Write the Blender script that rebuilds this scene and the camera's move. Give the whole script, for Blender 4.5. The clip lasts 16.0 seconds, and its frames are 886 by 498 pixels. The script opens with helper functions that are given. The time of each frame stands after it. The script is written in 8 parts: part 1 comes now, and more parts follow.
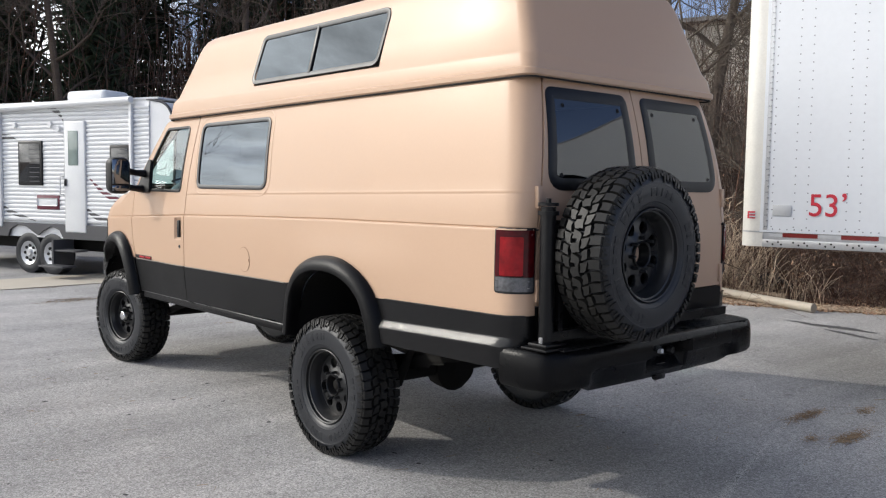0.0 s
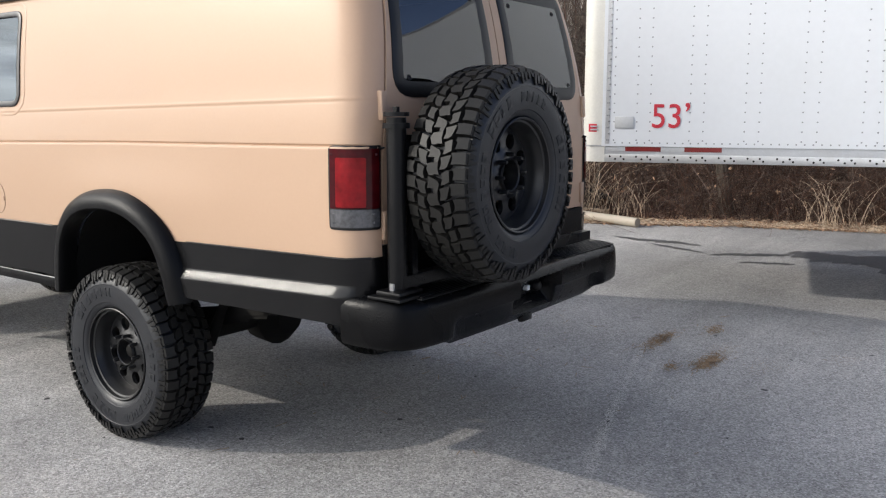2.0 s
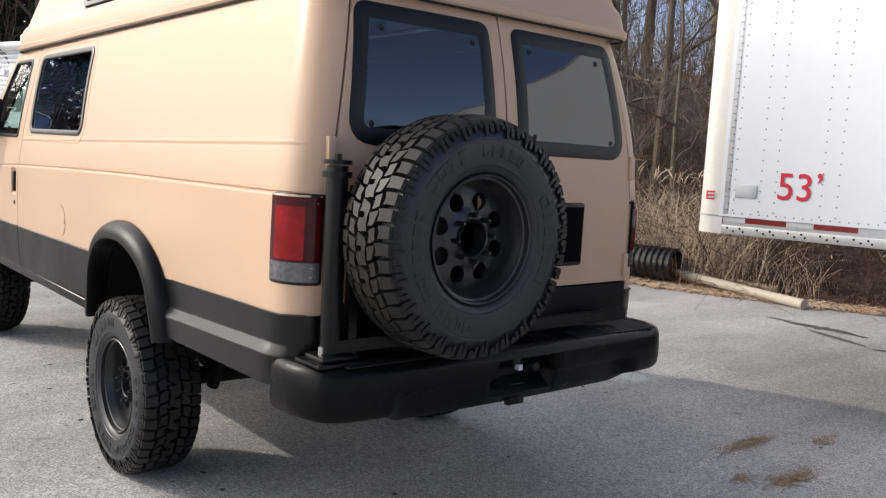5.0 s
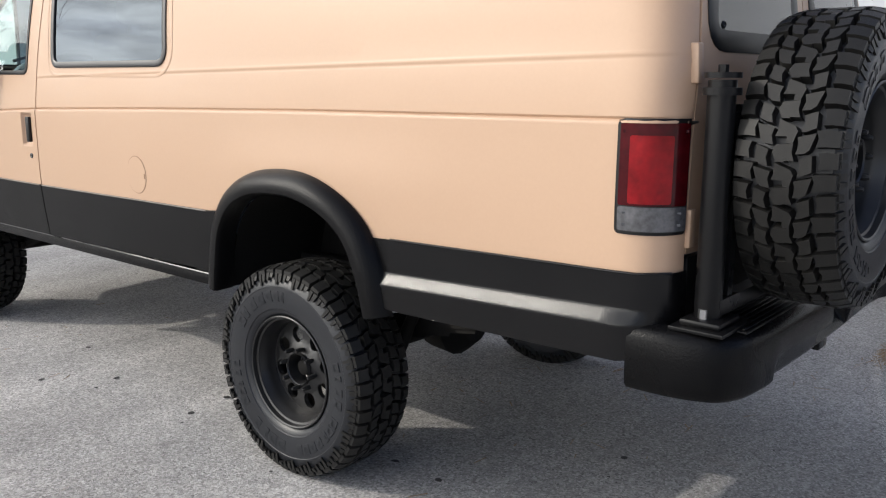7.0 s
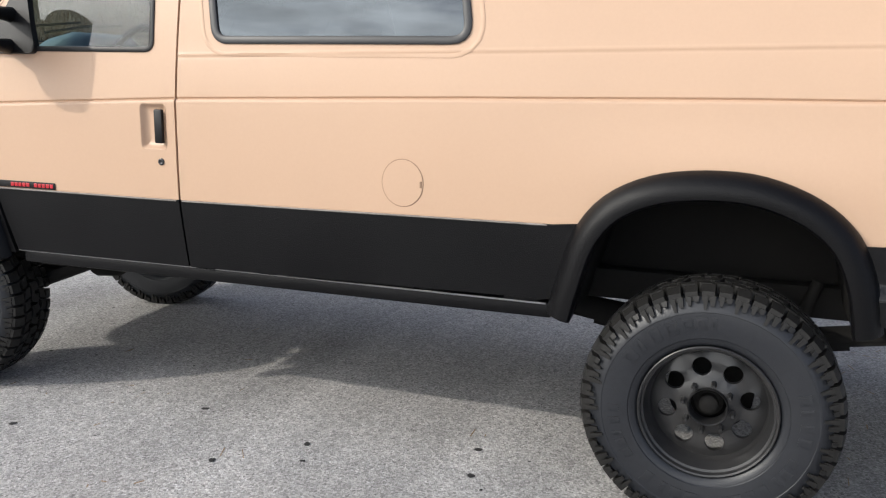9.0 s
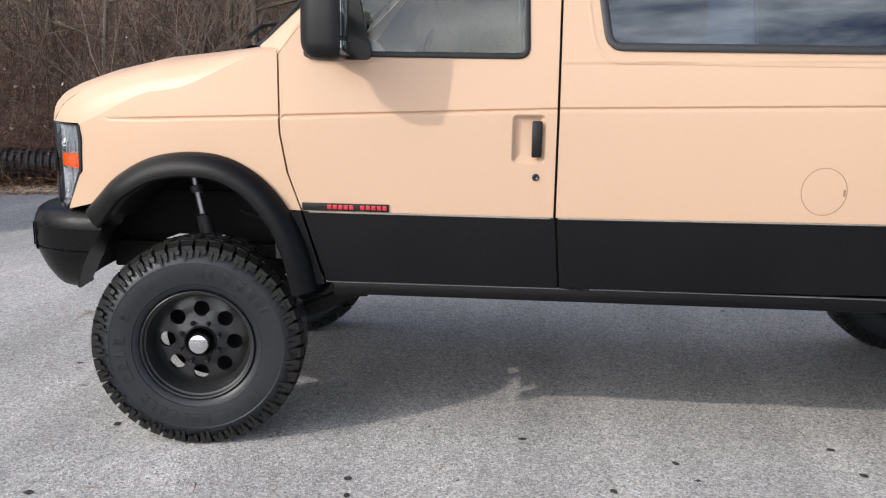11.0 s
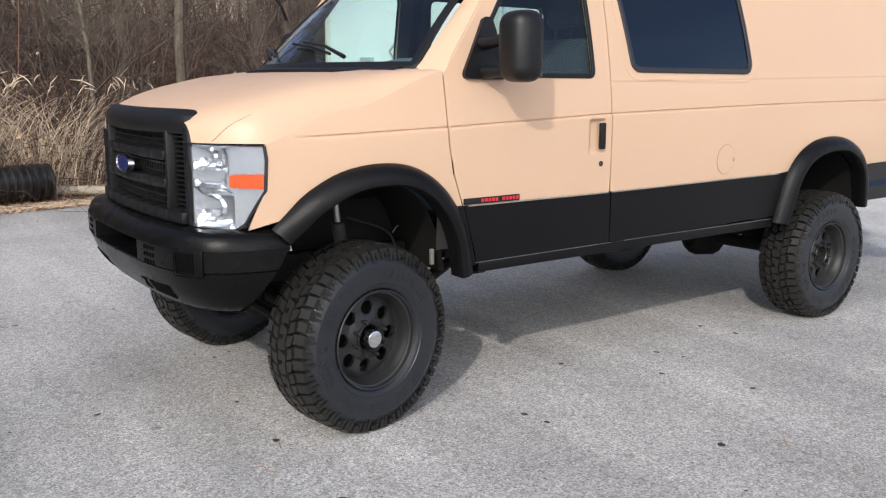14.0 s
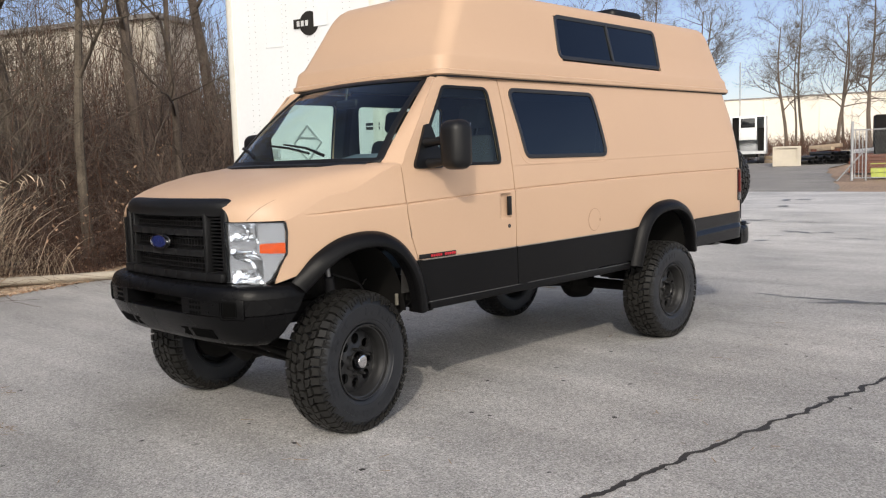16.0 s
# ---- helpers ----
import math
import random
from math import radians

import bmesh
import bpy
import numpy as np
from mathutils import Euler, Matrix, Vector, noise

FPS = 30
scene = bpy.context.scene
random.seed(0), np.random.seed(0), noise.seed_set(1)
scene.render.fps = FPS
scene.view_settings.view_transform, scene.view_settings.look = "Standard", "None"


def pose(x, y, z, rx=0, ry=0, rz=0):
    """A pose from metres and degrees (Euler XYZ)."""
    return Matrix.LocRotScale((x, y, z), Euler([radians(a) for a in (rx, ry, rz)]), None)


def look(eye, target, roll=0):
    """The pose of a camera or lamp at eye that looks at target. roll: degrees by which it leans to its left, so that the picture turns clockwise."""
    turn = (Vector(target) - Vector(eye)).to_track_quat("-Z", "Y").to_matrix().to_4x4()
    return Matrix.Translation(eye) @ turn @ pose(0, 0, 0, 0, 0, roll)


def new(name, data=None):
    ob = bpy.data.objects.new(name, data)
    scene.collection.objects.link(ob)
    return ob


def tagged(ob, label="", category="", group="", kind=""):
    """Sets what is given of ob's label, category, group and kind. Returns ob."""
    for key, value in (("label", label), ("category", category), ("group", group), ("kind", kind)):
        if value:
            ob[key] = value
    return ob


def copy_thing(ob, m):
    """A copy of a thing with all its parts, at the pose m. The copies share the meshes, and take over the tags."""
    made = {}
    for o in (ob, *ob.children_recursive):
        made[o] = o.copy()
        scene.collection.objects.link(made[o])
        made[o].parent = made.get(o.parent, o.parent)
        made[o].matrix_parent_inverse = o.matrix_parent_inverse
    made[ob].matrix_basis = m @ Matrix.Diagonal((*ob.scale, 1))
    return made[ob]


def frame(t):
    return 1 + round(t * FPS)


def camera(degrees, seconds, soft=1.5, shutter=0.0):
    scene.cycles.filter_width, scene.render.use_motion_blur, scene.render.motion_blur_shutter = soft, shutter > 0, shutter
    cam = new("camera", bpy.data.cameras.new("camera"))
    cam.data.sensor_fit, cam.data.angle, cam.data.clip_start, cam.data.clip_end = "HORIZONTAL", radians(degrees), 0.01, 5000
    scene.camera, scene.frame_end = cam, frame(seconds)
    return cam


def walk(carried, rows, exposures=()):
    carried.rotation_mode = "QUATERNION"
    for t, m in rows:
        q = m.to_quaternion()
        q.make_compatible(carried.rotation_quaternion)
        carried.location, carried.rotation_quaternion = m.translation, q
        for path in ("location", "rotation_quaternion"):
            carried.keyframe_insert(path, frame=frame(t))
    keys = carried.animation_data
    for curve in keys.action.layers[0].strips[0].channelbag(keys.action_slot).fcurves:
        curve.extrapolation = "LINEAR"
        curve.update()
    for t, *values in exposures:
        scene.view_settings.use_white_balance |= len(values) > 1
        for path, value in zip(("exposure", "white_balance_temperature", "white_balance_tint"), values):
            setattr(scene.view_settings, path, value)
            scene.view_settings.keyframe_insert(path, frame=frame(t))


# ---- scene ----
cam = camera(54.6, 16.0, soft=1.2)
PATH = [
    (0, (-3.966, -4.368, 1.660), (-1.9758, -2.1331, 1.4454), 0.84),
    (0.5, (-3.905, -4.287, 1.644), (-1.9145, -2.0600, 1.3668), 0.45),
    (1, (-3.679, -4.120, 1.627), (-1.6237, -1.9615, 1.2845), 0.74),
    (1.5, (-3.461, -3.920, 1.610), (-1.2091, -1.9840, 1.1821), 1.43),
    (2, (-3.389, -3.672, 1.600), (-0.9862, -1.9405, 1.1225), -0.09),
    (2.5, (-3.249, -3.549, 1.592), (-0.8052, -1.8844, 1.0837), -1.51),
    (3, (-2.851, -3.530, 1.573), (-0.5190, -1.7161, 1.0514), -0.92),
    (3.2, (-2.715, -3.554, 1.581), (-0.4685, -1.6265, 1.0960), -0.52),
    (5.3, (-2.463, -4.153, 1.626), (-0.5577, -1.8617, 1.2843), 3.49),
    (5.5, (-2.568, -4.022, 1.616), (-0.6277, -1.7772, 1.1745), 3.18),
    (6, (-2.744, -3.601, 1.592), (-0.7416, -1.4460, 1.0011), 2.26),
    (6.5, (-2.892, -3.090, 1.598), (-0.7985, -1.0206, 1.0226), 1.69),
    (7, (-3.129, -2.564, 1.577), (-0.8741, -0.6733, 0.9915), 0.17),
    (7.5, (-3.287, -1.935, 1.556), (-0.8885, -0.2440, 0.9355), -0.00),
    (8, (-3.551, -1.325, 1.545), (-1.0402, 0.1901, 0.9117), 0.28),
    (8.5, (-3.702, -0.693, 1.519), (-1.0259, 0.4960, 0.8688), 0.76),
    (9, (-3.875, -0.059, 1.519), (-1.1019, 0.9178, 0.9224), 0.90),
    (9.5, (-4.019, 0.507, 1.524), (-1.1786, 1.2986, 0.9721), 0.20),
    (10, (-4.102, 1.122, 1.542), (-1.2120, 1.7582, 1.0521), -0.42),
    (10.2, (-4.158, 1.325, 1.506), (-1.2665, 1.9360, 0.9891), -0.34),
    (12.3, (-4.240, 3.961, 1.522), (-1.3670, 3.3088, 0.9550), 1.30),
    (12.5, (-4.246, 4.183, 1.509), (-1.3937, 3.4504, 0.9342), 0.68),
    (13, (-4.203, 4.656, 1.520), (-1.4454, 3.6465, 0.9058), -0.89),
    (13.5, (-4.073, 5.044, 1.521), (-1.4805, 3.6619, 0.9117), -0.20),
    (14, (-4.101, 5.483, 1.560), (-1.7227, 3.7457, 0.9920), 0.35),
    (14.5, (-4.263, 5.837, 1.589), (-2.0214, 3.9027, 1.1042), 0.17),
    (15, (-4.468, 6.173, 1.633), (-2.3090, 4.1313, 1.2224), 0.21),
    (15.5, (-4.646, 6.544, 1.611), (-2.5287, 4.4456, 1.2741), -1.25),
    (16, (-4.849, 6.850, 1.614), (-2.7678, 4.7100, 1.3133), -1.72),
]
EXPOSURES = [(0.0, -0.23, 6400, 9), (1.0, -0.26, 6400, 9), (1.5, -0.23, 6400, 9), (2.0, -0.10, 6450, 9), (2.5, -0.05, 6500, 9), (3.0, 0.07, 6550, 10), (5.5, 0.04, 6650, 10), (7.2, -0.10, 6450, 9), (8.2, -0.08, 6420, 9), (9.0, -0.02, 6400, 9), (12.5, 0.06, 6350, 11), (14.5, -0.04, 6450, 10), (15.5, -0.31, 6850, 10), (16.0, -0.34, 6850, 10)]
walk(cam, [(t, look(eye, target, roll)) for t, eye, target, roll in PATH], EXPOSURES)

# ---- world, sun ----
SUN_FROM = Vector((-1.12, 1.35, 1.0)).normalized()
world = bpy.data.worlds.new("world")
scene.world = world
world.use_nodes = True
wn, wl = world.node_tree.nodes, world.node_tree.links
wn.clear()
sky = wn.new("ShaderNodeTexSky")
sky.sky_type, sky.sun_disc = "NISHITA", False
sky.sun_elevation = math.asin(SUN_FROM.z)
sky.sun_rotation = math.atan2(SUN_FROM.x, SUN_FROM.y)
sky.altitude, sky.air_density, sky.dust_density, sky.ozone_density = 200, 1.0, 0.6, 1.2
wcoord = wn.new("ShaderNodeTexCoord")
wmap = wn.new("ShaderNodeMapping")
wmap.inputs["Scale"].default_value = (1.0, 1.0, 2.6)
cloud = wn.new("ShaderNodeTexNoise")
cloud.inputs["Scale"].default_value, cloud.inputs["Detail"].default_value, cloud.inputs["Roughness"].default_value = 2.6, 7.0, 0.58
ramp = wn.new("ShaderNodeValToRGB")
ramp.color_ramp.elements[0].position, ramp.color_ramp.elements[1].position = 0.60, 0.82
ramp.color_ramp.elements[0].color = (0.04, 0.04, 0.04, 1)
wmix = wn.new("ShaderNodeMixRGB")
wtone = wn.new("ShaderNodeMixRGB")
wtone.inputs["Color1"].default_value, wtone.inputs["Color2"].default_value = (2.6, 2.7, 3.1, 1), (22.5, 22.0, 21.2, 1)
wback = wn.new("ShaderNodeBackground")
wback.inputs["Strength"].default_value = 0.245
wout = wn.new("ShaderNodeOutputWorld")
wl.new(wcoord.outputs["Generated"], wmap.inputs["Vector"])
wl.new(wmap.outputs["Vector"], cloud.inputs["Vector"])
# a bank of broken cloud round the sun, thinning out to blue
wdot = wn.new("ShaderNodeVectorMath")
wdot.operation = "DOT_PRODUCT"
wdot.inputs[1].default_value = (-0.55, 0.60, 0.0)
wl.new(wcoord.outputs["Generated"], wdot.inputs[0])
wadd = wn.new("ShaderNodeMath")
wadd.operation = "MULTIPLY_ADD"
wadd.inputs[1].default_value = 0.50
wl.new(wdot.outputs["Value"], wadd.inputs[0])
wl.new(cloud.outputs["Fac"], wadd.inputs[2])
wl.new(wadd.outputs[0], ramp.inputs["Fac"])
wfac = wn.new("ShaderNodeMath")
wfac.operation, wfac.use_clamp = "MULTIPLY_ADD", True
wfac.inputs[1].default_value, wfac.inputs[2].default_value = 0.5, 0.45
wsun = wn.new("ShaderNodeVectorMath")
wsun.operation = "DOT_PRODUCT"
wsun.inputs[1].default_value = (SUN_FROM.x, SUN_FROM.y, 0.0)
wl.new(wcoord.outputs["Generated"], wsun.inputs[0])
wl.new(wsun.outputs["Value"], wfac.inputs[0])
wl.new(wfac.outputs[0], wtone.inputs["Fac"])
# light and dark folds inside the cloud
fold = wn.new("ShaderNodeTexNoise")
fold.inputs["Scale"].default_value, fold.inputs["Detail"].default_value, fold.inputs["Roughness"].default_value = 4.5, 6.0, 0.6
wshift = wn.new("ShaderNodeVectorMath")
wshift.inputs[1].default_value = (0.3, 5.2, 2.0)
wl.new(wmap.outputs["Vector"], wshift.inputs[0])
wl.new(wshift.outputs["Vector"], fold.inputs["Vector"])
wrange = wn.new("ShaderNodeMapRange")
for key, v in (("From Min", 0.34), ("From Max", 0.66), ("To Min", 0.55), ("To Max", 1.35)):
    wrange.inputs[key].default_value = v
wl.new(fold.outputs["Fac"], wrange.inputs["Value"])
wfold = wn.new("ShaderNodeVectorMath")
wfold.operation = "SCALE"
wl.new(wtone.outputs["Color"], wfold.inputs[0])
wl.new(wrange.outputs["Result"], wfold.inputs["Scale"])
wl.new(wfold.outputs["Vector"], wmix.inputs["Color2"])
wl.new(ramp.outputs["Color"], wmix.inputs["Fac"])
wdeep = wn.new("ShaderNodeVectorMath")
wdeep.operation = "MULTIPLY"
wdeep.inputs[1].default_value = (0.58, 0.56, 0.66)
wl.new(sky.outputs["Color"], wdeep.inputs[0])
wl.new(wdeep.outputs["Vector"], wmix.inputs["Color1"])
wl.new(wmix.outputs["Color"], wback.inputs["Color"])
wl.new(wback.outputs["Background"], wout.inputs["Surface"])

sun_data = bpy.data.lights.new("sun", "SUN")
sun_data.energy, sun_data.angle, sun_data.color = 2.45, radians(1.0), (1.0, 0.935, 0.84)
sun = new("sun", sun_data)
sun.matrix_world = look(SUN_FROM * 60, (0, 0, 0))

# ---- materials ----


def mat(name, base, rough=0.6, metal=0.0, var=0.12, scale=3.0, fine=0.06, fscale=60.0, bump=0.0, bscale=120.0, spec=0.5, coat=0.0, island=0.0, dust=None):
    """A surface with variation at two scales, in metres of the object."""
    m = bpy.data.materials.new(name)
    m.use_nodes = True
    n, l = m.node_tree.nodes, m.node_tree.links
    p = n["Principled BSDF"]
    p.inputs["Metallic"].default_value = metal
    p.inputs["Specular IOR Level"].default_value = spec
    p.inputs["Coat Weight"].default_value = coat
    p.inputs["Coat Roughness"].default_value = 0.25
    geo = n.new("ShaderNodeNewGeometry")
    a = n.new("ShaderNodeTexNoise")
    a.inputs["Scale"].default_value, a.inputs["Detail"].default_value = scale, 5
    b = n.new("ShaderNodeTexNoise")
    b.inputs["Scale"].default_value, b.inputs["Detail"].default_value = fscale, 3
    l.new(geo.outputs["Position"], a.inputs["Vector"])
    l.new(geo.outputs["Position"], b.inputs["Vector"])

    def maths(op, x, y):
        k = n.new("ShaderNodeMath")
        k.operation = op
        for i, v in enumerate((x, y)):
            if isinstance(v, (int, float)):
                k.inputs[i].default_value = v
            else:
                l.new(v, k.inputs[i])
        return k.outputs[0]
    f = maths("ADD", maths("MULTIPLY", maths("SUBTRACT", a.outputs["Fac"], 0.5), var * 3), maths("MULTIPLY", maths("SUBTRACT", b.outputs["Fac"], 0.5), fine * 3))
    if island:
        f = maths("ADD", f, maths("MULTIPLY", maths("SUBTRACT", geo.outputs["Random Per Island"], 0.5), island * 2))
    f = maths("ADD", f, 1.0)
    mul = n.new("ShaderNodeVectorMath")
    mul.operation = "SCALE"
    mul.inputs[0].default_value = base
    l.new(f, mul.inputs["Scale"])
    colour = mul.outputs["Vector"]
    if dust:
        dm = n.new("ShaderNodeMixRGB")
        dm.inputs["Color2"].default_value = (*dust[0], 1)
        dr = n.new("ShaderNodeMapRange")
        dr.inputs["From Min"].default_value, dr.inputs["From Max"].default_value, dr.inputs["To Max"].default_value = 0.5, 0.75, dust[1]
        l.new(a.outputs["Fac"], dr.inputs["Value"])
        l.new(dr.outputs["Result"], dm.inputs["Fac"])
        l.new(colour, dm.inputs["Color1"])
        colour = dm.outputs["Color"]
    l.new(colour, p.inputs["Base Color"])
    l.new(maths("ADD", maths("MULTIPLY", maths("SUBTRACT", a.outputs["Fac"], 0.5), 0.25), rough), p.inputs["Roughness"])
    if bump:
        c = n.new("ShaderNodeTexNoise")
        c.inputs["Scale"].default_value, c.inputs["Detail"].default_value = bscale, 3
        l.new(geo.outputs["Position"], c.inputs["Vector"])
        k = n.new("ShaderNodeBump")
        k.inputs["Strength"].default_value, k.inputs["Distance"].default_value = min(1.0, bump), 0.01
        l.new(c.outputs["Fac"], k.inputs["Height"])
        l.new(k.outputs["Normal"], p.inputs["Normal"])
    return m


def glass(name, tint, f0=0.08, rough=0.0, film=(1.0, 1.0, 1.0)):
    """A thin tinted pane: what is behind shows through its tint, under a real reflection."""
    m = bpy.data.materials.new(name)
    m.use_nodes = True
    n, l = m.node_tree.nodes, m.node_tree.links
    n.clear()
    t = n.new("ShaderNodeBsdfTransparent")
    t.inputs["Color"].default_value = (*tint, 1)
    g = n.new("ShaderNodeBsdfGlossy")
    g.inputs["Roughness"].default_value = rough
    g.inputs["Color"].default_value = (*film, 1)
    w = n.new("ShaderNodeLayerWeight")
    w.inputs["Blend"].default_value = 0.5
    pw = n.new("ShaderNodeMath")
    pw.operation = "POWER"
    pw.inputs[1].default_value = 5.0
    l.new(w.outputs["Facing"], pw.inputs[0])
    f = n.new("ShaderNodeMath")
    f.operation = "MULTIPLY_ADD"
    f.inputs[1].default_value, f.inputs[2].default_value = 1 - f0, f0
    l.new(pw.outputs[0], f.inputs[0])
    x = n.new("ShaderNodeMixShader")
    o = n.new("ShaderNodeOutputMaterial")
    l.new(f.outputs[0], x.inputs["Fac"])
    l.new(t.outputs["BSDF"], x.inputs[1])
    l.new(g.outputs["BSDF"], x.inputs[2])
    l.new(x.outputs["Shader"], o.inputs["Surface"])
    return m


TAN = mat("tan_paint", (0.508, 0.346, 0.238), 0.36, var=0.02, scale=1.5, fine=0.015, fscale=90, bump=0.02, bscale=300, spec=0.27)
LINER = mat("black_bedliner", (0.0045, 0.0045, 0.005), 0.33, var=0.12, fine=0.2, fscale=200, bump=0.18, bscale=240, spec=0.16)
LINER_WORN = mat("polished_black_bedliner", (0.004, 0.004, 0.0045), 0.19, var=0.14, fine=0.2, fscale=200, bump=0.13, bscale=200, spec=0.34)
BUMPER_COAT = mat("glossy_black_coating", (0.0038, 0.0038, 0.0042), 0.27, var=0.16, fine=0.2, fscale=200, bump=0.14, bscale=170, spec=0.13)
WORN_LIT = mat("worn_lit_paint", (0.22, 0.20, 0.18), 0.5, var=0.4, scale=14, fine=0.4, fscale=120)
MIRROR = mat("dim_mirror", (0.20, 0.215, 0.235), 0.03, metal=1.0, var=0.03)
BLACK = mat("black_plastic", (0.006, 0.006, 0.0065), 0.42, var=0.15, bump=0.06, bscale=400, spec=0.32)
POWDER = mat("black_powder_coat", (0.005, 0.005, 0.0055), 0.30, var=0.15, bump=0.05, bscale=500, spec=0.24)
UNDER = mat("dark_underbody", (0.011, 0.0105, 0.010), 0.75, var=0.3, bump=0.1, bscale=80, spec=0.12, dust=((0.012, 0.011, 0.009), 0.3))
RUBBER = mat("tyre_rubber", (0.0140, 0.0155, 0.0190), 0.40, var=0.25, fine=0.2, bump=0.10, bscale=260, spec=0.42, dust=((0.022, 0.021, 0.020), 0.3))
TREAD = mat("tread_rubber", (0.0155, 0.015, 0.0142), 0.42, var=0.2, fine=0.15, bump=0.1, bscale=250, spec=0.22, dust=((0.032, 0.030, 0.027), 0.3))
RIM = mat("matt_black_steel", (0.017, 0.017, 0.0175), 0.36, metal=0.0, var=0.15, spec=0.5, dust=((0.05, 0.045, 0.04), 0.25))
CHROME = mat("chrome", (0.75, 0.75, 0.76), 0.12, metal=1.0, var=0.05)
STEEL = mat("bare_steel", (0.4, 0.4, 0.4), 0.35, metal=1.0, var=0.1)
GASKET = mat("dark_rubber_gasket", (0.018, 0.018, 0.0195), 0.4, var=0.1)
# near-black that puts the shade inside openings into colour
HOLE_SHADE = mat("hollow_shade", (0.002, 0.002, 0.002), 0.9, var=0.1, spec=0.05)
# shade of gaps and small holes put into colour
SEAM = mat("shadow_gap", (0.012, 0.011, 0.01), 0.9, var=0.1)
CLEAR_GLASS = glass("green_glass", (0.74, 0.88, 0.85), f0=0.06)
LIGHT_TINT = glass("light_green_glass", (0.62, 0.74, 0.72), f0=0.06)
TINT_GLASS = glass("tinted_glass", (0.02, 0.03, 0.06), f0=0.085, film=(0.80, 0.90, 1.0))
REAR_GLASS = glass("rear_tinted_glass", (0.20, 0.24, 0.24), f0=0.10)
LENS_CLEAR = glass("clear_lens", (0.92, 0.94, 0.96), f0=0.06)
LENS_RED = mat("red_lens", (0.22, 0.005, 0.008), 0.12, var=0.45, scale=14, fine=0.25, fscale=40, spec=0.25, coat=0.12)
LENS_DARK = mat("dark_red_lens", (0.050, 0.002, 0.004), 0.10, var=0.5, scale=22, fine=0.2, fscale=40, spec=0.25, coat=0.12)
LENS_WHITE = mat("reverse_lens", (0.085, 0.085, 0.09), 0.10, var=0.5, scale=18, fine=0.3, fscale=80, coat=0.6)
AMBER = mat("amber_lens", (0.62, 0.075, 0.005), 0.2, var=0.3, scale=40, fine=0.2, spec=0.3, coat=0.1)
REFLECTOR = mat("bright_reflector", (0.74, 0.76, 0.79), 0.14, metal=0.85, var=0.06)
SEAT = mat("grey_seat_cloth", (0.035, 0.037, 0.042), 0.9, var=0.15, bump=0.2, bscale=300)
DASH = mat("grey_dash_plastic", (0.14, 0.165, 0.205), 0.6, var=0.1, bump=0.1, bscale=300)
HEADLINER = mat("grey_headliner", (0.30, 0.31, 0.30), 0.95, var=0.08)
PAINT_GAP = mat("paint_gap", (0.27, 0.17, 0.11), 0.8, var=0.1)
BADGE_RED = mat("red_badge", (0.45, 0.02, 0.03), 0.3, var=0.05)
BADGE_BLUE = mat("blue_badge", (0.010, 0.018, 0.09), 0.2, var=0.05, coat=0.5)

WHITE_PANEL = mat("white_trailer_panel", (0.74, 0.76, 0.78), 0.4, var=0.03, scale=0.8, fine=0.02, fscale=20, dust=((0.6, 0.6, 0.57), 0.25))
WHITE_CAP = mat("white_corner_cap", (0.72, 0.70, 0.64), 0.45, var=0.06, scale=4, dust=((0.4, 0.36, 0.28), 0.25))
RIVET = mat("rivet_metal", (0.30, 0.31, 0.32), 0.4, metal=0.6, var=0.2)
ALU = mat("aluminium_rail", (0.55, 0.56, 0.57), 0.45, metal=0.55, var=0.15, scale=5, dust=((0.3, 0.28, 0.25), 0.4))
TAPE_RED = mat("red_reflective_tape", (0.21, 0.025, 0.022), 0.3, var=0.3, scale=12, fine=0.2)
TAPE_WHITE = mat("white_reflective_tape", (0.55, 0.56, 0.56), 0.3, var=0.1)
RED_PAINT = mat("red_vinyl", (0.55, 0.03, 0.05), 0.4, var=0.06)
BLACK_VINYL = mat("black_vinyl", (0.02, 0.018, 0.016), 0.4, var=0.05)
RV_WHITE = mat("white_rv_aluminium", (0.70, 0.71, 0.72), 0.4, var=0.04, scale=2, dust=((0.5, 0.5, 0.48), 0.2))
RV_GREY = mat("grey_rv_skirt", (0.06, 0.06, 0.065), 0.5, var=0.1)
RV_RED = mat("maroon_decal", (0.12, 0.012, 0.03), 0.4, var=0.1)
WHITE_PLASTIC = mat("white_plastic", (0.72, 0.73, 0.73), 0.4, var=0.05)
DARK_GLASS = mat("dark_window", (0.012, 0.014, 0.016), 0.08, var=0.2, spec=0.6)

BARK = mat("grey_brown_bark", (0.115, 0.088, 0.068), 0.9, var=0.3, scale=3, fine=0.35, fscale=30, bump=0.7, bscale=40)
BARK_PALE = mat("pale_lichen_bark", (0.130, 0.105, 0.080), 0.9, var=0.5, scale=5, fine=0.3, fscale=30, bump=0.7, bscale=40)
TWIG = mat("brown_twigs", (0.110, 0.057, 0.037), 0.9, var=0.3, scale=0.6, fine=0.25, fscale=9, island=0.55)
TWIG_GREY = mat("grey_twigs", (0.155, 0.115, 0.092), 0.9, var=0.3, scale=0.6, fine=0.25, fscale=9, island=0.55)
TWIG_RED = mat("dark_red_twigs", (0.070, 0.037, 0.029), 0.9, var=0.35, scale=0.5, fine=0.25, fscale=9, island=0.6)
STRAW = mat("dry_straw", (0.64, 0.51, 0.375), 0.85, var=0.25, scale=1.2, fine=0.15, fscale=15, island=0.3)
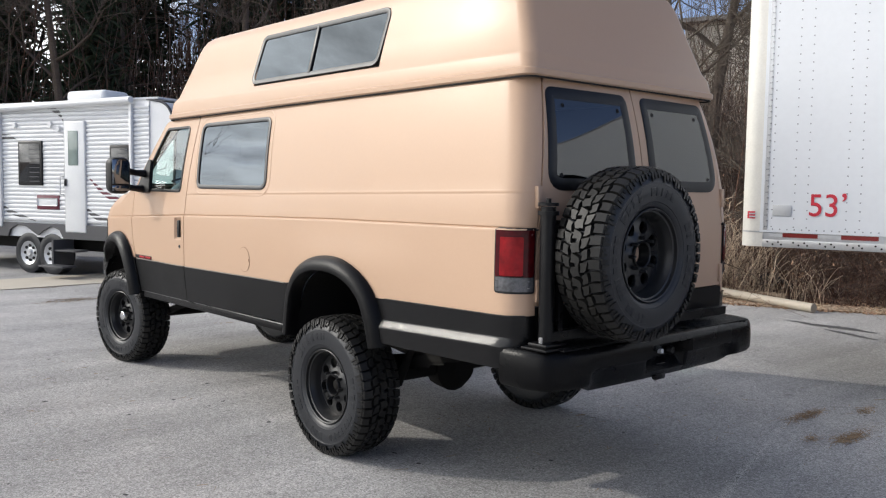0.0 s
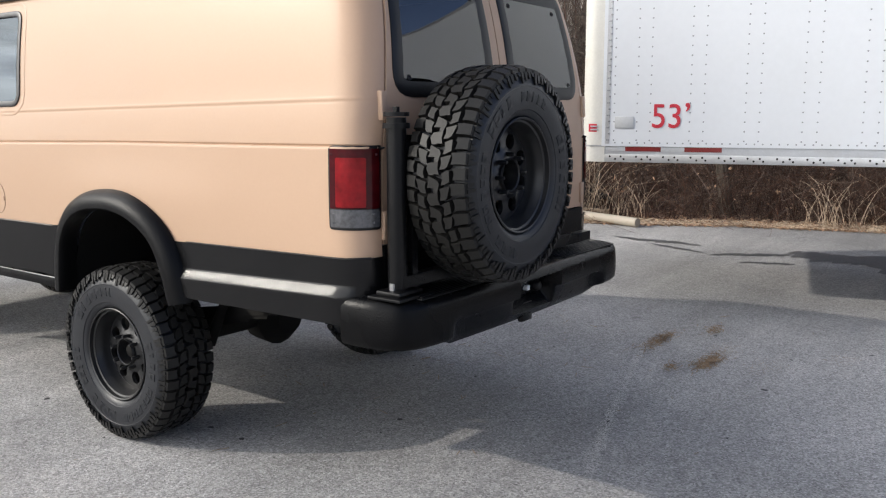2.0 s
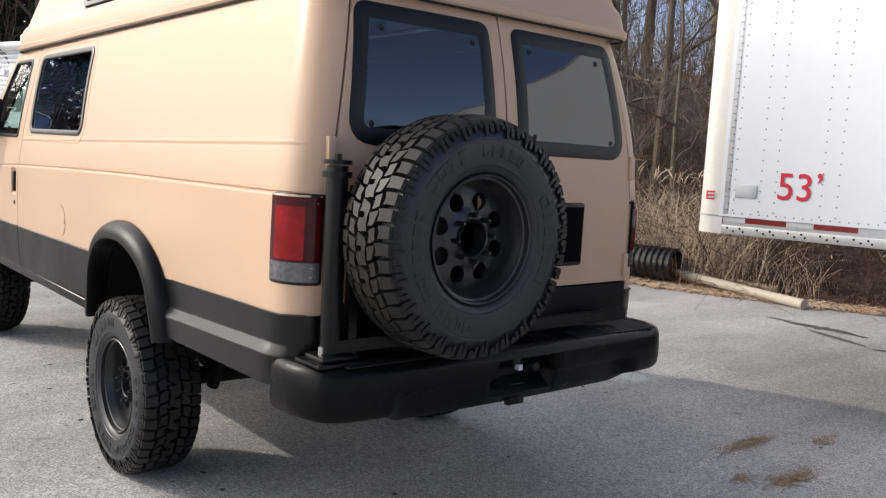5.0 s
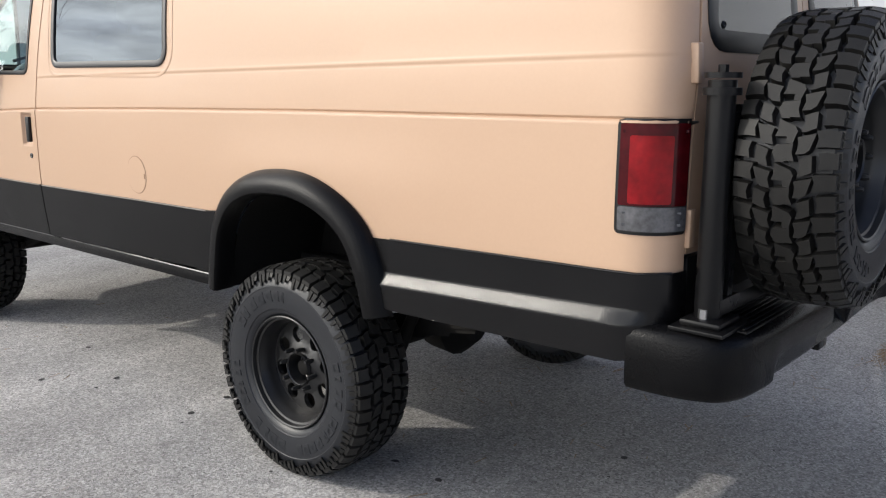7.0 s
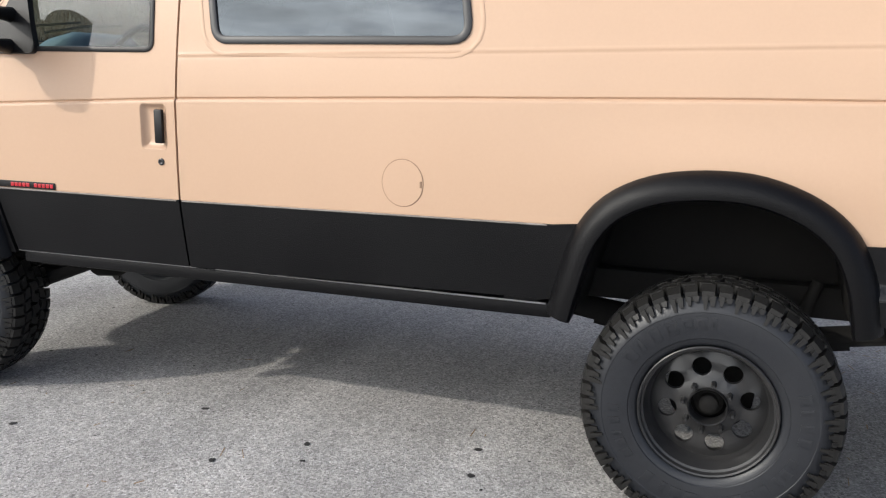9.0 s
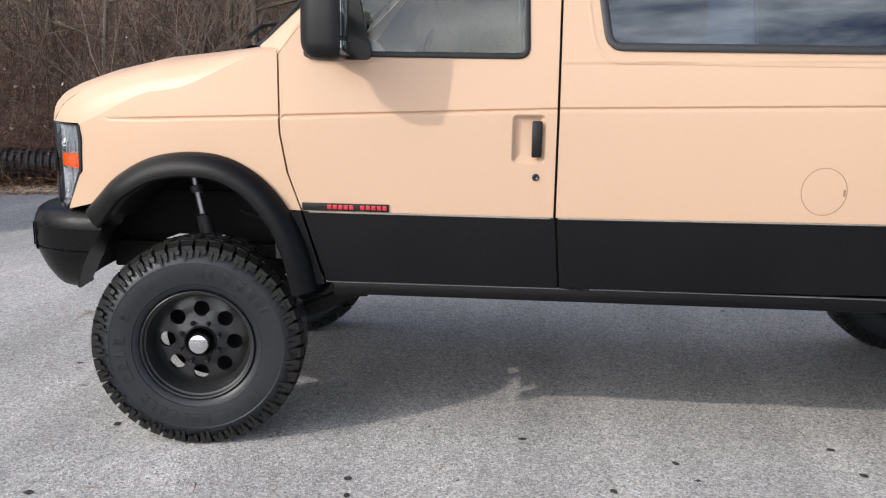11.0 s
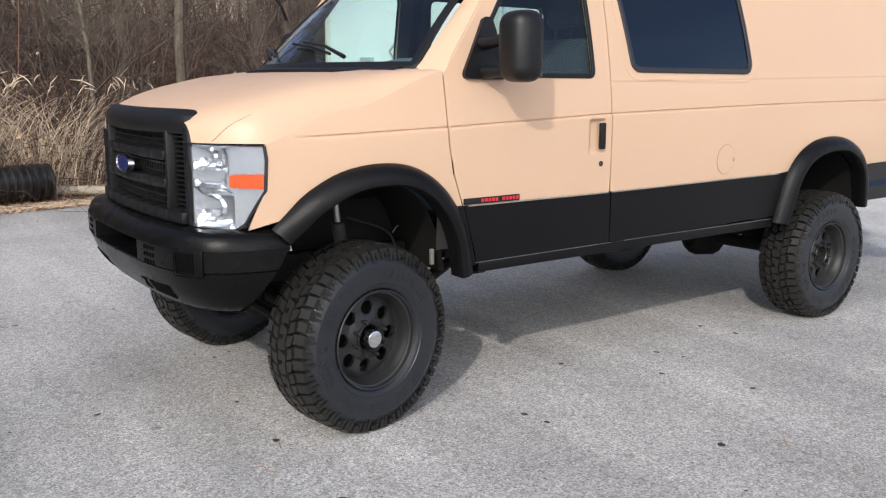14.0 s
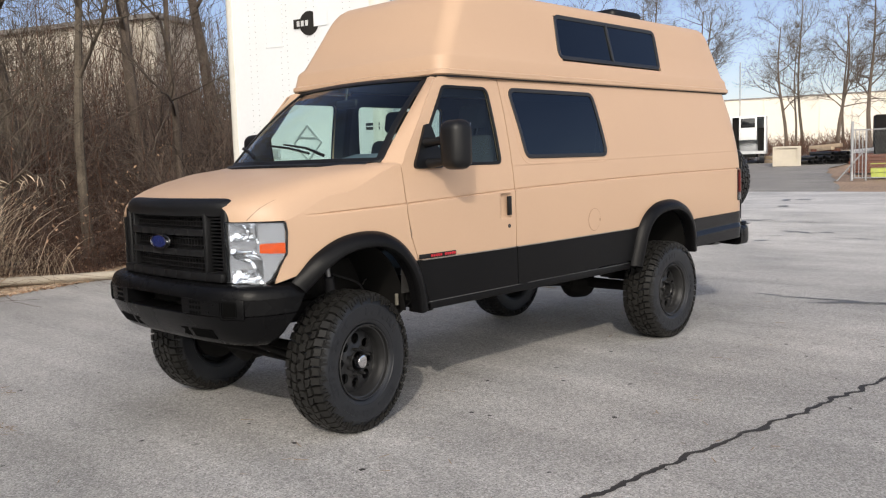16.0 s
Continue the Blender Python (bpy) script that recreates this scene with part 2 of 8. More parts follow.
BANK_STRAW = mat("brown_bank_grass", (0.25, 0.145, 0.08), 0.9, var=0.35, scale=0.9, fine=0.2, fscale=12, island=0.6)
LEAF_DRY = mat("dead_leaves", (0.43, 0.275, 0.175), 0.9, var=0.3, scale=2, fine=0.2, fscale=20, island=0.45)
NEEDLE = mat("dark_evergreen", (0.032, 0.048, 0.022), 0.85, var=0.4, scale=0.7, fine=0.3, fscale=6, island=0.4)
PIPE = mat("black_corrugated_plastic", (0.009, 0.009, 0.010), 0.32, var=0.15, spec=0.5, dust=((0.07, 0.06, 0.05), 0.10))
TIMBER = mat("weathered_timber", (0.40, 0.31, 0.22), 0.85, var=0.2, scale=4, fine=0.25, fscale=30, bump=0.3, bscale=60)
PALE_PIPE = mat("pale_plastic_pipe", (0.44, 0.385, 0.31), 0.6, var=0.15, scale=5, dust=((0.25, 0.2, 0.14), 0.5))
CONCRETE = mat("pale_concrete", (0.50, 0.45, 0.37), 0.9, var=0.08, bump=0.2, bscale=30)
METAL_SIDING = mat("weathered_metal_siding", (0.55, 0.51, 0.44), 0.7, var=0.12, scale=0.5, dust=((0.22, 0.16, 0.10), 0.4))
METAL_ROOF = mat("grey_metal_roof", (0.22, 0.21, 0.20), 0.6, var=0.15)
WAREHOUSE = mat("cream_warehouse", (0.74, 0.70, 0.62), 0.8, var=0.05, scale=0.3)
GALV = mat("galvanised_steel", (0.36, 0.37, 0.38), 0.5, metal=0.5, var=0.15)
LIME = mat("yellow_green_pallet_paint", (0.45, 0.52, 0.10), 0.7, var=0.2)
RUSTY = mat("rust_red_timber", (0.14, 0.055, 0.035), 0.85, var=0.3)


def asphalt(name, pale, dark, patch):
    """Worn asphalt: pale stones in a dark binder, stains and large patches."""
    m = bpy.data.materials.new(name)
    m.use_nodes = True
    n, l = m.node_tree.nodes, m.node_tree.links
    p = n["Principled BSDF"]
    p.inputs["Roughness"].default_value = 0.85
    p.inputs["Specular IOR Level"].default_value = 0.35
    geo = n.new("ShaderNodeNewGeometry")

    def tex(kind, scale, detail=4, rough=0.55):
        k = n.new(kind)
        k.inputs["Scale"].default_value = scale
        if kind == "ShaderNodeTexNoise":
            k.inputs["Detail"].default_value, k.inputs["Roughness"].default_value = detail, rough
        l.new(geo.outputs["Position"], k.inputs["Vector"])
        return k

    def rng(src, lo, hi, a=0.0, b=1.0):
        k = n.new("ShaderNodeMapRange")
        for key, v in (("From Min", lo), ("From Max", hi), ("To Min", a), ("To Max", b)):
            k.inputs[key].default_value = v
        l.new(src, k.inputs["Value"])
        return k.outputs["Result"]

    def mix(f, a, b, kind="MIX"):
        k = n.new("ShaderNodeMixRGB")
        k.blend_type = kind
        for key, v in (("Fac", f), ("Color1", a), ("Color2", b)):
            if isinstance(v, float):
                k.inputs[key].default_value = v
            elif isinstance(v, tuple):
                k.inputs[key].default_value = (*v, 1)
            else:
                l.new(v, k.inputs[key])
        return k.outputs["Color"]
    stones = tex("ShaderNodeTexVoronoi", 105)
    grit = tex("ShaderNodeTexNoise", 105, 4, 0.7)
    broad = tex("ShaderNodeTexNoise", 0.33, 6, 0.6)
    mid = tex("ShaderNodeTexNoise", 2.3, 6, 0.65)
    spots = tex("ShaderNodeTexNoise", 7.0, 3, 0.5)
    k = n.new("ShaderNodeSeparateColor")
    l.new(stones.outputs["Color"], k.inputs["Color"])
    colour = mix(rng(grit.outputs["Fac"], 0.36, 0.65), dark, pale)
    colour = mix(rng(k.outputs["Red"], 0.72, 1.0, 0.0, 0.6), colour, tuple(min(0.6, c * 1.7) for c in pale))
    colour = mix(rng(k.outputs["Green"], 0.76, 1.0, 0.0, 0.6), colour, tuple(c * 0.5 for c in dark))
    colour = mix(rng(broad.outputs["Fac"], 0.42, 0.60), colour, mix(0.75, colour, patch, "MULTIPLY"))
    colour = mix(rng(mid.outputs["Fac"], 0.35, 0.75, 0.0, 0.45), colour, tuple(c * 0.62 for c in pale))
    colour = mix(rng(spots.outputs["Fac"], 0.68, 0.74, 0.0, 0.4), colour, tuple(c * 0.3 for c in dark))
    blot = tex("ShaderNodeTexNoise", 19, 6, 0.75)
    tone = n.new("ShaderNodeVectorMath")
    tone.operation = "SCALE"
    l.new(colour, tone.inputs[0])
    l.new(rng(blot.outputs["Fac"], 0.3, 0.7, 0.84, 1.16), tone.inputs["Scale"])
    turn = n.new("ShaderNodeMapping")
    turn.inputs["Rotation"].default_value = (0, 0, radians(-62))
    turn.inputs["Scale"].default_value = (0.16, 1.5, 1.0)
    l.new(geo.outputs["Position"], turn.inputs["Vector"])
    band = n.new("ShaderNodeTexNoise")
    band.inputs["Scale"].default_value, band.inputs["Detail"].default_value, band.inputs["Roughness"].default_value = 1.0, 5.0, 0.6
    l.new(turn.outputs["Vector"], band.inputs["Vector"])
    worn = n.new("ShaderNodeVectorMath")
    worn.operation = "SCALE"
    l.new(tone.outputs["Vector"], worn.inputs[0])
    l.new(rng(band.outputs["Fac"], 0.34, 0.66, 0.86, 1.13), worn.inputs["Scale"])
    # the colour is scaled paler towards the lot's far end
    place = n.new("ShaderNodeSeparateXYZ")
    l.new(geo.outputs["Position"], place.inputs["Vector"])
    paler = n.new("ShaderNodeVectorMath")
    paler.operation = "SCALE"
    l.new(worn.outputs["Vector"], paler.inputs[0])
    l.new(rng(place.outputs["Y"], -4.5, -12.0, 1.0, 1.38), paler.inputs["Scale"])
    pebble = n.new("ShaderNodeVectorMath")
    pebble.operation = "SCALE"
    l.new(paler.outputs["Vector"], pebble.inputs[0])
    l.new(rng(k.outputs["Blue"], 0.0, 1.0, 0.68, 1.32), pebble.inputs["Scale"])
    colour = pebble.outputs["Vector"]
    l.new(colour, p.inputs["Base Color"])
    b = n.new("ShaderNodeBump")
    b.inputs["Strength"].default_value, b.inputs["Distance"].default_value = 1.0, 0.0058
    l.new(grit.outputs["Fac"], b.inputs["Height"])
    l.new(b.outputs["Normal"], p.inputs["Normal"])
    return m


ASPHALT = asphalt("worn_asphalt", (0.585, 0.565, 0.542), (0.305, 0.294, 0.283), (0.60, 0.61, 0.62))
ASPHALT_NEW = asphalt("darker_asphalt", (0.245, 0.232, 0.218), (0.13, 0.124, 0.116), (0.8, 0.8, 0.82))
LITTER = mat("leaf_litter_soil", (0.30, 0.21, 0.15), 0.95, var=0.35, scale=0.5, fine=0.5, fscale=14, bump=1.0, bscale=16)

# ---- mesh helpers ----
from mathutils.geometry import delaunay_2d_cdt


def link(name, bm, material, parent=None, label="", smooth=True, angle=38):
    """Turns a bmesh into one mesh object."""
    me = bpy.data.meshes.new(name)
    bm.to_mesh(me)
    bm.free()
    me.materials.append(material)
    if smooth:
        for p in me.polygons:
            p.use_smooth = True
        me.set_sharp_from_angle(angle=radians(angle))
        count = np.zeros(len(me.edges), int)
        for p in me.polygons:
            for k in p.loop_indices:
                count[me.loops[k].edge_index] += 1
        for k in np.flatnonzero(count == 1):
            me.edges[int(k)].use_edge_sharp = True
    ob = new(name, me)
    if parent:
        ob.parent = parent
    if label:
        tagged(ob, label)
    return ob


part = link


def thing(name, at=(0, 0, 0), rz=0, label="", category="", group="", kind=""):
    """An empty at the base of a thing, which parents its parts."""
    ob = new(name)
    ob.empty_display_size = 0.1
    ob.matrix_world = pose(*at, 0, 0, rz)
    return tagged(ob, label, category, group, kind)


def box(bm, lo, hi, bevel=0.0, seg=2, m=None):
    """A box between two corners, with rounded edges."""
    g = bmesh.ops.create_cube(bm, size=1.0)
    vs = g["verts"]
    lo, hi = Vector(lo), Vector(hi)
    for v in vs:
        v.co = Vector(((lo + hi) / 2)[i] + v.co[i] * (hi - lo)[i] for i in range(3))
    if bevel:
        es = list({e for v in vs for e in v.link_edges})
        g = bmesh.ops.bevel(bm, geom=es, offset=bevel, segments=seg, affect="EDGES", profile=0.5)
        vs = list({v for f in g["faces"] for v in f.verts} | {v for v in vs if v.is_valid})
    if m:
        for v in vs:
            v.co = m @ v.co
    return vs


def boxed(lo, hi, bevel=0.0, seg=2, m=None):
    bm = bmesh.new()
    box(bm, lo, hi, bevel, seg, m)
    return bm


def tube(bm, pts, radii, n=8, caps=True, flat=1.0):
    """A tube along a line of points, with a radius for each."""
    pts = [Vector(p) for p in pts]
    if isinstance(radii, (int, float)):
        radii = [radii] * len(pts)
    rings, side = [], None
    for i, p in enumerate(pts):
        d = (pts[min(i + 1, len(pts) - 1)] - pts[max(i - 1, 0)]).normalized()
        if side is None:
            side = d.orthogonal().normalized()
        side = (side - d * side.dot(d)).normalized()
        up = d.cross(side)
        rings.append([bm.verts.new(p + (side * math.cos(a) + up * math.sin(a) * flat) * radii[i]) for a in (2 * math.pi * k / n for k in range(n))])
    for a, b in zip(rings, rings[1:]):
        for k in range(n):
            bm.faces.new((a[k], a[(k + 1) % n], b[(k + 1) % n], b[k]))
    if caps:
        bm.faces.new(rings[0][::-1])
        bm.faces.new(rings[-1])
    return rings


def tubed(pts, radii, n=10, caps=True):
    bm = bmesh.new()
    tube(bm, pts, radii, n, caps)
    return bm


def grid(bm, rows, close=False, flip=False):
    """Faces between rows of points of equal length."""
    vs = [[bm.verts.new(p) for p in row] for row in rows]
    for a, b in zip(vs, vs[1:]):
        m = len(a)
        for k in range(m if close else m - 1):
            q = (a[k], a[(k + 1) % m], b[(k + 1) % m], b[k])
            bm.faces.new(q[::-1] if flip else q)
    return vs


def lathe(bm, profile, n=48, close=False):
    """Turns (offset along x, radius) round the x axis."""
    rows = [[(a, r * math.cos(t), r * math.sin(t)) for t in (2 * math.pi * k / n for k in range(n))] for a, r in profile]
    return grid(bm, rows, close=True)


def resample(loop, step, close=True):
    out = []
    m = len(loop)
    for i in range(m if close else m - 1):
        a, b = Vector(loop[i]), Vector(loop[(i + 1) % m])
        k = max(1, math.ceil((b - a).length / step))
        out += [a.lerp(b, j / k) for j in range(k)]
    if not close:
        out.append(Vector(loop[-1]))
    return out


def smooth_line(pts, per=6):
    """A Catmull-Rom curve through 2D or 3D points."""
    p = [Vector(q) for q in pts]
    p = [p[0] * 2 - p[1]] + p + [p[-1] * 2 - p[-2]]
    out = []
    for i in range(1, len(p) - 2):
        a, b, c, d = p[i - 1:i + 3]
        for k in range(per):
            t = k / per
            out.append(0.5 * (2 * b + (c - a) * t + (2 * a - 5 * b + 4 * c - d) * t * t + (3 * b - a - 3 * c + d) * t ** 3))
    out.append(p[-2])
    return out


def rounded(corners, r, seg=5):
    """A polygon with rounded corners; r is one radius or one for each corner."""
    out, m = [], len(corners)
    for i in range(m):
        a, b, c = Vector(corners[i - 1]), Vector(corners[i]), Vector(corners[(i + 1) % m])
        rr = r[i] if isinstance(r, (list, tuple)) else r
        if rr <= 0:
            out.append(b)
            continue
        u, w = (a - b).normalized(), (c - b).normalized()
        k = min(rr / max(0.2, math.tan(u.angle(w) / 2)), (a - b).length * 0.49, (c - b).length * 0.49)
        p, q = b + u * k, b + w * k
        out += [p.lerp(b, t).lerp(b.lerp(q, t), t) for t in (j / seg for j in range(seg + 1))]
    return out


def inside(p, loop):
    x, y = p
    hit = False
    for i in range(len(loop)):
        (x1, y1), (x2, y2) = loop[i - 1], loop[i]
        if (y1 > y) != (y2 > y) and x < (x2 - x1) * (y - y1) / (y2 - y1) + x1:
            hit = not hit
    return hit


def sheet(bm, outline, holes, fmap, step=0.06, lines=(), flip=False, edge=None):
    """A panel: a flat outline with holes, filled and laid on a curved surface."""
    edge = edge or step
    loops = [resample(outline, edge)] + [resample(h, edge) for h in holes]
    pts, edges = [], []
    for lp in loops:
        k = len(pts)
        pts += lp
        edges += [(k + i, k + (i + 1) % len(lp)) for i in range(len(lp))]
    for ln in lines:
        k = len(pts)
        ln = resample(ln, step, close=False)
        pts += ln
        edges += [(k + i, k + i + 1) for i in range(len(ln) - 1)]
    arr = np.array([(p[0], p[1]) for p in pts])
    lo, hi = arr.min(0), arr.max(0)
    for i in range(1, int((hi[0] - lo[0]) / step) + 1):
        for j in range(1, int((hi[1] - lo[1]) / step) + 1):
            q = np.array((lo[0] + i * step, lo[1] + j * step))
            if ((arr - q) ** 2).sum(1).min() > (0.6 * step) ** 2:
                pts.append(Vector((float(q[0]), float(q[1]))))
    vs, _, fs, *_ = delaunay_2d_cdt([Vector((p[0], p[1])) for p in pts], edges, [], 0, 1e-6)
    made = {}

    def vert(i):
        if i not in made:
            made[i] = bm.verts.new(fmap(vs[i][0], vs[i][1]))
        return made[i]
    for f in fs:
        c = (vs[f[0]] + vs[f[1]] + vs[f[2]]) / 3
        if inside(c, loops[0]) and not any(inside(c, h) for h in loops[1:]):
            q = [vert(i) for i in f]
            bm.faces.new(q[::-1] if flip else q)


def offset_loop(loop, d):
    """Grows (d > 0) or shrinks a counter-clockwise loop."""
    area = sum(a[0] * b[1] - b[0] * a[1] for a, b in zip(loop, loop[1:] + loop[:1]))
    s = 1 if area > 0 else -1
    out, m = [], len(loop)
    for i in range(m):
        a, b, c = Vector(loop[i - 1]), Vector(loop[i]), Vector(loop[(i + 1) % m])
        t = (c - a).normalized()
        out.append(b + Vector((t.y, -t.x)) * d * s)
    return out


def ring(bm, loop, fmap, grow, shrink, proud, flip=False):
    """A raised rim that follows a loop on a surface; fmap takes u, v and the height over the surface."""
    loop = resample(loop, 0.04)
    rows = []
    for d, h in ((grow, -0.004), (grow, proud * 0.7), (grow * 0.7, proud), (-shrink * 0.6, proud), (-shrink, proud * 0.6), (-shrink, -0.006)):
        rows.append([fmap(p[0], p[1], h) for p in offset_loop(loop, d)])
    area = sum(a[0] * b[1] - b[0] * a[1] for a, b in zip(loop, loop[1:] + loop[:1]))
    grid(bm, rows, close=True, flip=flip != (area < 0))


def solid(ob, t, offset=-1.0, inner=None):
    md = ob.modifiers.new("thickness", "SOLIDIFY")
    md.thickness, md.offset = t, offset
    if inner:
        ob.data.materials.append(inner)
        md.material_offset = 1
    return ob


def smooth01(t):
    t = max(0.0, min(1.0, t))
    return t * t * (3 - 2 * t)


def text_mesh(word, height, depth):
    """Built-in font letters as a bmesh, standing in x and y, height tall."""
    c = bpy.data.curves.new("text", "FONT")
    c.body, c.extrude, c.size, c.offset = word, depth, height / 0.73, 0.004 * height
    o = new("text", c)
    bpy.context.view_layer.update()
    me = bpy.data.meshes.new_from_object(o.evaluated_get(bpy.context.evaluated_depsgraph_get()))
    bm = bmesh.new()
    bm.from_mesh(me)
    bpy.data.objects.remove(o)
    bpy.data.meshes.remove(me)
    return bm

# ---- ground ----


def edge_x(y):
    """Where the asphalt ends at the foot of the bank."""
    if y < -12:
        return 11.9 + (-12 - y) * 0.12
    return float(np.interp(y, (-12, -1.8, 0.0, 1.3, 2.9, 3.5, 4.7, 6.4, 12, 26), (11.9, 9.1, 8.62, 7.95, 7.42, 7.28, 7.12, 6.78, 5.2, 1.0)))


def ground_z(x, y):
    z = 0.0
    d = -y - 28.5
    if d > 0:
        z += 0.061 * min(d, 30) * smooth01(d / 4)
    e = x - edge_x(y)
    if y > -26 and e > 0.6:
        k = smooth01((y + 26) / 12)
        z += k * (3.6 * smooth01((e - 0.6) / 13.0) + 0.10 * noise.noise((x * 0.5, y * 0.5, 0)) * min(1, e / 2))
    f = math.hypot(x - 2, y - 6) - 19
    if y > 14 and f > 0:
        z += 3.0 * smooth01(f / 18) * smooth01((y - 14) / 8)
    return z


def span(lo, hi, near, fine, grow):
    """Coordinates that lie close together round 0 and spread out to the ends."""
    out, v, s = [0.0], 0.0, fine
    while v < hi:
        v += s
        s = s if v < near else s * grow
        out.append(v)
    v, s = 0.0, fine
    while v > lo:
        v -= s
        s = s if v > -near else s * grow
        out.append(v)
    return sorted(out)


bm = bmesh.new()
xs, ys = span(-700, 700, 34, 1.2, 1.25), span(-700, 700, 60, 1.6, 1.25)
grid(bm, [[(x, y, ground_z(x, y) - 0.05) for x in xs] for y in ys])
tagged(link("ground", bm, LITTER), "brown soil with dead leaves round the lot", "ground", kind="structure")

bm = bmesh.new()
rows = []
y = 26.0
while y > -28.6:
    x1 = edge_x(y) + 0.18 * noise.noise((y * 0.9, 3, 0)) + 0.05 * noise.noise((y * 5, 3, 0))
    rows.append([(-60 + (x1 + 60) * t, y, ground_z(-60 + (x1 + 60) * t, y)) for t in (0, 0.3, 0.5, 0.65, 0.75, 0.82, 0.88, 0.93, 0.97, 1.0)])
    rows[-1].append((x1 + 0.03, y, rows[-1][-1][2] - 0.06))
    y -= 0.4
grid(bm, rows, flip=True)
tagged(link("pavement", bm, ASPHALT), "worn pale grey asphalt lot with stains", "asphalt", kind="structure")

bm = bmesh.new()
rows = []
y = -28.4
while y > -75:
    xa, xb = min(12.2, 7.4 + 0.42 * (-28.4 - y)) + 0.3 * noise.noise((y, 0, 0)), 30.0
    rows.append([(xa + (xb - xa) * t / 8, y, ground_z(xa + (xb - xa) * t / 8, y) + 0.004) for t in range(9)])
    y -= 1.0
grid(bm, rows, flip=True)
tagged(link("road", bm, ASPHALT_NEW), "darker asphalt driveway that rises out of the lot", "road", kind="structure")

# ---- the camper van: front towards +y, rear axle at y = 0 ----
van = thing("camper_van", label="lifted tan high-roof camper van with black lower body, parked on asphalt", category="van")
U_ARC, R_ARC = 1.425, 0.125          # where the rear corner begins, and its radius
U_END = U_ARC + R_ARC * math.pi / 2
AXLE_F = 3.55
HUB_Z = 0.426


CREASE_Y = (-1.6, 0.0, 0.9, 2.1, 3.16, 3.95)


def crease_z(y):
    return float(np.interp(y, CREASE_Y, (1.466, 1.452, 1.436, 1.407, 1.362, 1.330)))


def crease2_z(y):
    return 1.612 + 0.0185 * (0.44 - y)


def split_z(y):
    """The line between the tan paint and the black lower body."""
    return 1.003 + (0.0078 * (2.1 - y) if y < 2.1 else 0.0)


def half_width(y, z):
    zc = crease_z(y)
    lower = 0.945 + 0.027 * (1 - ((1.25 - min(z, 1.42)) / 0.59) ** 2)
    t = max(0.0, z - zc)
    sharp = 1.0 - smooth01((y - 3.72) / 0.22)
    w = lower - 0.006 * smooth01((z - zc + 0.003) / 0.009) * sharp - 0.0092 * sharp * math.exp(-((z - zc - 0.003) / 0.0042) ** 2) - 0.10 * t - 0.11 * t * t
    if y < 2.1:
        w += 0.0022 * math.exp(-((z - crease2_z(y)) / 0.006) ** 2) - 0.0016 * math.exp(-((z - crease2_z(y) + 0.011) / 0.005) ** 2)
    w += 0.015 * math.exp(-((y + 0.15) / 0.62) ** 2 - ((z - 1.20) / 0.12) ** 2) + 0.0035 * noise.noise((1.7 * y, 2.3 * z, 3.0))
    if y > 2.9:
        w -= 0.105 * ((y - 2.9) / 1.1) ** 2
    return w


def lean(z):
    """How far the rear leans forward above the belt."""
    return 0.24 * max(0.0, z - 1.5) ** 2


def side(sgn):
    """The van's side as a surface of u (backwards, round the rear corner) and z; off is the height over it."""
    def f(u, z, off=0.0):
        y = -u
        w = half_width(max(y, -1.6), z) + off
        r = R_ARC + off
        if u <= U_ARC:
            x, yy = w, -u
        elif u <= U_END:
            a = (u - U_ARC) / R_ARC
            x, yy = w - r + r * math.cos(a), -(U_ARC + r * math.sin(a))
        else:
            x, yy = w - r - (u - U_END), -(U_ARC + r)
        yy += lean(z) * smooth01((u - 0.7) / 0.9)
        return Vector((sgn * x, yy, z))
    return f


def rear(x, z, off=0.0):
    """The rear doors' surface."""
    return Vector((x, -(U_ARC + R_ARC) - off - 0.022 * (1 - (x / 0.86) ** 2) + lean(z), z))


def flip_of(sgn):
    return sgn > 0


# arches: (y, z) along the outer edge of the flare, from its front foot to its rear foot
ARCH_R = [(0.575, 0.70), (0.545, 0.82), (0.490, 0.995), (0.39, 1.125), (0.24, 1.203), (0.06, 1.231), (-0.12, 1.220), (-0.29, 1.155), (-0.41, 1.05), (-0.478, 0.90), (-0.51, 0.74)]
ARCH_F = [(4.00, 0.965), (3.945, 1.02), (3.85, 1.11), (3.70, 1.190), (3.53, 1.220), (3.37, 1.203), (3.235, 1.130), (3.13, 1.01), (3.06, 0.86), (3.022, 0.69)]
arch_r, arch_f = smooth_line(ARCH_R, 4), smooth_line(ARCH_F, 4)


def shrink_arch(line, d):
    out = []
    for i, p in enumerate(line):
        t = (line[min(i + 1, len(line) - 1)] - line[max(i - 1, 0)]).normalized()
        out.append(p + Vector((-t.y, t.x)) * d)
    return out


def uz(line):
    return [Vector((-p[0], p[1])) for p in line]


CREASE_STEPS = (-0.014, -0.006, -0.002, 0.001, 0.003, 0.006, 0.010, 0.018)


def crease_lines(y0, y1, second=True):
    out = []
    for dz in CREASE_STEPS:
        out.append([(-yy, crease_z(yy) + dz) for yy in [y1] + sorted(k for k in CREASE_Y if min(y0, y1) < k < max(y0, y1)) + [y0]])
    if second:
        for dz in (-0.022, -0.016, -0.011, -0.006, 0.0, 0.006, 0.013):
            out.append([(-y1, crease2_z(y1) + dz), (-y0, crease2_z(y0) + dz)])
    return out


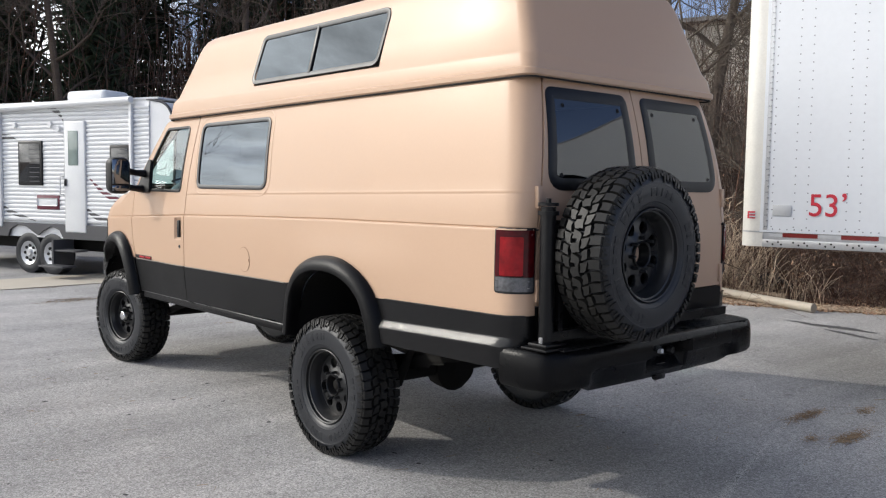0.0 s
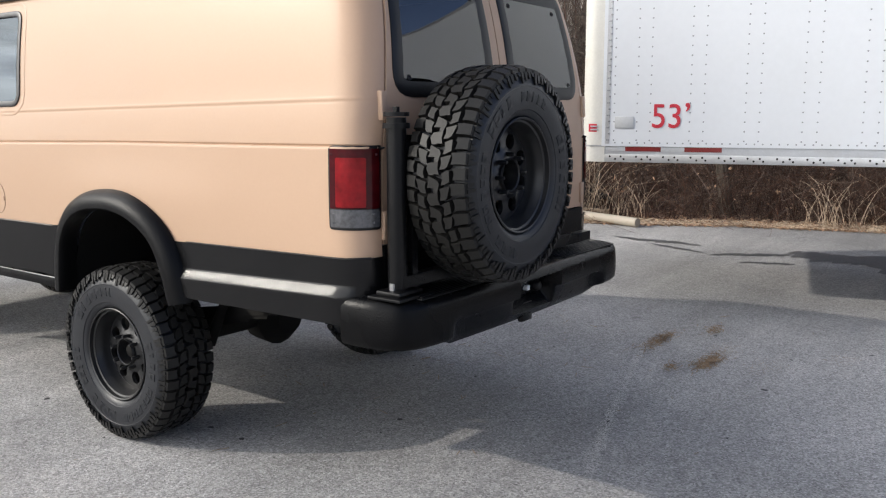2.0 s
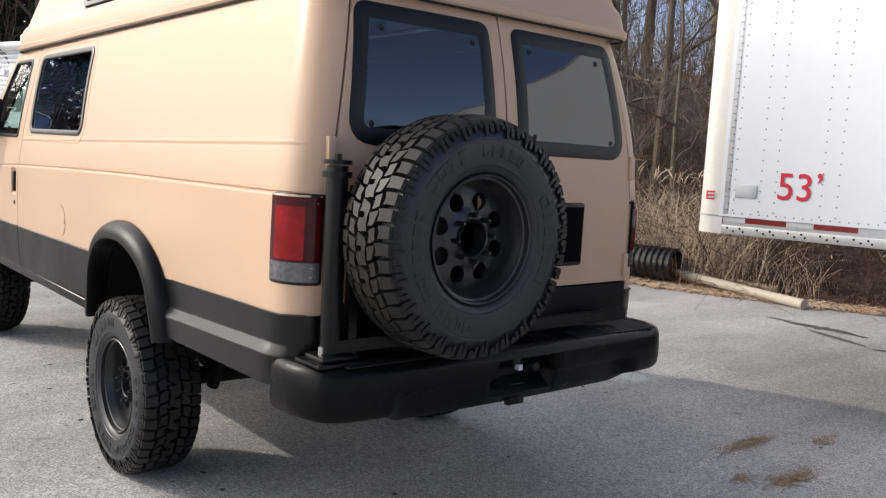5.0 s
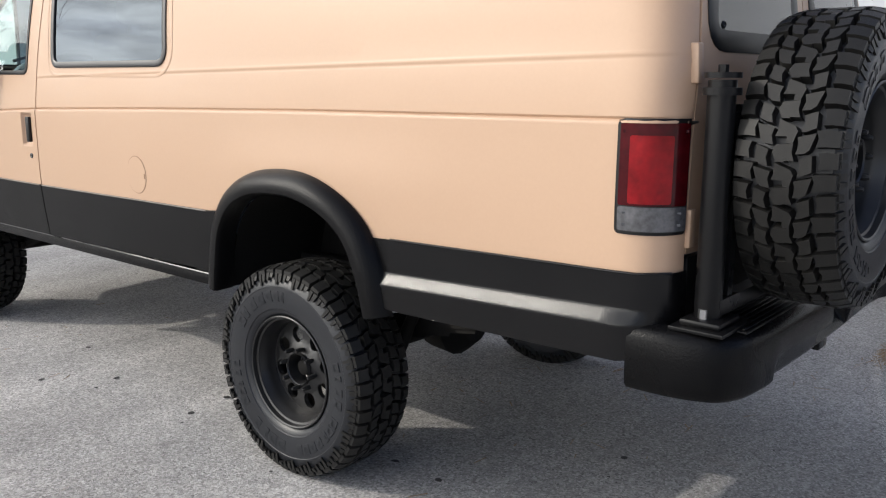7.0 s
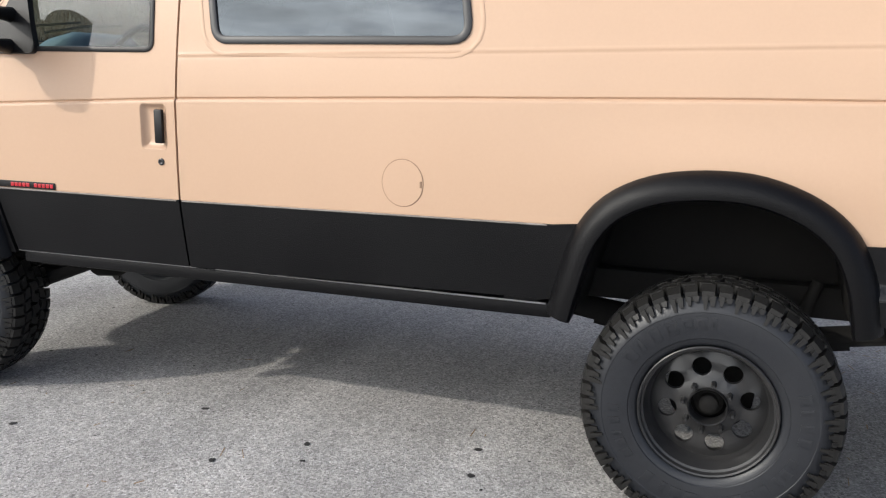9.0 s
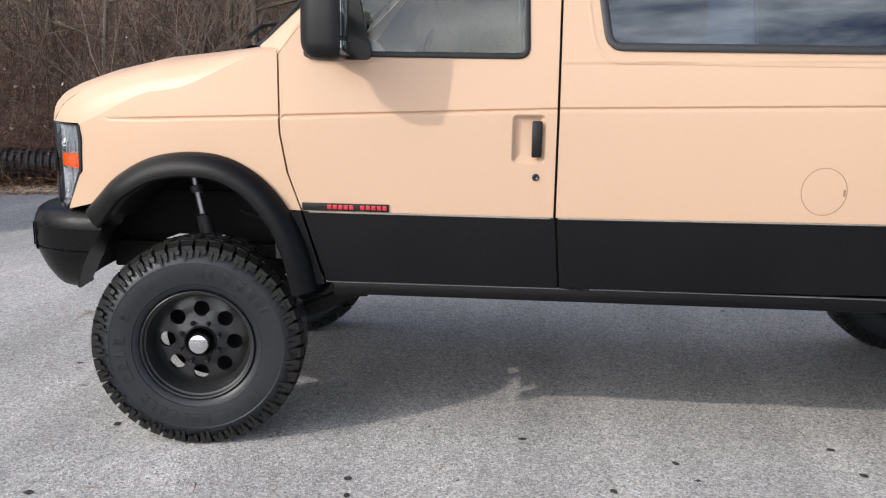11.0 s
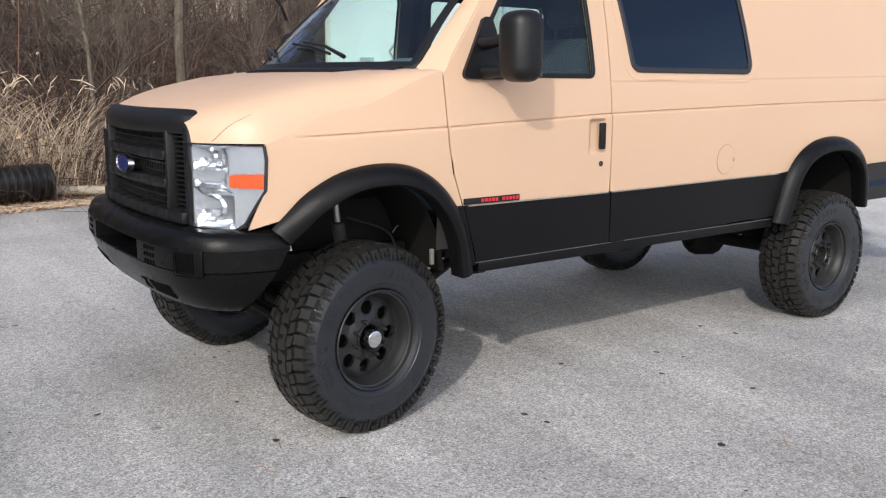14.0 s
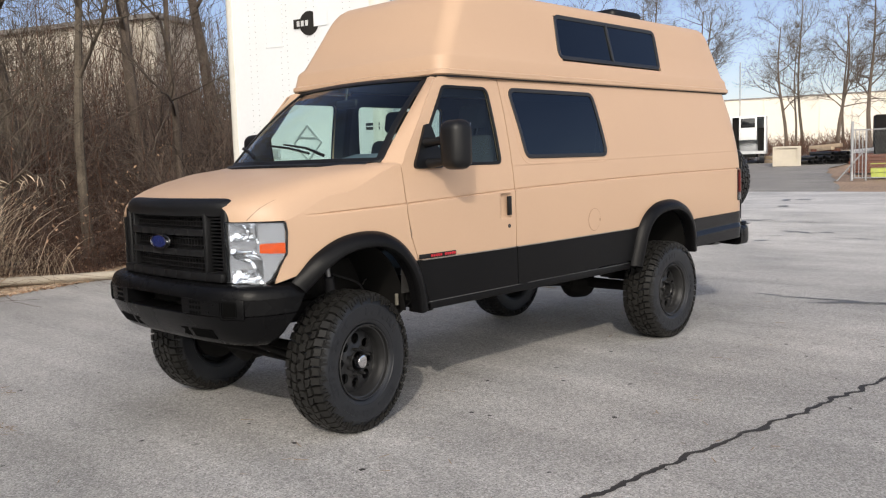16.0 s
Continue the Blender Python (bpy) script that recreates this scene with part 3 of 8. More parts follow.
cut_r, cut_f = uz(shrink_arch(arch_r, 0.06)), uz(shrink_arch(arch_f, 0.06))
SIDE_WINDOW = rounded([(-1.925, 1.640), (-0.888, 1.640), (-0.968, 2.122), (-2.008, 2.122)], 0.06)
SCOOP = rounded([(-2.275, 1.205), (-2.150, 1.205), (-2.150, 1.388), (-2.275, 1.388)], 0.022)
DOOR_WINDOW = rounded([(-3.05, 1.60), (-2.225, 1.60), (-2.245, 2.12), (-2.68, 2.12)], [0.02, 0.035, 0.05, 0.06])

for sgn in (-1, 1):
    F, fl = side(sgn), flip_of(sgn)
    zb = split_z
    # main side panel, over the rear wheel and round the rear corner
    foot_f, foot_r = min(cut_r, key=lambda p: abs(p.y - zb(0.5)) + (p.x > 0)), min(cut_r, key=lambda p: abs(p.y - zb(-0.4)) + (p.x < 0))
    i0, i1 = cut_r.index(foot_f), cut_r.index(foot_r)
    arch_cut = cut_r[i0:i1 + 1]
    top = [(u, 2.222 + 0.012 * smooth01((u + 2.1) / 3.6)) for u in np.linspace(U_END - 0.004, -2.10, 26)]
    bottom = [(-2.10, zb(2.10)), (-0.56, zb(0.56))] + [tuple(p) for p in arch_cut] + [(0.50, zb(-0.5) - 0.010), (1.45, zb(-1.45)), (U_END - 0.004, zb(-1.6) + 0.002)]
    bm = bmesh.new()
    sheet(bm, bottom + [(U_END - 0.004, 1.50)] + top, [SIDE_WINDOW], F, 0.055, crease_lines(2.1, -1.66), flip=fl)
    solid(part("side_panel", bm, TAN, van, "satin tan paint"), 0.018, inner=SEAT)
    bm = bmesh.new()
    ring(bm, SIDE_WINDOW, F, 0.016, 0.014, 0.008, flip=fl)
    frame_w = part("side_window", bm, GASKET, van, "dark tinted sliding window in a black rubber frame")
    bm = bmesh.new()
    sheet(bm, SIDE_WINDOW, [], lambda u, z: F(u, z, -0.002), 0.12, flip=fl)
    part("pane", bm, TINT_GLASS if sgn < 0 else LIGHT_TINT, frame_w)
    # pressed rim round the window
    bm = bmesh.new()
    ring(bm, offset_loop(resample(SIDE_WINDOW, 0.05), 0.055), F, 0.008, 0.008, 0.0022, flip=fl)
    part("pressed_rim", bm, TAN, van)
    # lower black panels
    def skin(u, z, off=0.0):
        return F(u, z, 0.006 + off)
    bm = bmesh.new()
    cut_low = [p for p in cut_r[:i0 + 1]]
    sheet(bm, [(-2.096, zb(2.1) - 0.003), (-2.075, 0.725)] + [tuple(p) for p in cut_low if p.y > 0.72] + [(-0.56, zb(0.56) - 0.003)], [], skin, 0.06, flip=fl)
    solid(part("rocker_panel", bm, LINER, van, "textured black bedliner coating"), 0.02)
    led = lambda y: 0.884 + 0.031 * (-0.46 - y) / 0.95

    def ledge(u, z, off=0.0):
        k = max(0.0, min(1.0, (led(-u) + 0.012 - z) / 0.042)) * smooth01((1.53 - u) / 0.13)
        return F(u, z, 0.008 + off + 0.026 * k)
    cut_back = [tuple(p) for p in cut_r[i1:] if p.y > 0.77]
    lines = [[(0.45, led(-0.45) + d), (1.60, led(-1.6) + d)] for d in (-0.040, -0.032, -0.026, -0.010, 0.004, 0.011, 0.018)]
    bm = bmesh.new()
    sheet(bm, cut_back + [(0.53, 0.765), (1.42, 0.775), (1.50, 0.79), (U_END, 0.80), (U_END, zb(-1.6) + 0.008), (1.45, zb(-1.45) + 0.006), (0.50, zb(-0.5) - 0.004)], [], ledge, 0.05, lines, flip=fl)
    solid(part("rear_quarter_panel", bm, LINER_WORN, van, "black bedliner panel with a pressed ledge"), 0.004)
    # front door, tan above and black below
    door_f = [(-3.078, zb(3.0)), (-3.130, 1.15), (-3.158, 1.30), (-3.170, 1.60), (-3.115, 1.69), (-2.745, 2.165)]
    bm = bmesh.new()
    outline = [(-2.110, zb(2.1)), (-2.110, 2.19), (-2.30, 2.195), (-2.70, 2.185)] + door_f[::-1]
    sheet(bm, outline[::-1], [DOOR_WINDOW, SCOOP], F, 0.055, crease_lines(3.15, 2.1, False), flip=fl)
    door = solid(part("front_door", bm, TAN, van, "tan front door"), 0.02, inner=SEAT)
    bm = bmesh.new()
    sheet(bm, [(-3.074, zb(3.0) - 0.003), (-3.03, 0.86), (-2.985, 0.725), (-2.083, 0.725), (-2.106, zb(2.1) - 0.003)], [], skin, 0.06, flip=fl)
    solid(part("door_skin", bm, LINER, door, "black bedliner coating"), 0.02)
    bm = bmesh.new()
    ring(bm, DOOR_WINDOW, F, 0.010, 0.012, 0.006, flip=fl)
    part("window_seal", bm, BLACK, door)
    bm = bmesh.new()
    sheet(bm, DOOR_WINDOW, [], lambda u, z: F(u, z, -0.008), 0.12, flip=fl)
    part("pane", bm, CLEAR_GLASS, door)
    # dark jambs behind the door gaps
    bm = bmesh.new()
    grid(bm, [[F(-2.14 + 0.07 * k, z, -0.03) for k in range(2)] for z in np.linspace(0.73, 2.19, 16)])
    part("door_jamb", bm, SEAM, van)
    bm = bmesh.new()
    grid(bm, [[F(-3.20 + 0.07 * k, z, -0.03) for k in range(2)] for z in np.linspace(0.80, 1.575, 12)])
    part("door_jamb", bm, SEAM, van)
    # lip on the black panels' top; front tubes' pale colour paints wear and highlight
    for y0, y1, z0 in ((0.58, 2.09, 0.0), (2.12, 3.05, 0.0), (-1.56, -0.52, 0.0095)):
        part("panel_lip", tubed([F(-yy, zb(yy) - 0.003 + z0 * (-yy - 0.5), 0.006 if yy > 0 else 0.010) for yy in np.linspace(y0, y1, 12)], 0.0032 if y0 > 0 else 0.004, 7), WORN_LIT if y0 > 0 else LINER_WORN, van)
    # door handle: a scooped plate with a dark upright pull, and the lock
    bm = bmesh.new()
    hollow = [[F(p[0], p[1], h) for p in offset_loop(resample(SCOOP, 0.055), d)] for d, h in ((0.002, 0.0005), (-0.003, -0.002), (-0.008, -0.010), (-0.018, -0.019), (-0.036, -0.022))]
    bm.faces.new(grid(bm, hollow, close=True)[-1])
    bmesh.ops.recalc_face_normals(bm, faces=bm.faces)
    part("handle_scoop", bm, TAN, door)
    bm = bmesh.new()
    box(bm, (-0.006, -0.019, -0.068), (0.014, 0.019, 0.068), 0.006)
    for v in bm.verts:
        v.co = F(-2.182 + v.co.y, 1.298 + v.co.z, v.co.x)
    part("handle", bm, BLACK, door, "black pull handle")
    bm = bmesh.new()
    lathe(bm, [(0.0, 0.0), (0.006, 0.010), (0.004, 0.014), (-0.004, 0.015)], 14)
    for v in bm.verts:
        v.co = F(-2.182 + v.co.y, 1.155 + v.co.z, v.co.x)
    part("lock", bm, GASKET, door)
    # badge over the black skirt: red bars on black
    bm = bmesh.new()
    box(bm, (0, -0.170, -0.015), (0.006, 0.170, 0.015), 0.002)
    for v in bm.verts:
        v.co = F(-2.908 + v.co.y, 1.021 + v.co.z, v.co.x)
    badge = part("badge", bm, BLACK, door, "black badge with red bars")
    for k in range(11):
        if k != 5:
            c = -0.070 + k * 0.0215
            bm = boxed((0.006, c, -0.008), (0.0085, c + 0.0165, 0.009), 0.001)
            for v in bm.verts:
                v.co = F(-2.908 + v.co.y, 1.021 + v.co.z, v.co.x)
            part("badge_bar", bm, BADGE_RED, badge)
    # front fender
    def shoulder(y):
        return hood_z(y) - 0.15 + 0.115 * (1 - smooth01((y - 3.18) / 0.45)) - 0.062 * smooth01((y - 3.70) / 0.30)

    def hood_z(y):
        return float(np.interp(y, (3.05, 3.4, 3.7, 3.95, 4.08, 4.16, 4.22, 4.29), (1.654, 1.628, 1.596, 1.544, 1.503, 1.470, 1.434, 1.368)))
    arch_cut = [tuple(p) for p in cut_f if p.y > zb(3.1) + 0.0]
    fender = [(-3.177, 1.60), (-3.166, 1.30), (-3.138, 1.15), (-3.084, zb(3.1))] + [p for p in arch_cut[::-1]] + [(-4.085, 0.965), (-4.075, 0.99), (-4.012, 1.13), (-4.008, 1.29), (-4.013, 1.316)] + [(-yy, shoulder(yy)) for yy in np.linspace(4.0, 3.18, 15)]
    bm = bmesh.new()
    sheet(bm, fender, [], F, 0.05, crease_lines(3.145, 3.88, False), flip=fl)
    solid(part("front_fender", bm, TAN, van), 0.015)
    bm = bmesh.new()
    sheet(bm, [(-3.082, zb(3.1) - 0.003), (-3.21, zb(3.1) - 0.003), (-3.15, 0.86), (-3.09, 0.712), (-2.995, 0.712), (-3.038, 0.86)], [], lambda u, z: F(u, z, 0.003), 0.06, flip=not fl)
    bmesh.ops.recalc_face_normals(bm, faces=bm.faces)
    solid(part("fender_foot", bm, LINER, van), 0.02, 0.0)
    # flares
    for line, nm in ((arch_r, "rear"), (arch_f, "front")):
        rows = []
        shape = ((0.0, 0.0), (0.004, 0.016), (0.018, 0.040), (0.040, 0.060), (0.066, 0.070), (0.088, 0.068), (0.096, 0.055), (0.094, 0.02), (0.092, -0.03))
        for d, o in shape:
            row = []
            for i, p in enumerate(shrink_arch(line, d)):
                k = i / (len(line) - 1)
                fade = 1.0 if nm == "rear" else 0.55 + 0.45 * smooth01(k / 0.25)
                row.append(F(-p.x, p.y, o * fade + (0.012 if nm == "front" else 0.006)))
            rows.append(row)
        bm = bmesh.new()
        grid(bm, rows, flip=fl)
        bmesh.ops.recalc_face_normals(bm, faces=bm.faces)
        part("wheel_flare", bm, LINER, van, "black textured wheel arch flare")
        # liner of the wheel well
        bm = bmesh.new()
        inner = shrink_arch(line, 0.085)
        rows = [[Vector((sgn * x, p.x, p.y)) for p in inner] for x in (0.93 if nm == "rear" else 0.86, 0.75, 0.55, 0.42)]
        vs = grid(bm, rows, flip=fl)
        bm.faces.new(vs[-1])
        part("wheel_well", bm, UNDER, van, "dark wheel well")
    # sill below the doors
    bm = bmesh.new()
    box(bm, (0.80, 0.56, 0.668), (0.945, 2.965, 0.724), 0.008)
    for v in bm.verts:
        v.co.x *= sgn
    if sgn < 0:
        bmesh.ops.reverse_faces(bm, faces=bm.faces)
    part("sill", bm, LINER, van, "black sill with a worn bright edge")
    bm = tubed([(sgn * 0.948, 0.58, 0.722), (sgn * 0.948, 1.8, 0.724), (sgn * 0.948, 2.99, 0.72)], 0.0035, 6)
    part("pinch_weld", bm, STEEL, van)
    # A pillar
    bm = bmesh.new()
    rows = []
    for t in np.linspace(0, 1, 9):
        a = F(-3.172 + 0.452 * t, 1.597 + 0.578 * t)
        b = Vector((sgn * (0.849 - 0.149 * t), 3.264 - 0.588 * t, 1.626 + 0.569 * t))
        q = smooth01(t / 0.3)
        rows.append([a, a.lerp(b, 0.35) + Vector((sgn * 0.012, 0.012, 0)) * q, a.lerp(b, 0.7) + Vector((sgn * 0.006, 0.012, 0)) * q, b])
    grid(bm, rows, flip=not fl)
    bmesh.ops.recalc_face_normals(bm, faces=bm.faces)
    solid(part("windscreen_pillar", bm, TAN, van), 0.005, 0.0)
    # tail light on the rear corner
    def lamp(u, z, off=0.0):
        return F(u, z, 0.002 + off)
    loop = rounded([(1.390, 1.147), (U_END - 0.008, 1.147), (U_END - 0.008, 1.470), (1.390, 1.470)], 0.018)
    bm = bmesh.new()
    sheet(bm, loop, [], lamp, 0.03, flip=fl)
    tail = solid(part("tail_light", bm, BLACK, van, "red tail light with a clear reversing lens"), 0.02)
    for nm, z0, z1, mt in (("red_lens", 1.230, 1.458, LENS_DARK), ("brake_lens", 1.236, 1.425, LENS_RED), ("reverse_lens", 1.158, 1.227, LENS_WHITE)):
        bm = bmesh.new()
        a, b = {"brake_lens": (1.432, U_END - 0.075)}.get(nm, (1.402, U_END - 0.020))
        sheet(bm, rounded([(a, z0), (b, z0), (b, z1), (a, z1)], 0.008), [], lambda u, z: lamp(u, z, 0.0085 if nm == "brake_lens" else 0.006), 0.025, flip=fl)
        solid(part(nm, bm, mt, tail), 0.004)
    for z0, h in ((1.176, 0.004), (1.210, 0.003)):
        bm = boxed((-0.002, -0.080, -h), (0.002, 0.080, h), 0.001)
        for v in bm.verts:
            v.co = lamp(1.498 + v.co.y, z0 + v.co.z, 0.0095 + v.co.x)
        part("lens_rib", bm, LENS_WHITE, tail)
    for u0, z0, a, b in ((1.50, 1.436, 0.09, 0.004),):
        bm = boxed((-0.001, -a, -b), (0.001, a, b), 0.0005)
        for v in bm.verts:
            v.co = lamp(u0 + v.co.y, z0 + v.co.z, 0.0092 + v.co.x)
        part("lens_rib", bm, LENS_DARK, tail)
    # fuel door on the driver's side
    if sgn < 0:
        circ = [(-1.125 + 0.08 * math.cos(a), 1.128 + 0.086 * math.sin(a)) for a in np.linspace(0, 2 * math.pi, 32, endpoint=False)]
        bm = bmesh.new()
        sheet(bm, circ, [], lambda u, z: F(u, z, 0.0025), 0.04, flip=fl)
        flap = solid(part("fuel_flap", bm, TAN, van, "round tan fuel flap"), 0.003)
        bm = bmesh.new()
        ring(bm, circ, F, 0.003, 0.002, 0.0012, flip=fl)
        part("fuel_flap_gap", bm, PAINT_GAP, flap)
        bm = bmesh.new()
        box(bm, (0.0, -0.004, -0.012), (0.005, 0.004, 0.012), 0.002)
        for v in bm.verts:
            v.co = F(-1.053 + v.co.y, 1.125 + v.co.z, v.co.x)
        part("finger_notch", bm, PAINT_GAP, flap)
    # mirror: sail plate, two arms, tall housing with glass
    bm = bmesh.new()
    sheet(bm, rounded([(-3.085, 1.582), (-2.80, 1.582), (-2.835, 1.70), (-2.875, 1.865), (-2.925, 1.865)], 0.03), [], lambda u, z: F(u, z, 0.022), 0.05, flip=fl)
    sail = solid(part("mirror_mount", bm, BLACK, van, "black plastic towing mirror"), 0.03)
    mx = 1.175 if sgn < 0 else 1.0
    for z0, z1 in ((1.61, 1.63), (1.742, 1.765)):
        bm = tubed([F(-2.95, z0, 0.01), F(-2.94, z0 + 0.005, 0.10 - 0.06 * (sgn > 0)), F(-2.93, z1, 0.20 - 0.12 * (sgn > 0))], [0.034, 0.026, 0.03], 10)
        part("mirror_arm", bm, BLACK, sail)
    bm = bmesh.new()
    box(bm, (-0.092, -0.085, -0.155), (0.092, 0.085, 0.155), 0.062, 5)
    for v in bm.verts:
        if v.co.y > 0:
            v.co.x *= 1 - 0.9 * max(0, v.co.y)
            v.co.z *= 1 - 0.5 * max(0, v.co.y)
        if v.co.y < -0.06:
            v.co.y = -0.06
        v.co += Vector((sgn * mx, 2.93, 1.722))
    shell = part("mirror_housing", bm, BLACK, sail)
    bm = bmesh.new()
    x0 = sgn * mx
    box(bm, (x0 - 0.072, 2.863, 1.65), (x0 + 0.072, 2.872, 1.855), 0.004)
    part("mirror_glass", bm, MIRROR, shell)
    bm = bmesh.new()
    box(bm, (x0 - 0.072, 2.862, 1.59), (x0 + 0.072, 2.872, 1.638), 0.004)
    part("wide_angle_glass", bm, MIRROR, shell)

# ---- hood, windscreen and cowl ----


def hood_half(y):
    """Half the hood's width; ahead of the fenders it follows the headlights."""
    if y <= 4.0:
        return half_width(y, shoulder(y))
    return float(np.interp(y, (4.0, 4.03, 4.06, 4.10, 4.14, 4.18, 4.21, 4.235), (half_width(4.0, shoulder(4.0)), 0.853, 0.836, 0.806, 0.772, 0.730, 0.690, 0.640)))


bm = bmesh.new()
rows = []
for yy in list(np.linspace(3.16, 4.0, 15)) + [4.007, 4.014, 4.035, 4.065, 4.10, 4.14, 4.18, 4.21, 4.235]:
    zt, zs = hood_z(yy), shoulder(yy)
    w = hood_half(yy)
    half = [(1.0, 0.0), (0.989, 0.035), (0.968, 0.068), (0.935, 0.095), (0.89, 0.114), (0.82, 0.127), (0.70, 0.140), (0.52, 0.1385), (0.48, 0.1415), (0.30, 0.147), (0.0, 0.15)]
    if yy > 4.0:
        zs = float(np.interp(yy, (4.0, 4.014), (shoulder(4.0), 1.316)))
    k = (zt - zs) / 0.15
    rows.append([Vector((-w * a, yy, zs + b * k)) for a, b in half] + [Vector((w * a, yy, zs + b * k)) for a, b in half[-2::-1]])
grid(bm, rows)
bmesh.ops.recalc_face_normals(bm, faces=bm.faces)
solid(part("hood", bm, TAN, van, "tan hood sloping to the grille"), 0.012)
for sgn in (-1, 1):
    # the hood's shut line over the headlight, fading into the shoulder
    gap = []
    for yy, a, b in ((4.18, 0.9975, 0.008), (4.155, 0.988, 0.034), (4.12, 0.972, 0.062), (4.07, 0.955, 0.080), (4.03, 0.945, 0.088)):
        zs = float(np.interp(yy, (4.0, 4.014), (shoulder(4.0), 1.316))) if yy > 4.0 else shoulder(yy)
        w = hood_half(yy)
        gap.append(Vector((sgn * w * a, yy, zs + b * (hood_z(yy) - zs) / 0.15)))
    gap = smooth_line(gap, 4)
    part("hood_shut_line", tubed(gap, [0.0016 * (1 - 0.9 * (k / (len(gap) - 1)) ** 1.5) for k in range(len(gap))], 5), SEAM, van)


def screen(s, t, off=0.0):
    """The windscreen; s across, t upwards."""
    base = Vector((0.850 * s, 3.47 - 0.205 * s * s, 1.624))
    top_p = Vector((0.700 * s, 2.75 - 0.075 * s * s, 2.205 - 0.012 * s * s))
    p = base.lerp(top_p, t)
    return p + Vector((0, 0.66, 0.75)) * (0.05 * math.sin(math.pi * t) * 0.6 + off)


bm = bmesh.new()
grid(bm, [[screen(s, t, -0.004) for s in np.linspace(-0.97, 0.97, 17)] for t in np.linspace(0.02, 0.97, 9)])
bmesh.ops.recalc_face_normals(bm, faces=bm.faces)
ws = part("windscreen", bm, CLEAR_GLASS, van, "clear windscreen with a black edge")
bm = bmesh.new()
loop_st = rounded([(-1, 0), (1, 0), (1, 1), (-1, 1)], 0.05)
ring(bm, loop_st, lambda s, t, h: screen(s, t, h), 0.005, 0.050, 0.004)
bmesh.ops.recalc_face_normals(bm, faces=bm.faces)
part("windscreen_border", bm, BLACK, ws)
bm = bmesh.new()
rows = []
for s in np.linspace(-0.965, 0.965, 17):
    y0 = 3.47 - 0.205 * s * s
    rows.append([Vector((0.81 * s, y0 - 0.01, 1.634)), Vector((0.825 * s, y0 + 0.04, 1.632)), Vector((0.83 * s, y0 + 0.09, 1.626 - 0.02 * s * s)), Vector((0.83 * s, y0 + 0.10, 1.574 - 0.03 * s * s))])
grid(bm, rows, flip=True)
bmesh.ops.recalc_face_normals(bm, faces=bm.faces)
part("cowl", bm, BLACK, van, "black plastic cowl grille")
for x0, x1, tilt in ((-0.42, -0.02, 1), (0.28, 0.62, 1)):
    base = screen((x0 - 0.05) / 0.835, 0.03, 0.05)
    tip = screen(x1 / 0.80, 0.16, 0.05)
    arm = part("wiper", tubed([base, base.lerp(tip, 0.4) + Vector((0, 0.01, 0.02)), tip], [0.011, 0.008, 0.006], 6), BLACK, van, "black wiper resting on the windscreen")
    a, b = screen((x1 + 0.24) / 0.82, 0.20, 0.014), screen((x1 - 0.26) / 0.82, 0.10, 0.014)
    part("blade", tubed([b, b.lerp(a, 0.5) + Vector((0, 0.008, 0.01)), a], 0.008, 6), BLACK, arm)

# upper body: drip rail and roof cap
bm = bmesh.new()


def roof_loop(wx, yf, yr, z, r):
    """One level of the roof cap; the rear corners are tighter, and the lower edge climbs a little to the rear."""
    pts, q = [], 0.62 * r
    for cx, cy, a0 in ((wx - r, yf - r, 0), (-wx + r, yf - r, 90), (-wx + q, yr + q, 180), (wx - q, yr + q, 270)):
        c = q if a0 >= 180 else r
        pts.append([Vector((cx + c * math.cos(radians(a0 + k * 15)), cy + c * math.sin(radians(a0 + k * 15)), z)) for k in range(7)])
    ysteps = (2.0, 1.6, 1.285, 0.55, 0.53, -0.215, -0.7, -1.1)
    hold = lambda yy, k: min(max(yy, yr + r + 0.004 * (8 - k)), yf - r - 0.004 * (k + 1))
    left = [Vector((-wx, hold(yy, k), z)) for k, yy in enumerate(ysteps)]
    right = [Vector((wx, hold(yy, 7 - k), z)) for k, yy in enumerate(ysteps[::-1])]
    loop = pts[0] + pts[1] + left + pts[2] + pts[3] + right
    if z < 2.3:
        for p in loop:
            p.z += 0.022 * (2.7 - p.y) / 4.2
    return loop


CAP = [(0.815, 2.66, -1.44, 2.195, 0.10), (0.842, 2.705, -1.478, 2.198, 0.11), (0.850, 2.712, -1.485, 2.206, 0.11), (0.850, 2.71, -1.485, 2.232, 0.11), (0.838, 2.695, -1.474, 2.242, 0.11),
       (0.830, 2.68, -1.462, 2.326, 0.12), (0.822, 2.668, -1.454, 2.345, 0.12), (0.802, 2.63, -1.435, 2.375, 0.12), (0.760, 2.53, -1.375, 2.54, 0.12), (0.713, 2.415, -1.305, 2.735, 0.12), (0.70, 2.385, -1.288, 2.775, 0.12),
       (0.682, 2.35, -1.268, 2.815, 0.13), (0.652, 2.31, -1.235, 2.842, 0.14), (0.60, 2.25, -1.18, 2.858, 0.15), (0.48, 2.1, -1.05, 2.872, 0.2), (0.25, 1.7, -0.6, 2.882, 0.2)]
loops = [roof_loop(*c) for c in CAP]
vs = [[bm.verts.new(p) for p in lp] for lp in loops]
m_ = len(vs[0])
for i, (a, b) in enumerate(zip(vs, vs[1:])):
    for k in range(m_):
        q = (a[k], a[(k + 1) % m_], b[(k + 1) % m_], b[k])
        c = sum((v.co for v in q), Vector()) / 4
        if i in (7, 8) and -0.2 < c.y < 1.27 and abs(c.x) > 0.6:
            continue
        bm.faces.new(q)
bm.faces.new(vs[-1])
bmesh.ops.recalc_face_normals(bm, faces=bm.faces)
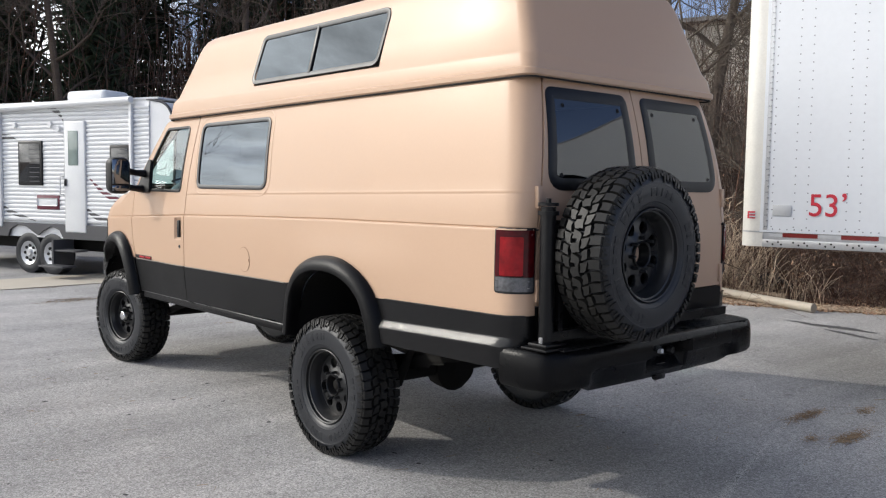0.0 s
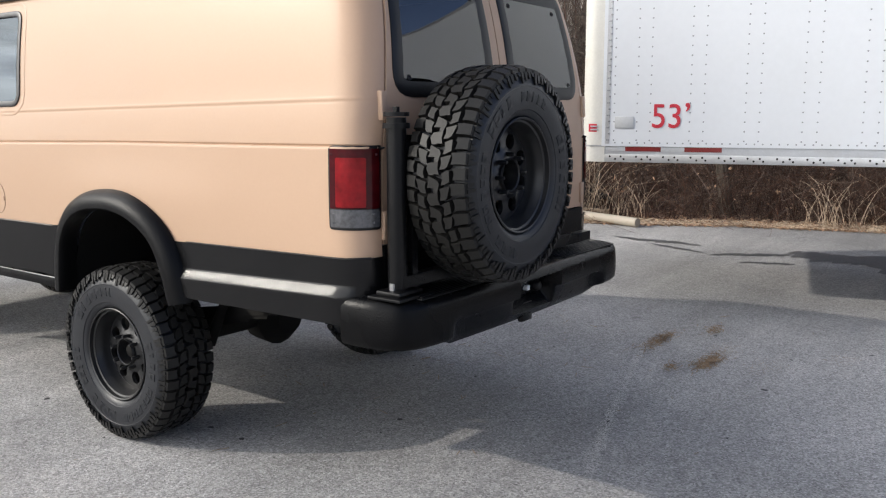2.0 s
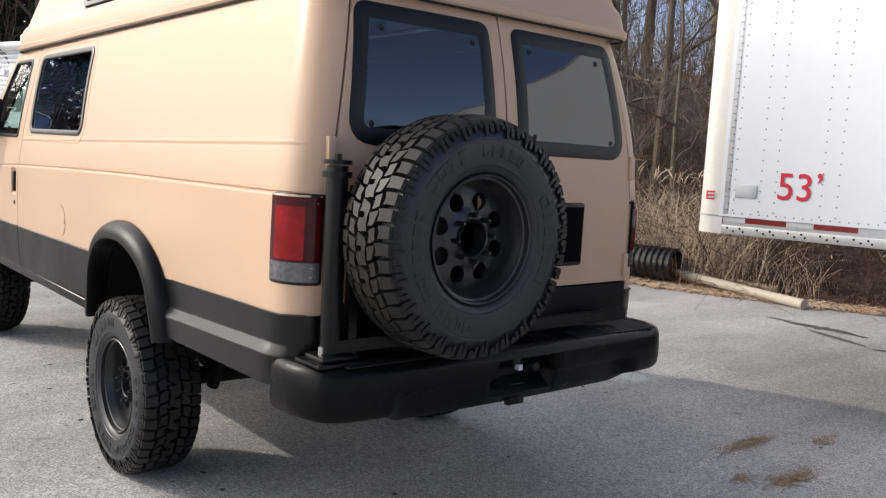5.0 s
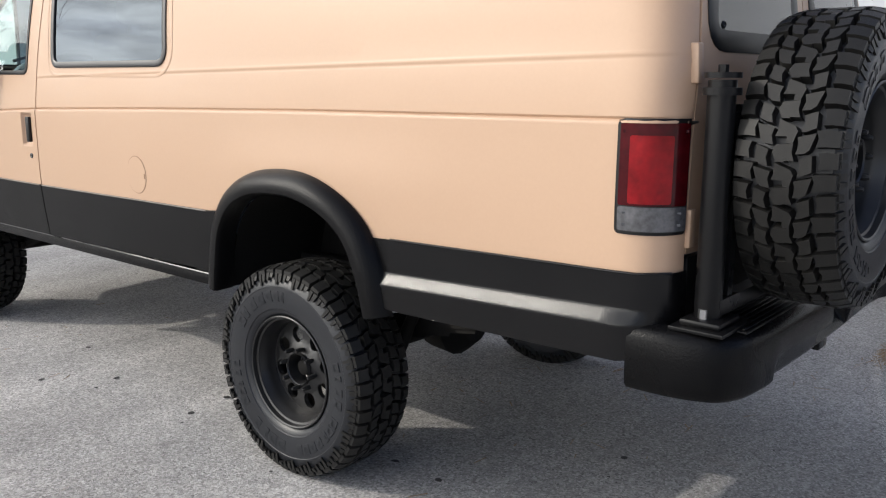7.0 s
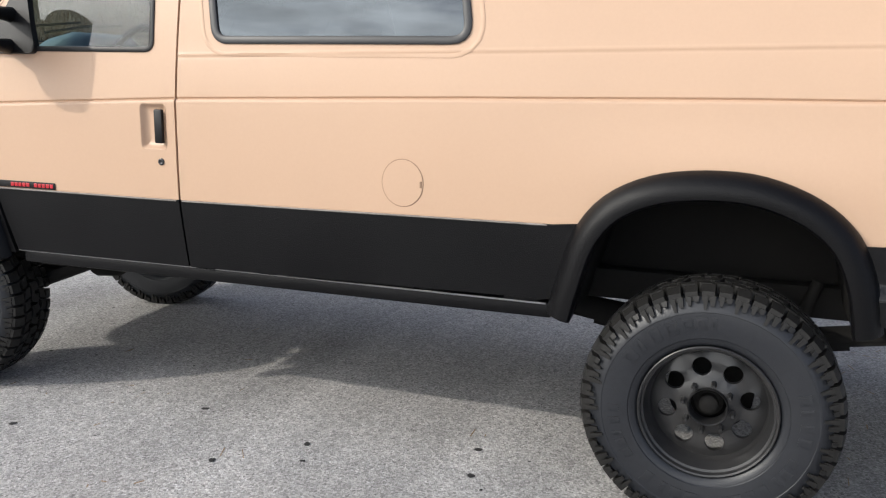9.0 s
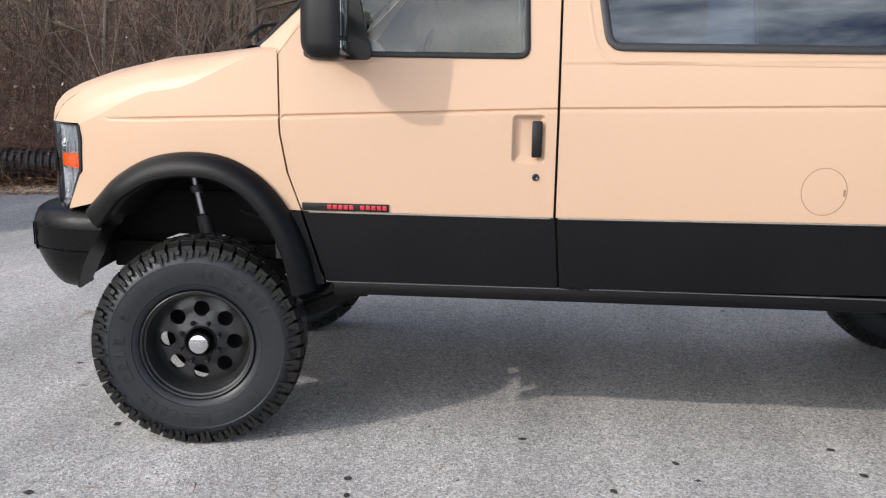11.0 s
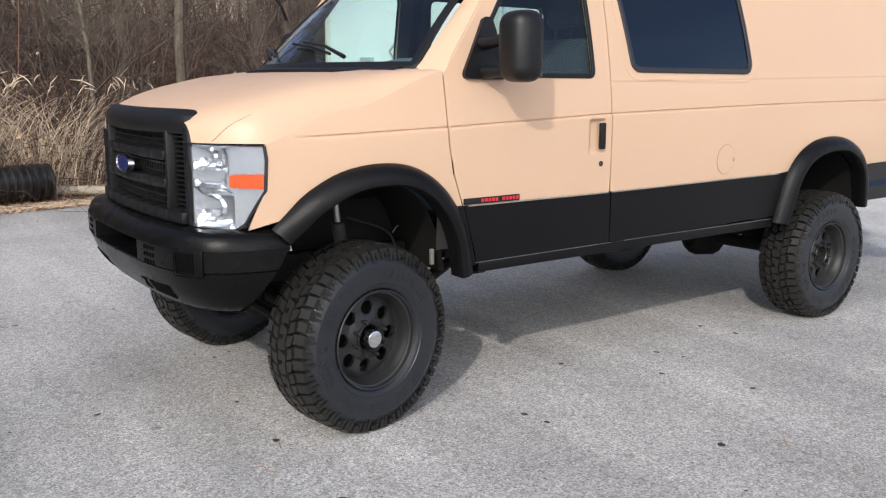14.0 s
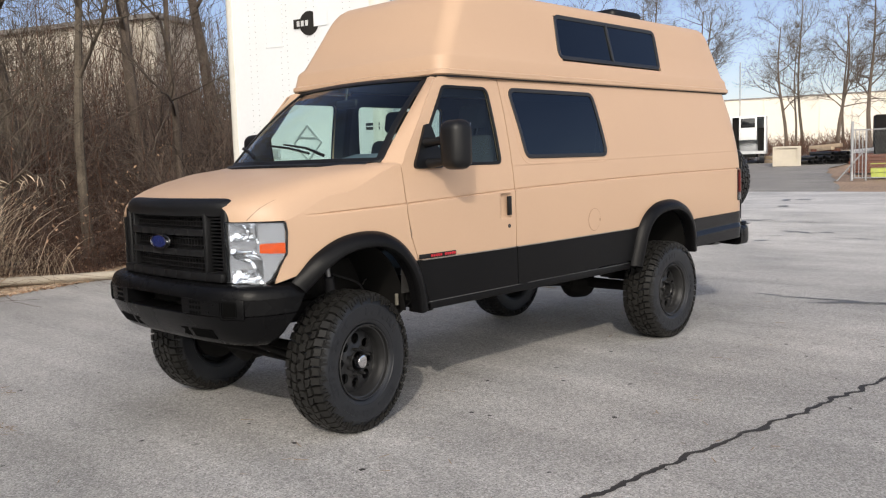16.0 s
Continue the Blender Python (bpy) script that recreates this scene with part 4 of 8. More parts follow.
cap = solid(part("high_roof", bm, TAN, van, "tan fibreglass high roof with sloping sides"), 0.02, inner=HEADLINER)


def cap_side(sgn):
    def f(u, z, off=0.0):
        t = (z - 2.296) / (2.775 - 2.296)
        return Vector((sgn * (0.822 - 0.122 * t + off), -u, z + off * 0.25))
    return f


for sgn in (-1, 1):
    F, fl = cap_side(sgn), flip_of(sgn)
    win = rounded([(-1.325, 2.395), (0.19, 2.395), (0.225, 2.735), (-1.275, 2.735)], 0.06)
    bm = bmesh.new()
    ring(bm, win, F, 0.010, 0.022, 0.008, flip=fl)
    frame_w = part("roof_window", bm, GASKET, cap, "dark sliding window in the roof side")
    bm = bmesh.new()
    sheet(bm, win, [], lambda u, z: F(u, z, -0.001), 0.15, flip=fl)
    part("pane", bm, TINT_GLASS, frame_w)
    bm = bmesh.new()
    box(bm, (-0.002, -0.014, -0.16), (0.010, 0.014, 0.16), 0.003)
    for v in bm.verts:
        v.co = F(-0.56 + v.co.y, 2.565 + v.co.z, v.co.x)
    part("divider", bm, GASKET, frame_w)
bm = bmesh.new()
box(bm, (-0.46, -0.56, 2.858), (0.06, 0.24, 2.884), 0.012)
box(bm, (-0.43, -0.52, 2.87), (0.03, -0.02, 2.975), 0.05, 5)
part("roof_vent", bm, BLACK, van, "black domed roof vent")

# dark tube painted in for the shadow gap below the cap
lp = roof_loop(0.837, 2.70, -1.473, 2.192, 0.11)
bm = bmesh.new()
tube(bm, lp + [lp[0]], 0.005, 6, caps=False)
part("roof_shadow_line", bm, SEAM, cap, "dark line painted as the shadow gap under the roof's edge")

# ---- rear doors ----
for sgn in (-1, 1):
    xa, xb = sgn * 0.004, sgn * 0.842

    def RF(u, z, off=0.0):
        return rear(sgn * u, z, off)
    win = rounded([(0.075, 1.665), (0.762, 1.665), (0.695, 2.165), (0.075, 2.165)], [0.06, 0.09, 0.05, 0.04])
    out = [(0.004, 1.085)] + [(half_width(-1.6, z) - R_ARC - 0.005, z) for z in np.linspace(1.085, 2.232, 15)] + [(0.004, 2.232)]
    bm = bmesh.new()
    sheet(bm, out, [win], RF, 0.06, [[(0.0, crease_z(-1.6) + d), (0.85, crease_z(-1.6) + d)] for d in (-0.008, 0.0, 0.008)], flip=sgn < 0)
    bmesh.ops.recalc_face_normals(bm, faces=bm.faces)
    d = solid(part("rear_door", bm, TAN, van, "tan rear door with a tinted window"), 0.02, inner=SEAT)
    bm = bmesh.new()
    sheet(bm, offset_loop(resample(win, 0.04), 0.012), [], lambda u, z: RF(u, z, 0.003), 0.1, flip=sgn < 0)
    bmesh.ops.recalc_face_normals(bm, faces=bm.faces)
    pane = part("pane", bm, REAR_GLASS, d)
    bm = bmesh.new()
    ring(bm, win, RF, 0.012, 0.05, 0.0045, flip=sgn < 0)
    bmesh.ops.recalc_face_normals(bm, faces=bm.faces)
    part("window_border", bm, BLACK, pane)
    for u, z in ((0.16, 2.085), (0.60, 2.085), (0.16, 1.73), (0.67, 1.73)):
        bm = bmesh.new()
        lathe(bm, [(0.0, 0.0), (0.004, 0.008), (0.0, 0.012)], 10)
        for v in bm.verts:
            v.co = RF(u + v.co.y, z + v.co.z, 0.004 + v.co.x)
        bmesh.ops.recalc_face_normals(bm, faces=bm.faces)
        part("window_bolt", bm, BLACK, pane)
    for z in (1.62, 1.16):
        bm = bmesh.new()
        box(bm, (-0.012, -0.016, -0.055), (0.014, 0.016, 0.055), 0.004)
        for v in bm.verts:
            v.co = RF(0.835 + v.co.y, z + v.co.z, v.co.x)
        part("hinge", bm, TAN, d)
    bm = bmesh.new()
    sheet(bm, [(0.004, 0.80)] + [(half_width(-1.6, z) - R_ARC - 0.002, z) for z in (0.80, 0.9, 1.0, 1.078)] + [(0.004, 1.078)], [], lambda u, z: RF(u, z, 0.008), 0.08, flip=sgn < 0)
    bmesh.ops.recalc_face_normals(bm, faces=bm.faces)
    solid(part("rear_lower_panel", bm, LINER, van), 0.02)
bm = bmesh.new()
box(bm, (-0.09, -0.012, -0.14), (0.09, 0.012, 0.14), 0.012)
for v in bm.verts:
    v.co = rear(0.40 + v.co.x, 1.315 + v.co.z, 0.008 + v.co.y)
plate_box = part("plate_holder", bm, BLACK, van, "black plate holder with no plate")
# proud near-black plate painting the shade of the holder's recess
bm = bmesh.new()
box(bm, (-0.075, -0.001, -0.122), (0.075, 0.002, 0.122), 0.001)
for v in bm.verts:
    v.co = rear(0.40 + v.co.x, 1.315 + v.co.z, 0.021 + v.co.y)
part("recess_shade", bm, HOLE_SHADE, plate_box)

# ---- rear bumper, carrier and spare wheel ----


def loft_bumper(path, shape, names):
    """Sweeps an upright section (out, z) along a plan path from the left end to the right end."""
    rows = []
    for i, p in enumerate(path):
        t = (path[min(i + 1, len(path) - 1)] - path[max(i - 1, 0)]).normalized()
        nrm = Vector((-t.y, t.x)) * names
        rows.append([Vector((p.x + nrm.x * o, p.y + nrm.y * o, z)) for o, z in shape(p.x)])
    bm = bmesh.new()
    vs = grid(bm, rows, close=True)
    bm.faces.new(vs[0])
    bm.faces.new(vs[-1][::-1])
    bmesh.ops.recalc_face_normals(bm, faces=bm.faces)
    return bm


def rb_shape(x):
    """Full depth at the ends, tucked in below along the middle, with a recess for the hitch."""
    k, h, zt = smooth01((0.70 - abs(x)) / 0.10), smooth01((0.185 - abs(x)) / 0.03), 0.890
    ends = [(-0.22, zt), (-0.055, zt + 0.002), (-0.026, zt - 0.003), (-0.008, zt - 0.015), (0.0, zt - 0.038), (0.004, 0.80), (0.004, 0.775), (0.004, 0.750), (0.001, 0.716), (-0.012, 0.700), (-0.045, 0.694), (-0.22, 0.702)]
    mid = [(-0.22, zt), (-0.055, zt + 0.002), (-0.026, zt - 0.003), (-0.008, zt - 0.015), (0.0, zt - 0.038), (0.002, 0.80), (-0.002, 0.782), (-0.030, 0.772), (-0.040, 0.755), (-0.052, 0.695), (-0.085, 0.655), (-0.22, 0.665)]
    deep = {5: -0.10, 6: -0.11, 7: -0.11, 8: -0.11}
    return [((a + (c - a) * k) * (1 - h) + h * deep.get(n, c), b + (d - b) * k) for n, ((a, b), (c, d)) in enumerate(zip(ends, mid))]


rb_half = [(0.10, -1.79), (0.15, -1.79), (0.19, -1.789), (0.3, -1.787), (0.60, -1.778), (0.72, -1.772), (0.85, -1.757), (0.932, -1.715), (0.970, -1.64), (0.984, -1.56), (0.984, -1.45)]
rb_path = smooth_line([(-x, y) for x, y in rb_half[::-1]] + [(0.0, -1.79)] + rb_half, 4)
bumper = part("rear_bumper", loft_bumper(rb_path, rb_shape, -1), BUMPER_COAT, van, "black bedliner-coated step bumper with a hitch recess")
for sgn in (-1, 1):
    x0, x1 = sorted((sgn * 0.30, sgn * 0.855))
    pad = part("step_pad", boxed((x0, -1.748, 0.886), (x1, -1.54, 0.8945), 0.003), LINER, bumper, "ribbed black step pad")
    for k in range(10):
        yy = -1.738 + k * 0.0195
        part("rib", boxed((x0 + 0.012, yy, 0.893), (x1 - 0.012, yy + 0.009, 0.899), 0.002, 1), LINER, pad)
bm = bmesh.new()
box(bm, (-0.034, -1.705, 0.645), (0.034, -1.45, 0.713), 0.006)
box(bm, (-0.046, -1.715, 0.633), (0.046, -1.685, 0.725), 0.008)
box(bm, (-0.145, -1.675, 0.728), (0.145, -1.655, 0.80), 0.008)
part("hitch_receiver", bm, POWDER, bumper, "black receiver hitch")
part("pin_cap", boxed((0.012, -1.705, 0.772), (0.036, -1.674, 0.796), 0.003), WHITE_PLASTIC, bumper, "small white cap by the hitch")
bm = bmesh.new()
lathe(bm, [(-0.03, 0.0), (-0.026, 0.018), (-0.012, 0.026), (0.004, 0.026), (0.016, 0.016), (0.03, 0.012)], 14)
for v in bm.verts:
    v.co = Vector((0.092 + v.co.y, -1.70 + v.co.x, 0.785 + v.co.z))
bmesh.ops.recalc_face_normals(bm, faces=bm.faces)
part("hitch_knob", bm, BLACK, bumper)
# post on the left end, arm and spare carrier
bm = bmesh.new()
tube(bm, [(-0.86, -1.635, 0.865), (-0.86, -1.635, 1.575)], 0.038, 16)
tube(bm, [(-0.86, -1.635, 1.535), (-0.86, -1.635, 1.555)], 0.052, 16)
tube(bm, [(-0.86, -1.635, 1.58), (-0.86, -1.635, 1.595)], 0.05, 16)
tube(bm, [(-0.79, -1.65, 0.90), (-0.79, -1.65, 1.51)], 0.024, 4)
carrier = part("carrier_post", bm, POWDER, van, "black swing-out spare wheel carrier")
bm = bmesh.new()
tube(bm, [(-0.86, -1.635, 1.595), (-0.86, -1.635, 1.615)], 0.014, 6)
part("bolt", bm, POWDER, carrier)
bm = tubed([(-0.89, -1.635, 0.92), (-0.89, -1.635, 0.948)], 0.016, 6)
part("bolt", bm, STEEL, carrier)
bm = bmesh.new()
box(bm, (-0.955, -1.72, 0.890), (-0.74, -1.56, 0.902), 0.003)
box(bm, (-0.93, -1.70, 0.902), (-0.78, -1.58, 0.922), 0.008)
part("base_plate", bm, POWDER, carrier)
bm = bmesh.new()
tube(bm, [(-0.87, -1.65, 1.47), (-0.62, -1.66, 1.47), (-0.25, -1.66, 1.32)], 0.028, 4)
tube(bm, [(-0.87, -1.65, 0.95), (0.72, -1.65, 0.95)], 0.032, 4)
box(bm, (-0.60, -1.72, 1.16), (-0.28, -1.62, 1.53), 0.01)
part("swing_arm", bm, POWDER, carrier)

# ---- wheels ----


def swell(bm):
    """Fills the tyre out from the bead towards the tread."""
    for v in bm.verts:
        r = math.hypot(v.co.y, v.co.z)
        if r > 0.27:
            k = (0.27 + (r - 0.27) * 1.05) / r
            v.co.y, v.co.z = v.co.y * k, v.co.z * k
    return bm


def tyre_mesh():
    bm = bmesh.new()
    prof = [(-0.110, 0.236), (-0.128, 0.243), (-0.138, 0.254), (-0.145, 0.268), (-0.1455, 0.271), (-0.1495, 0.274), (-0.1515, 0.290), (-0.157, 0.33), (-0.1548, 0.360), (-0.1562, 0.362), (-0.1556, 0.367), (-0.153, 0.372), (-0.143, 0.398), (-0.128, 0.410), (-0.10, 0.413), (0.0, 0.414)]
    prof = prof + [(-a, r) for a, r in prof[-2::-1]]
    lathe(bm, prof, 72)
    bmesh.ops.recalc_face_normals(bm, faces=bm.faces)
    return swell(bm)


def tread_mesh():
    """Interlocking blocks in five rows, with toothed lugs that run down the shoulders."""
    bm = bmesh.new()
    n = 48
    step = 2 * math.pi / n

    def block(corners, taper=0.91):
        cx = sum(c[0] for c in corners) / len(corners)
        ct = sum(c[1] for c in corners) / len(corners)
        lo = [bm.verts.new((a, base(a) * math.cos(t), base(a) * math.sin(t))) for a, t in corners]
        hi = [bm.verts.new((a, crown(a) * math.cos(t), crown(a) * math.sin(t))) for a, t in ((cx + (a - cx) * taper, ct + (t - ct) * taper) for a, t in corners)]
        bm.faces.new(hi)
        for i in range(len(lo)):
            j = (i + 1) % len(lo)
            bm.faces.new((lo[i], lo[j], hi[j], hi[i]))

    def tooth(corners):
        lo = [bm.verts.new((a - s * 0.012, r * math.cos(t), r * math.sin(t))) for a, r, t in corners]
        hi = [bm.verts.new((a + s * 0.004, r * math.cos(t), r * math.sin(t))) for a, r, t in corners]
        bm.faces.new(hi)
        for i in range(4):
            bm.faces.new((lo[i], lo[(i + 1) % 4], hi[(i + 1) % 4], hi[i]))

    def base(a):
        return 0.408 - 0.6 * max(0, abs(a) - 0.10) ** 1.5

    def crown(a):
        return 0.4455 - 2.6 * max(0.0, abs(a) - 0.07) ** 2
    for k in range(n):
        t, odd = k * step, k % 2
        w = 0.006 if odd else -0.004
        # centre rib: hooked blocks, every second cut slanted the other way
        a0, a1 = (0.10, -0.06) if odd else (-0.12, 0.12)
        block([(-0.028 - w, t + a0 * step), (-0.004, t + a0 * step), (-0.004, t + a1 * step + 0.10 * step), (0.028 - w, t + (a1 + 0.1) * step), (0.030 + w, t + 0.5 * step), (0.026, t + (a1 + 0.96) * step), (-0.026, t + (a0 + 0.88) * step), (-0.031 + w, t + 0.5 * step)])
        for s in (-1, 1):
            o = t + (0.5 * step if s > 0 else 0.1 * step)
            q = 0.008 if odd else -0.004
            # middle rows: kinked blocks that lean back towards the shoulder
            o2 = o + 0.3 * step
            block([(s * (0.037 - w), o2), (s * 0.058, o2 + 0.05 * step), (s * (0.080 - q), o2 + 0.24 * step), (s * (0.083 + q * 0.5), o2 + 1.06 * step), (s * 0.064, o2 + 0.98 * step), (s * (0.038 - w), o2 + 0.84 * step), (s * (0.044 - w), o2 + 0.45 * step)])
            # shoulder lugs with a stepped inner edge
            o3 = o2 + 0.36 * step
            block([(s * (0.092 - q), o3), (s * 0.118, o3 + 0.05 * step), (s * 0.149, o3 + 0.05 * step), (s * 0.149, o3 + 0.86 * step), (s * 0.116, o3 + 0.87 * step), (s * (0.089 - q), o3 + 0.82 * step), (s * (0.097 - q), o3 + 0.42 * step)])
            # short and long teeth on the sidewall
            d = 0.372 if odd else 0.388
            for b0, b1, dd in ((0.12, 0.44, d), (0.54, 0.92, d + 0.012)):
                tooth([(s * 0.1475, 0.416, o3 + b0 * step), (s * 0.1475, 0.416, o3 + b1 * step), (s * 0.156, dd, o3 + (b1 - 0.06) * step), (s * 0.156, dd, o3 + (b0 + 0.06) * step)])
    bmesh.ops.recalc_face_normals(bm, faces=bm.faces)
    return swell(bm)


def letter_bar(t0, t1, r0, r1):
    """One raised hollow bar of the lettering that runs round the sidewall."""
    bm = bmesh.new()
    q = [(r0, t0), (r0, t1), (r1, t1), (r1, t0)]
    dr, dt = (r1 - r0) * 0.28, min((t1 - t0) * 0.3, 0.02)
    xo = lambda r: float(np.interp(r, (0.288, 0.33, 0.372), (-0.150, -0.157, -0.153)))
    hole = [(r0 + dr, t0 + dt), (r0 + dr, t1 - dt), (r1 - dr, t1 - dt), (r1 - dr, t0 + dt)]
    lo = [bm.verts.new((xo(r) + 0.006, r * math.cos(t), r * math.sin(t))) for r, t in q]
    hi = [bm.verts.new((xo(r) - 0.0034, r * math.cos(t), r * math.sin(t))) for r, t in q]
    inn = [bm.verts.new((xo(r) - 0.0034, r * math.cos(t), r * math.sin(t))) for r, t in hole]
    for i in range(4):
        j = (i + 1) % 4
        bm.faces.new((lo[i], lo[j], hi[j], hi[i]))
        bm.faces.new((hi[i], hi[j], inn[j], inn[i]))
    bmesh.ops.recalc_face_normals(bm, faces=bm.faces)
    return bm


# groups of bars: first angle, count, width, inner and outer radius
LETTERS = ((20, 4, 9.5, 0.302, 0.352), (62, 3, 7.5, 0.305, 0.350), (150, 4, 8.0, 0.305, 0.348), (192, 7, 7.5, 0.305, 0.345), (262, 4, 9.0, 0.302, 0.350), (312, 5, 7.0, 0.305, 0.345))


def rim_mesh():
    bm = bmesh.new()
    lathe(bm, [(-0.112, 0.224), (-0.124, 0.236), (-0.136, 0.2375), (-0.139, 0.234), (-0.136, 0.2285), (-0.116, 0.226), (-0.112, 0.218), (-0.095, 0.213), (-0.080, 0.206), (-0.060, 0.203), (-0.034, 0.200), (-0.026, 0.196)], 64)
    lathe(bm, [(0.115, 0.226), (0.07, 0.205), (0.0, 0.198), (-0.01, 0.198)], 64)
    holes = [[(0.1415 * math.cos(b) + 0.0335 * math.cos(a), 0.1415 * math.sin(b) + 0.0335 * math.sin(a)) for a in np.linspace(0, 2 * math.pi, 20, endpoint=False)] for b in (2 * math.pi * (k + 0.5) / 8 for k in range(8))]
    disc = [(0.199 * math.cos(a), 0.199 * math.sin(a)) for a in np.linspace(0, 2 * math.pi, 64, endpoint=False)]
    hub = [(0.064 * math.cos(a), 0.064 * math.sin(a)) for a in np.linspace(0, 2 * math.pi, 32, endpoint=False)]

    def dish(u, v):
        r = math.hypot(u, v)
        return Vector((-0.044 - 0.020 * smooth01((0.118 - r) / 0.03) + 0.014 * smooth01((r - 0.182) / 0.016), u, v))
    sheet(bm, disc, holes + [hub], dish, 0.03, flip=True, edge=0.02)
    for h in holes:
        a = [dish(*p) for p in h]
        grid(bm, [a, [p + Vector((0.022, 0, 0)) for p in a]], close=True)
    a = [dish(*p) for p in hub]
    grid(bm, [[p + Vector((-0.012, 0, 0)) for p in a], [p + Vector((0.06, 0, 0)) for p in a]], close=True)
    grid(bm, [[p * 1.12 + Vector((-0.0, 0, 0)) for p in a], [p * 1.06 + Vector((-0.014, 0, 0)) for p in a], [p + Vector((-0.012, 0, 0)) for p in a]], close=True)
    for k in range(8):
        b = 2 * math.pi * k / 8
        tube(bm, [(-0.06, 0.0875 * math.cos(b), 0.0875 * math.sin(b)), (-0.090, 0.0875 * math.cos(b), 0.0875 * math.sin(b)), (-0.102, 0.0875 * math.cos(b), 0.0875 * math.sin(b))], [0.0105, 0.0105, 0.006], 6)
    for v in bm.verts:
        if math.hypot(v.co.y, v.co.z) > 0.105:
            v.co.y, v.co.z = v.co.y * 1.015, v.co.z * 1.015
    bmesh.ops.recalc_face_normals(bm, faces=bm.faces)
    return bm


def wheel(at, rz=0.0, spin=0.0, cap_kind="", name="wheel", label="off-road tyre on a matt black steel wheel"):
    w = new(name)
    w.parent = van
    w.empty_display_size = 0.1
    w.matrix_basis = pose(*at, 0, 0, rz) @ Matrix.Rotation(radians(spin), 4, "X") @ Matrix.Diagonal((TYRE, 0.955, 0.955, 1.0))
    tagged(w, label)
    for nm, key, mt in (("tyre", "tyre", RUBBER), ("tread", "tread", TREAD), ("rim", "rim", RIM)):
        if key not in WHEEL_MESH:
            first = link(nm, {"tyre": tyre_mesh, "tread": tread_mesh, "rim": rim_mesh}[key](), mt, w, angle=32)
            WHEEL_MESH[key] = first.data
        else:
            ob = new(nm, WHEEL_MESH[key])
            ob.parent = w
    for a0, count, wd, r0, r1 in LETTERS:
        for k in range(count):
            key = (a0, k)
            if key not in WHEEL_MESH:
                t0 = radians(a0 + k * wd * 1.12)
                WHEEL_MESH[key] = link("sidewall_bar", letter_bar(t0, t0 + radians(wd * (0.80, 0.66, 0.86, 0.42, 0.74)[(k * 3 + a0) % 5]), r0, r1), RUBBER, w).data
            else:
                ob = new("sidewall_bar", WHEEL_MESH[key])
                ob.parent = w
    bm = bmesh.new()
    if cap_kind == "chrome":
        lathe(bm, [(-0.120, 0.0), (-0.120, 0.030), (-0.116, 0.040), (-0.108, 0.044), (-0.05, 0.045)], 28)
        bmesh.ops.recalc_face_normals(bm, faces=bm.faces)
        part("hub_cap", bm, CHROME, w, "bright chrome hub cap")
    elif cap_kind == "hub":
        lathe(bm, [(-0.055, 0.0), (-0.055, 0.022), (-0.047, 0.034), (-0.02, 0.036), (-0.01, 0.052), (0.05, 0.056)], 24)
        bmesh.ops.recalc_face_normals(bm, faces=bm.faces)
        part("axle_hub", bm, UNDER, w)
    return w


TYRE, WHEEL_MESH = 0.90, {}        # the tyre's width over that of the pattern
wheel((-0.908, 0.0, HUB_Z), 0, 10, "hub")
wheel((0.908, 0.0, HUB_Z), 180, 40, "hub")
wheel((-0.815, AXLE_F, HUB_Z), 9, 70, "chrome")
wheel((0.815, AXLE_F, HUB_Z), 189, 20, "hub")
wheel((-0.44, -1.812, 1.345), 90, 130, "", "spare_wheel", "upright spare off-road tyre on the rear carrier")

# ---- front end ----
bm = bmesh.new()
rows = []
for s in np.sin(np.linspace(-math.pi / 2, math.pi / 2, 41)):
    c = abs(s) ** 16
    x = 0.60 * s
    y0 = 4.235 - 0.045 * s * s - 0.035 * c
    d = 0.030 * c
    rows.append([Vector((x, y0 - 0.055, 1.435 - d)), Vector((x, y0 - 0.035, 1.462 - d)), Vector((x, y0, 1.460 - d)), Vector((x, y0 + 0.030, 1.435 - d)), Vector((x * 0.99, y0 + 0.040, 1.40 - 0.6 * d)), Vector((x * 0.985, y0 + 0.030, 1.362)), Vector((x * 0.98, y0 + 0.0, 1.350)), Vector((x * 0.98, y0 - 0.07, 1.35))])
vs = grid(bm, rows, close=True)
bm.faces.new(vs[0])
bm.faces.new(vs[-1])
bmesh.ops.recalc_face_normals(bm, faces=bm.faces)


def bowed(bm):
    """Bows a piece of the grille forward in the middle and widens it to the headlights."""
    for v in bm.verts:
        x = v.co.x * 1.045
        v.co = Vector((x, v.co.y + 0.048 * max(0.0, 1 - (x / 0.64) ** 2), v.co.z - 0.014))
    return bm


grille = part("grille", bowed(bm), BLACK, van, "black grille with mesh slots and a plain blue oval")
for sgn in (-1, 1):
    bm = bmesh.new()
    box(bm, (0.525, 4.052, 0.985), (0.582, 4.232, 1.40), 0.02, 3)
    box(bm, (0.40, 4.132, 0.985), (0.425, 4.25, 1.375), 0.008)
    for v in bm.verts:
        v.co.x *= sgn
    if sgn < 0:
        bmesh.ops.reverse_faces(bm, faces=bm.faces)
    part("side_column", bowed(bm), BLACK, grille)
    bm = bmesh.new()
    for k in range(16):
        z = 1.035 + k * 0.0205
        box(bm, (sgn * 0.475 - 0.045, 4.182, z), (sgn * 0.475 + 0.045, 4.217, z + 0.008))
    part("side_vent_slats", bowed(bm), BLACK, grille)
bm = bmesh.new()
for k in range(8):
    box(bm, (-0.56 + 0.14 * k, 4.092, 0.985), (-0.42 + 0.14 * k, 4.262, 1.035), 0.004)
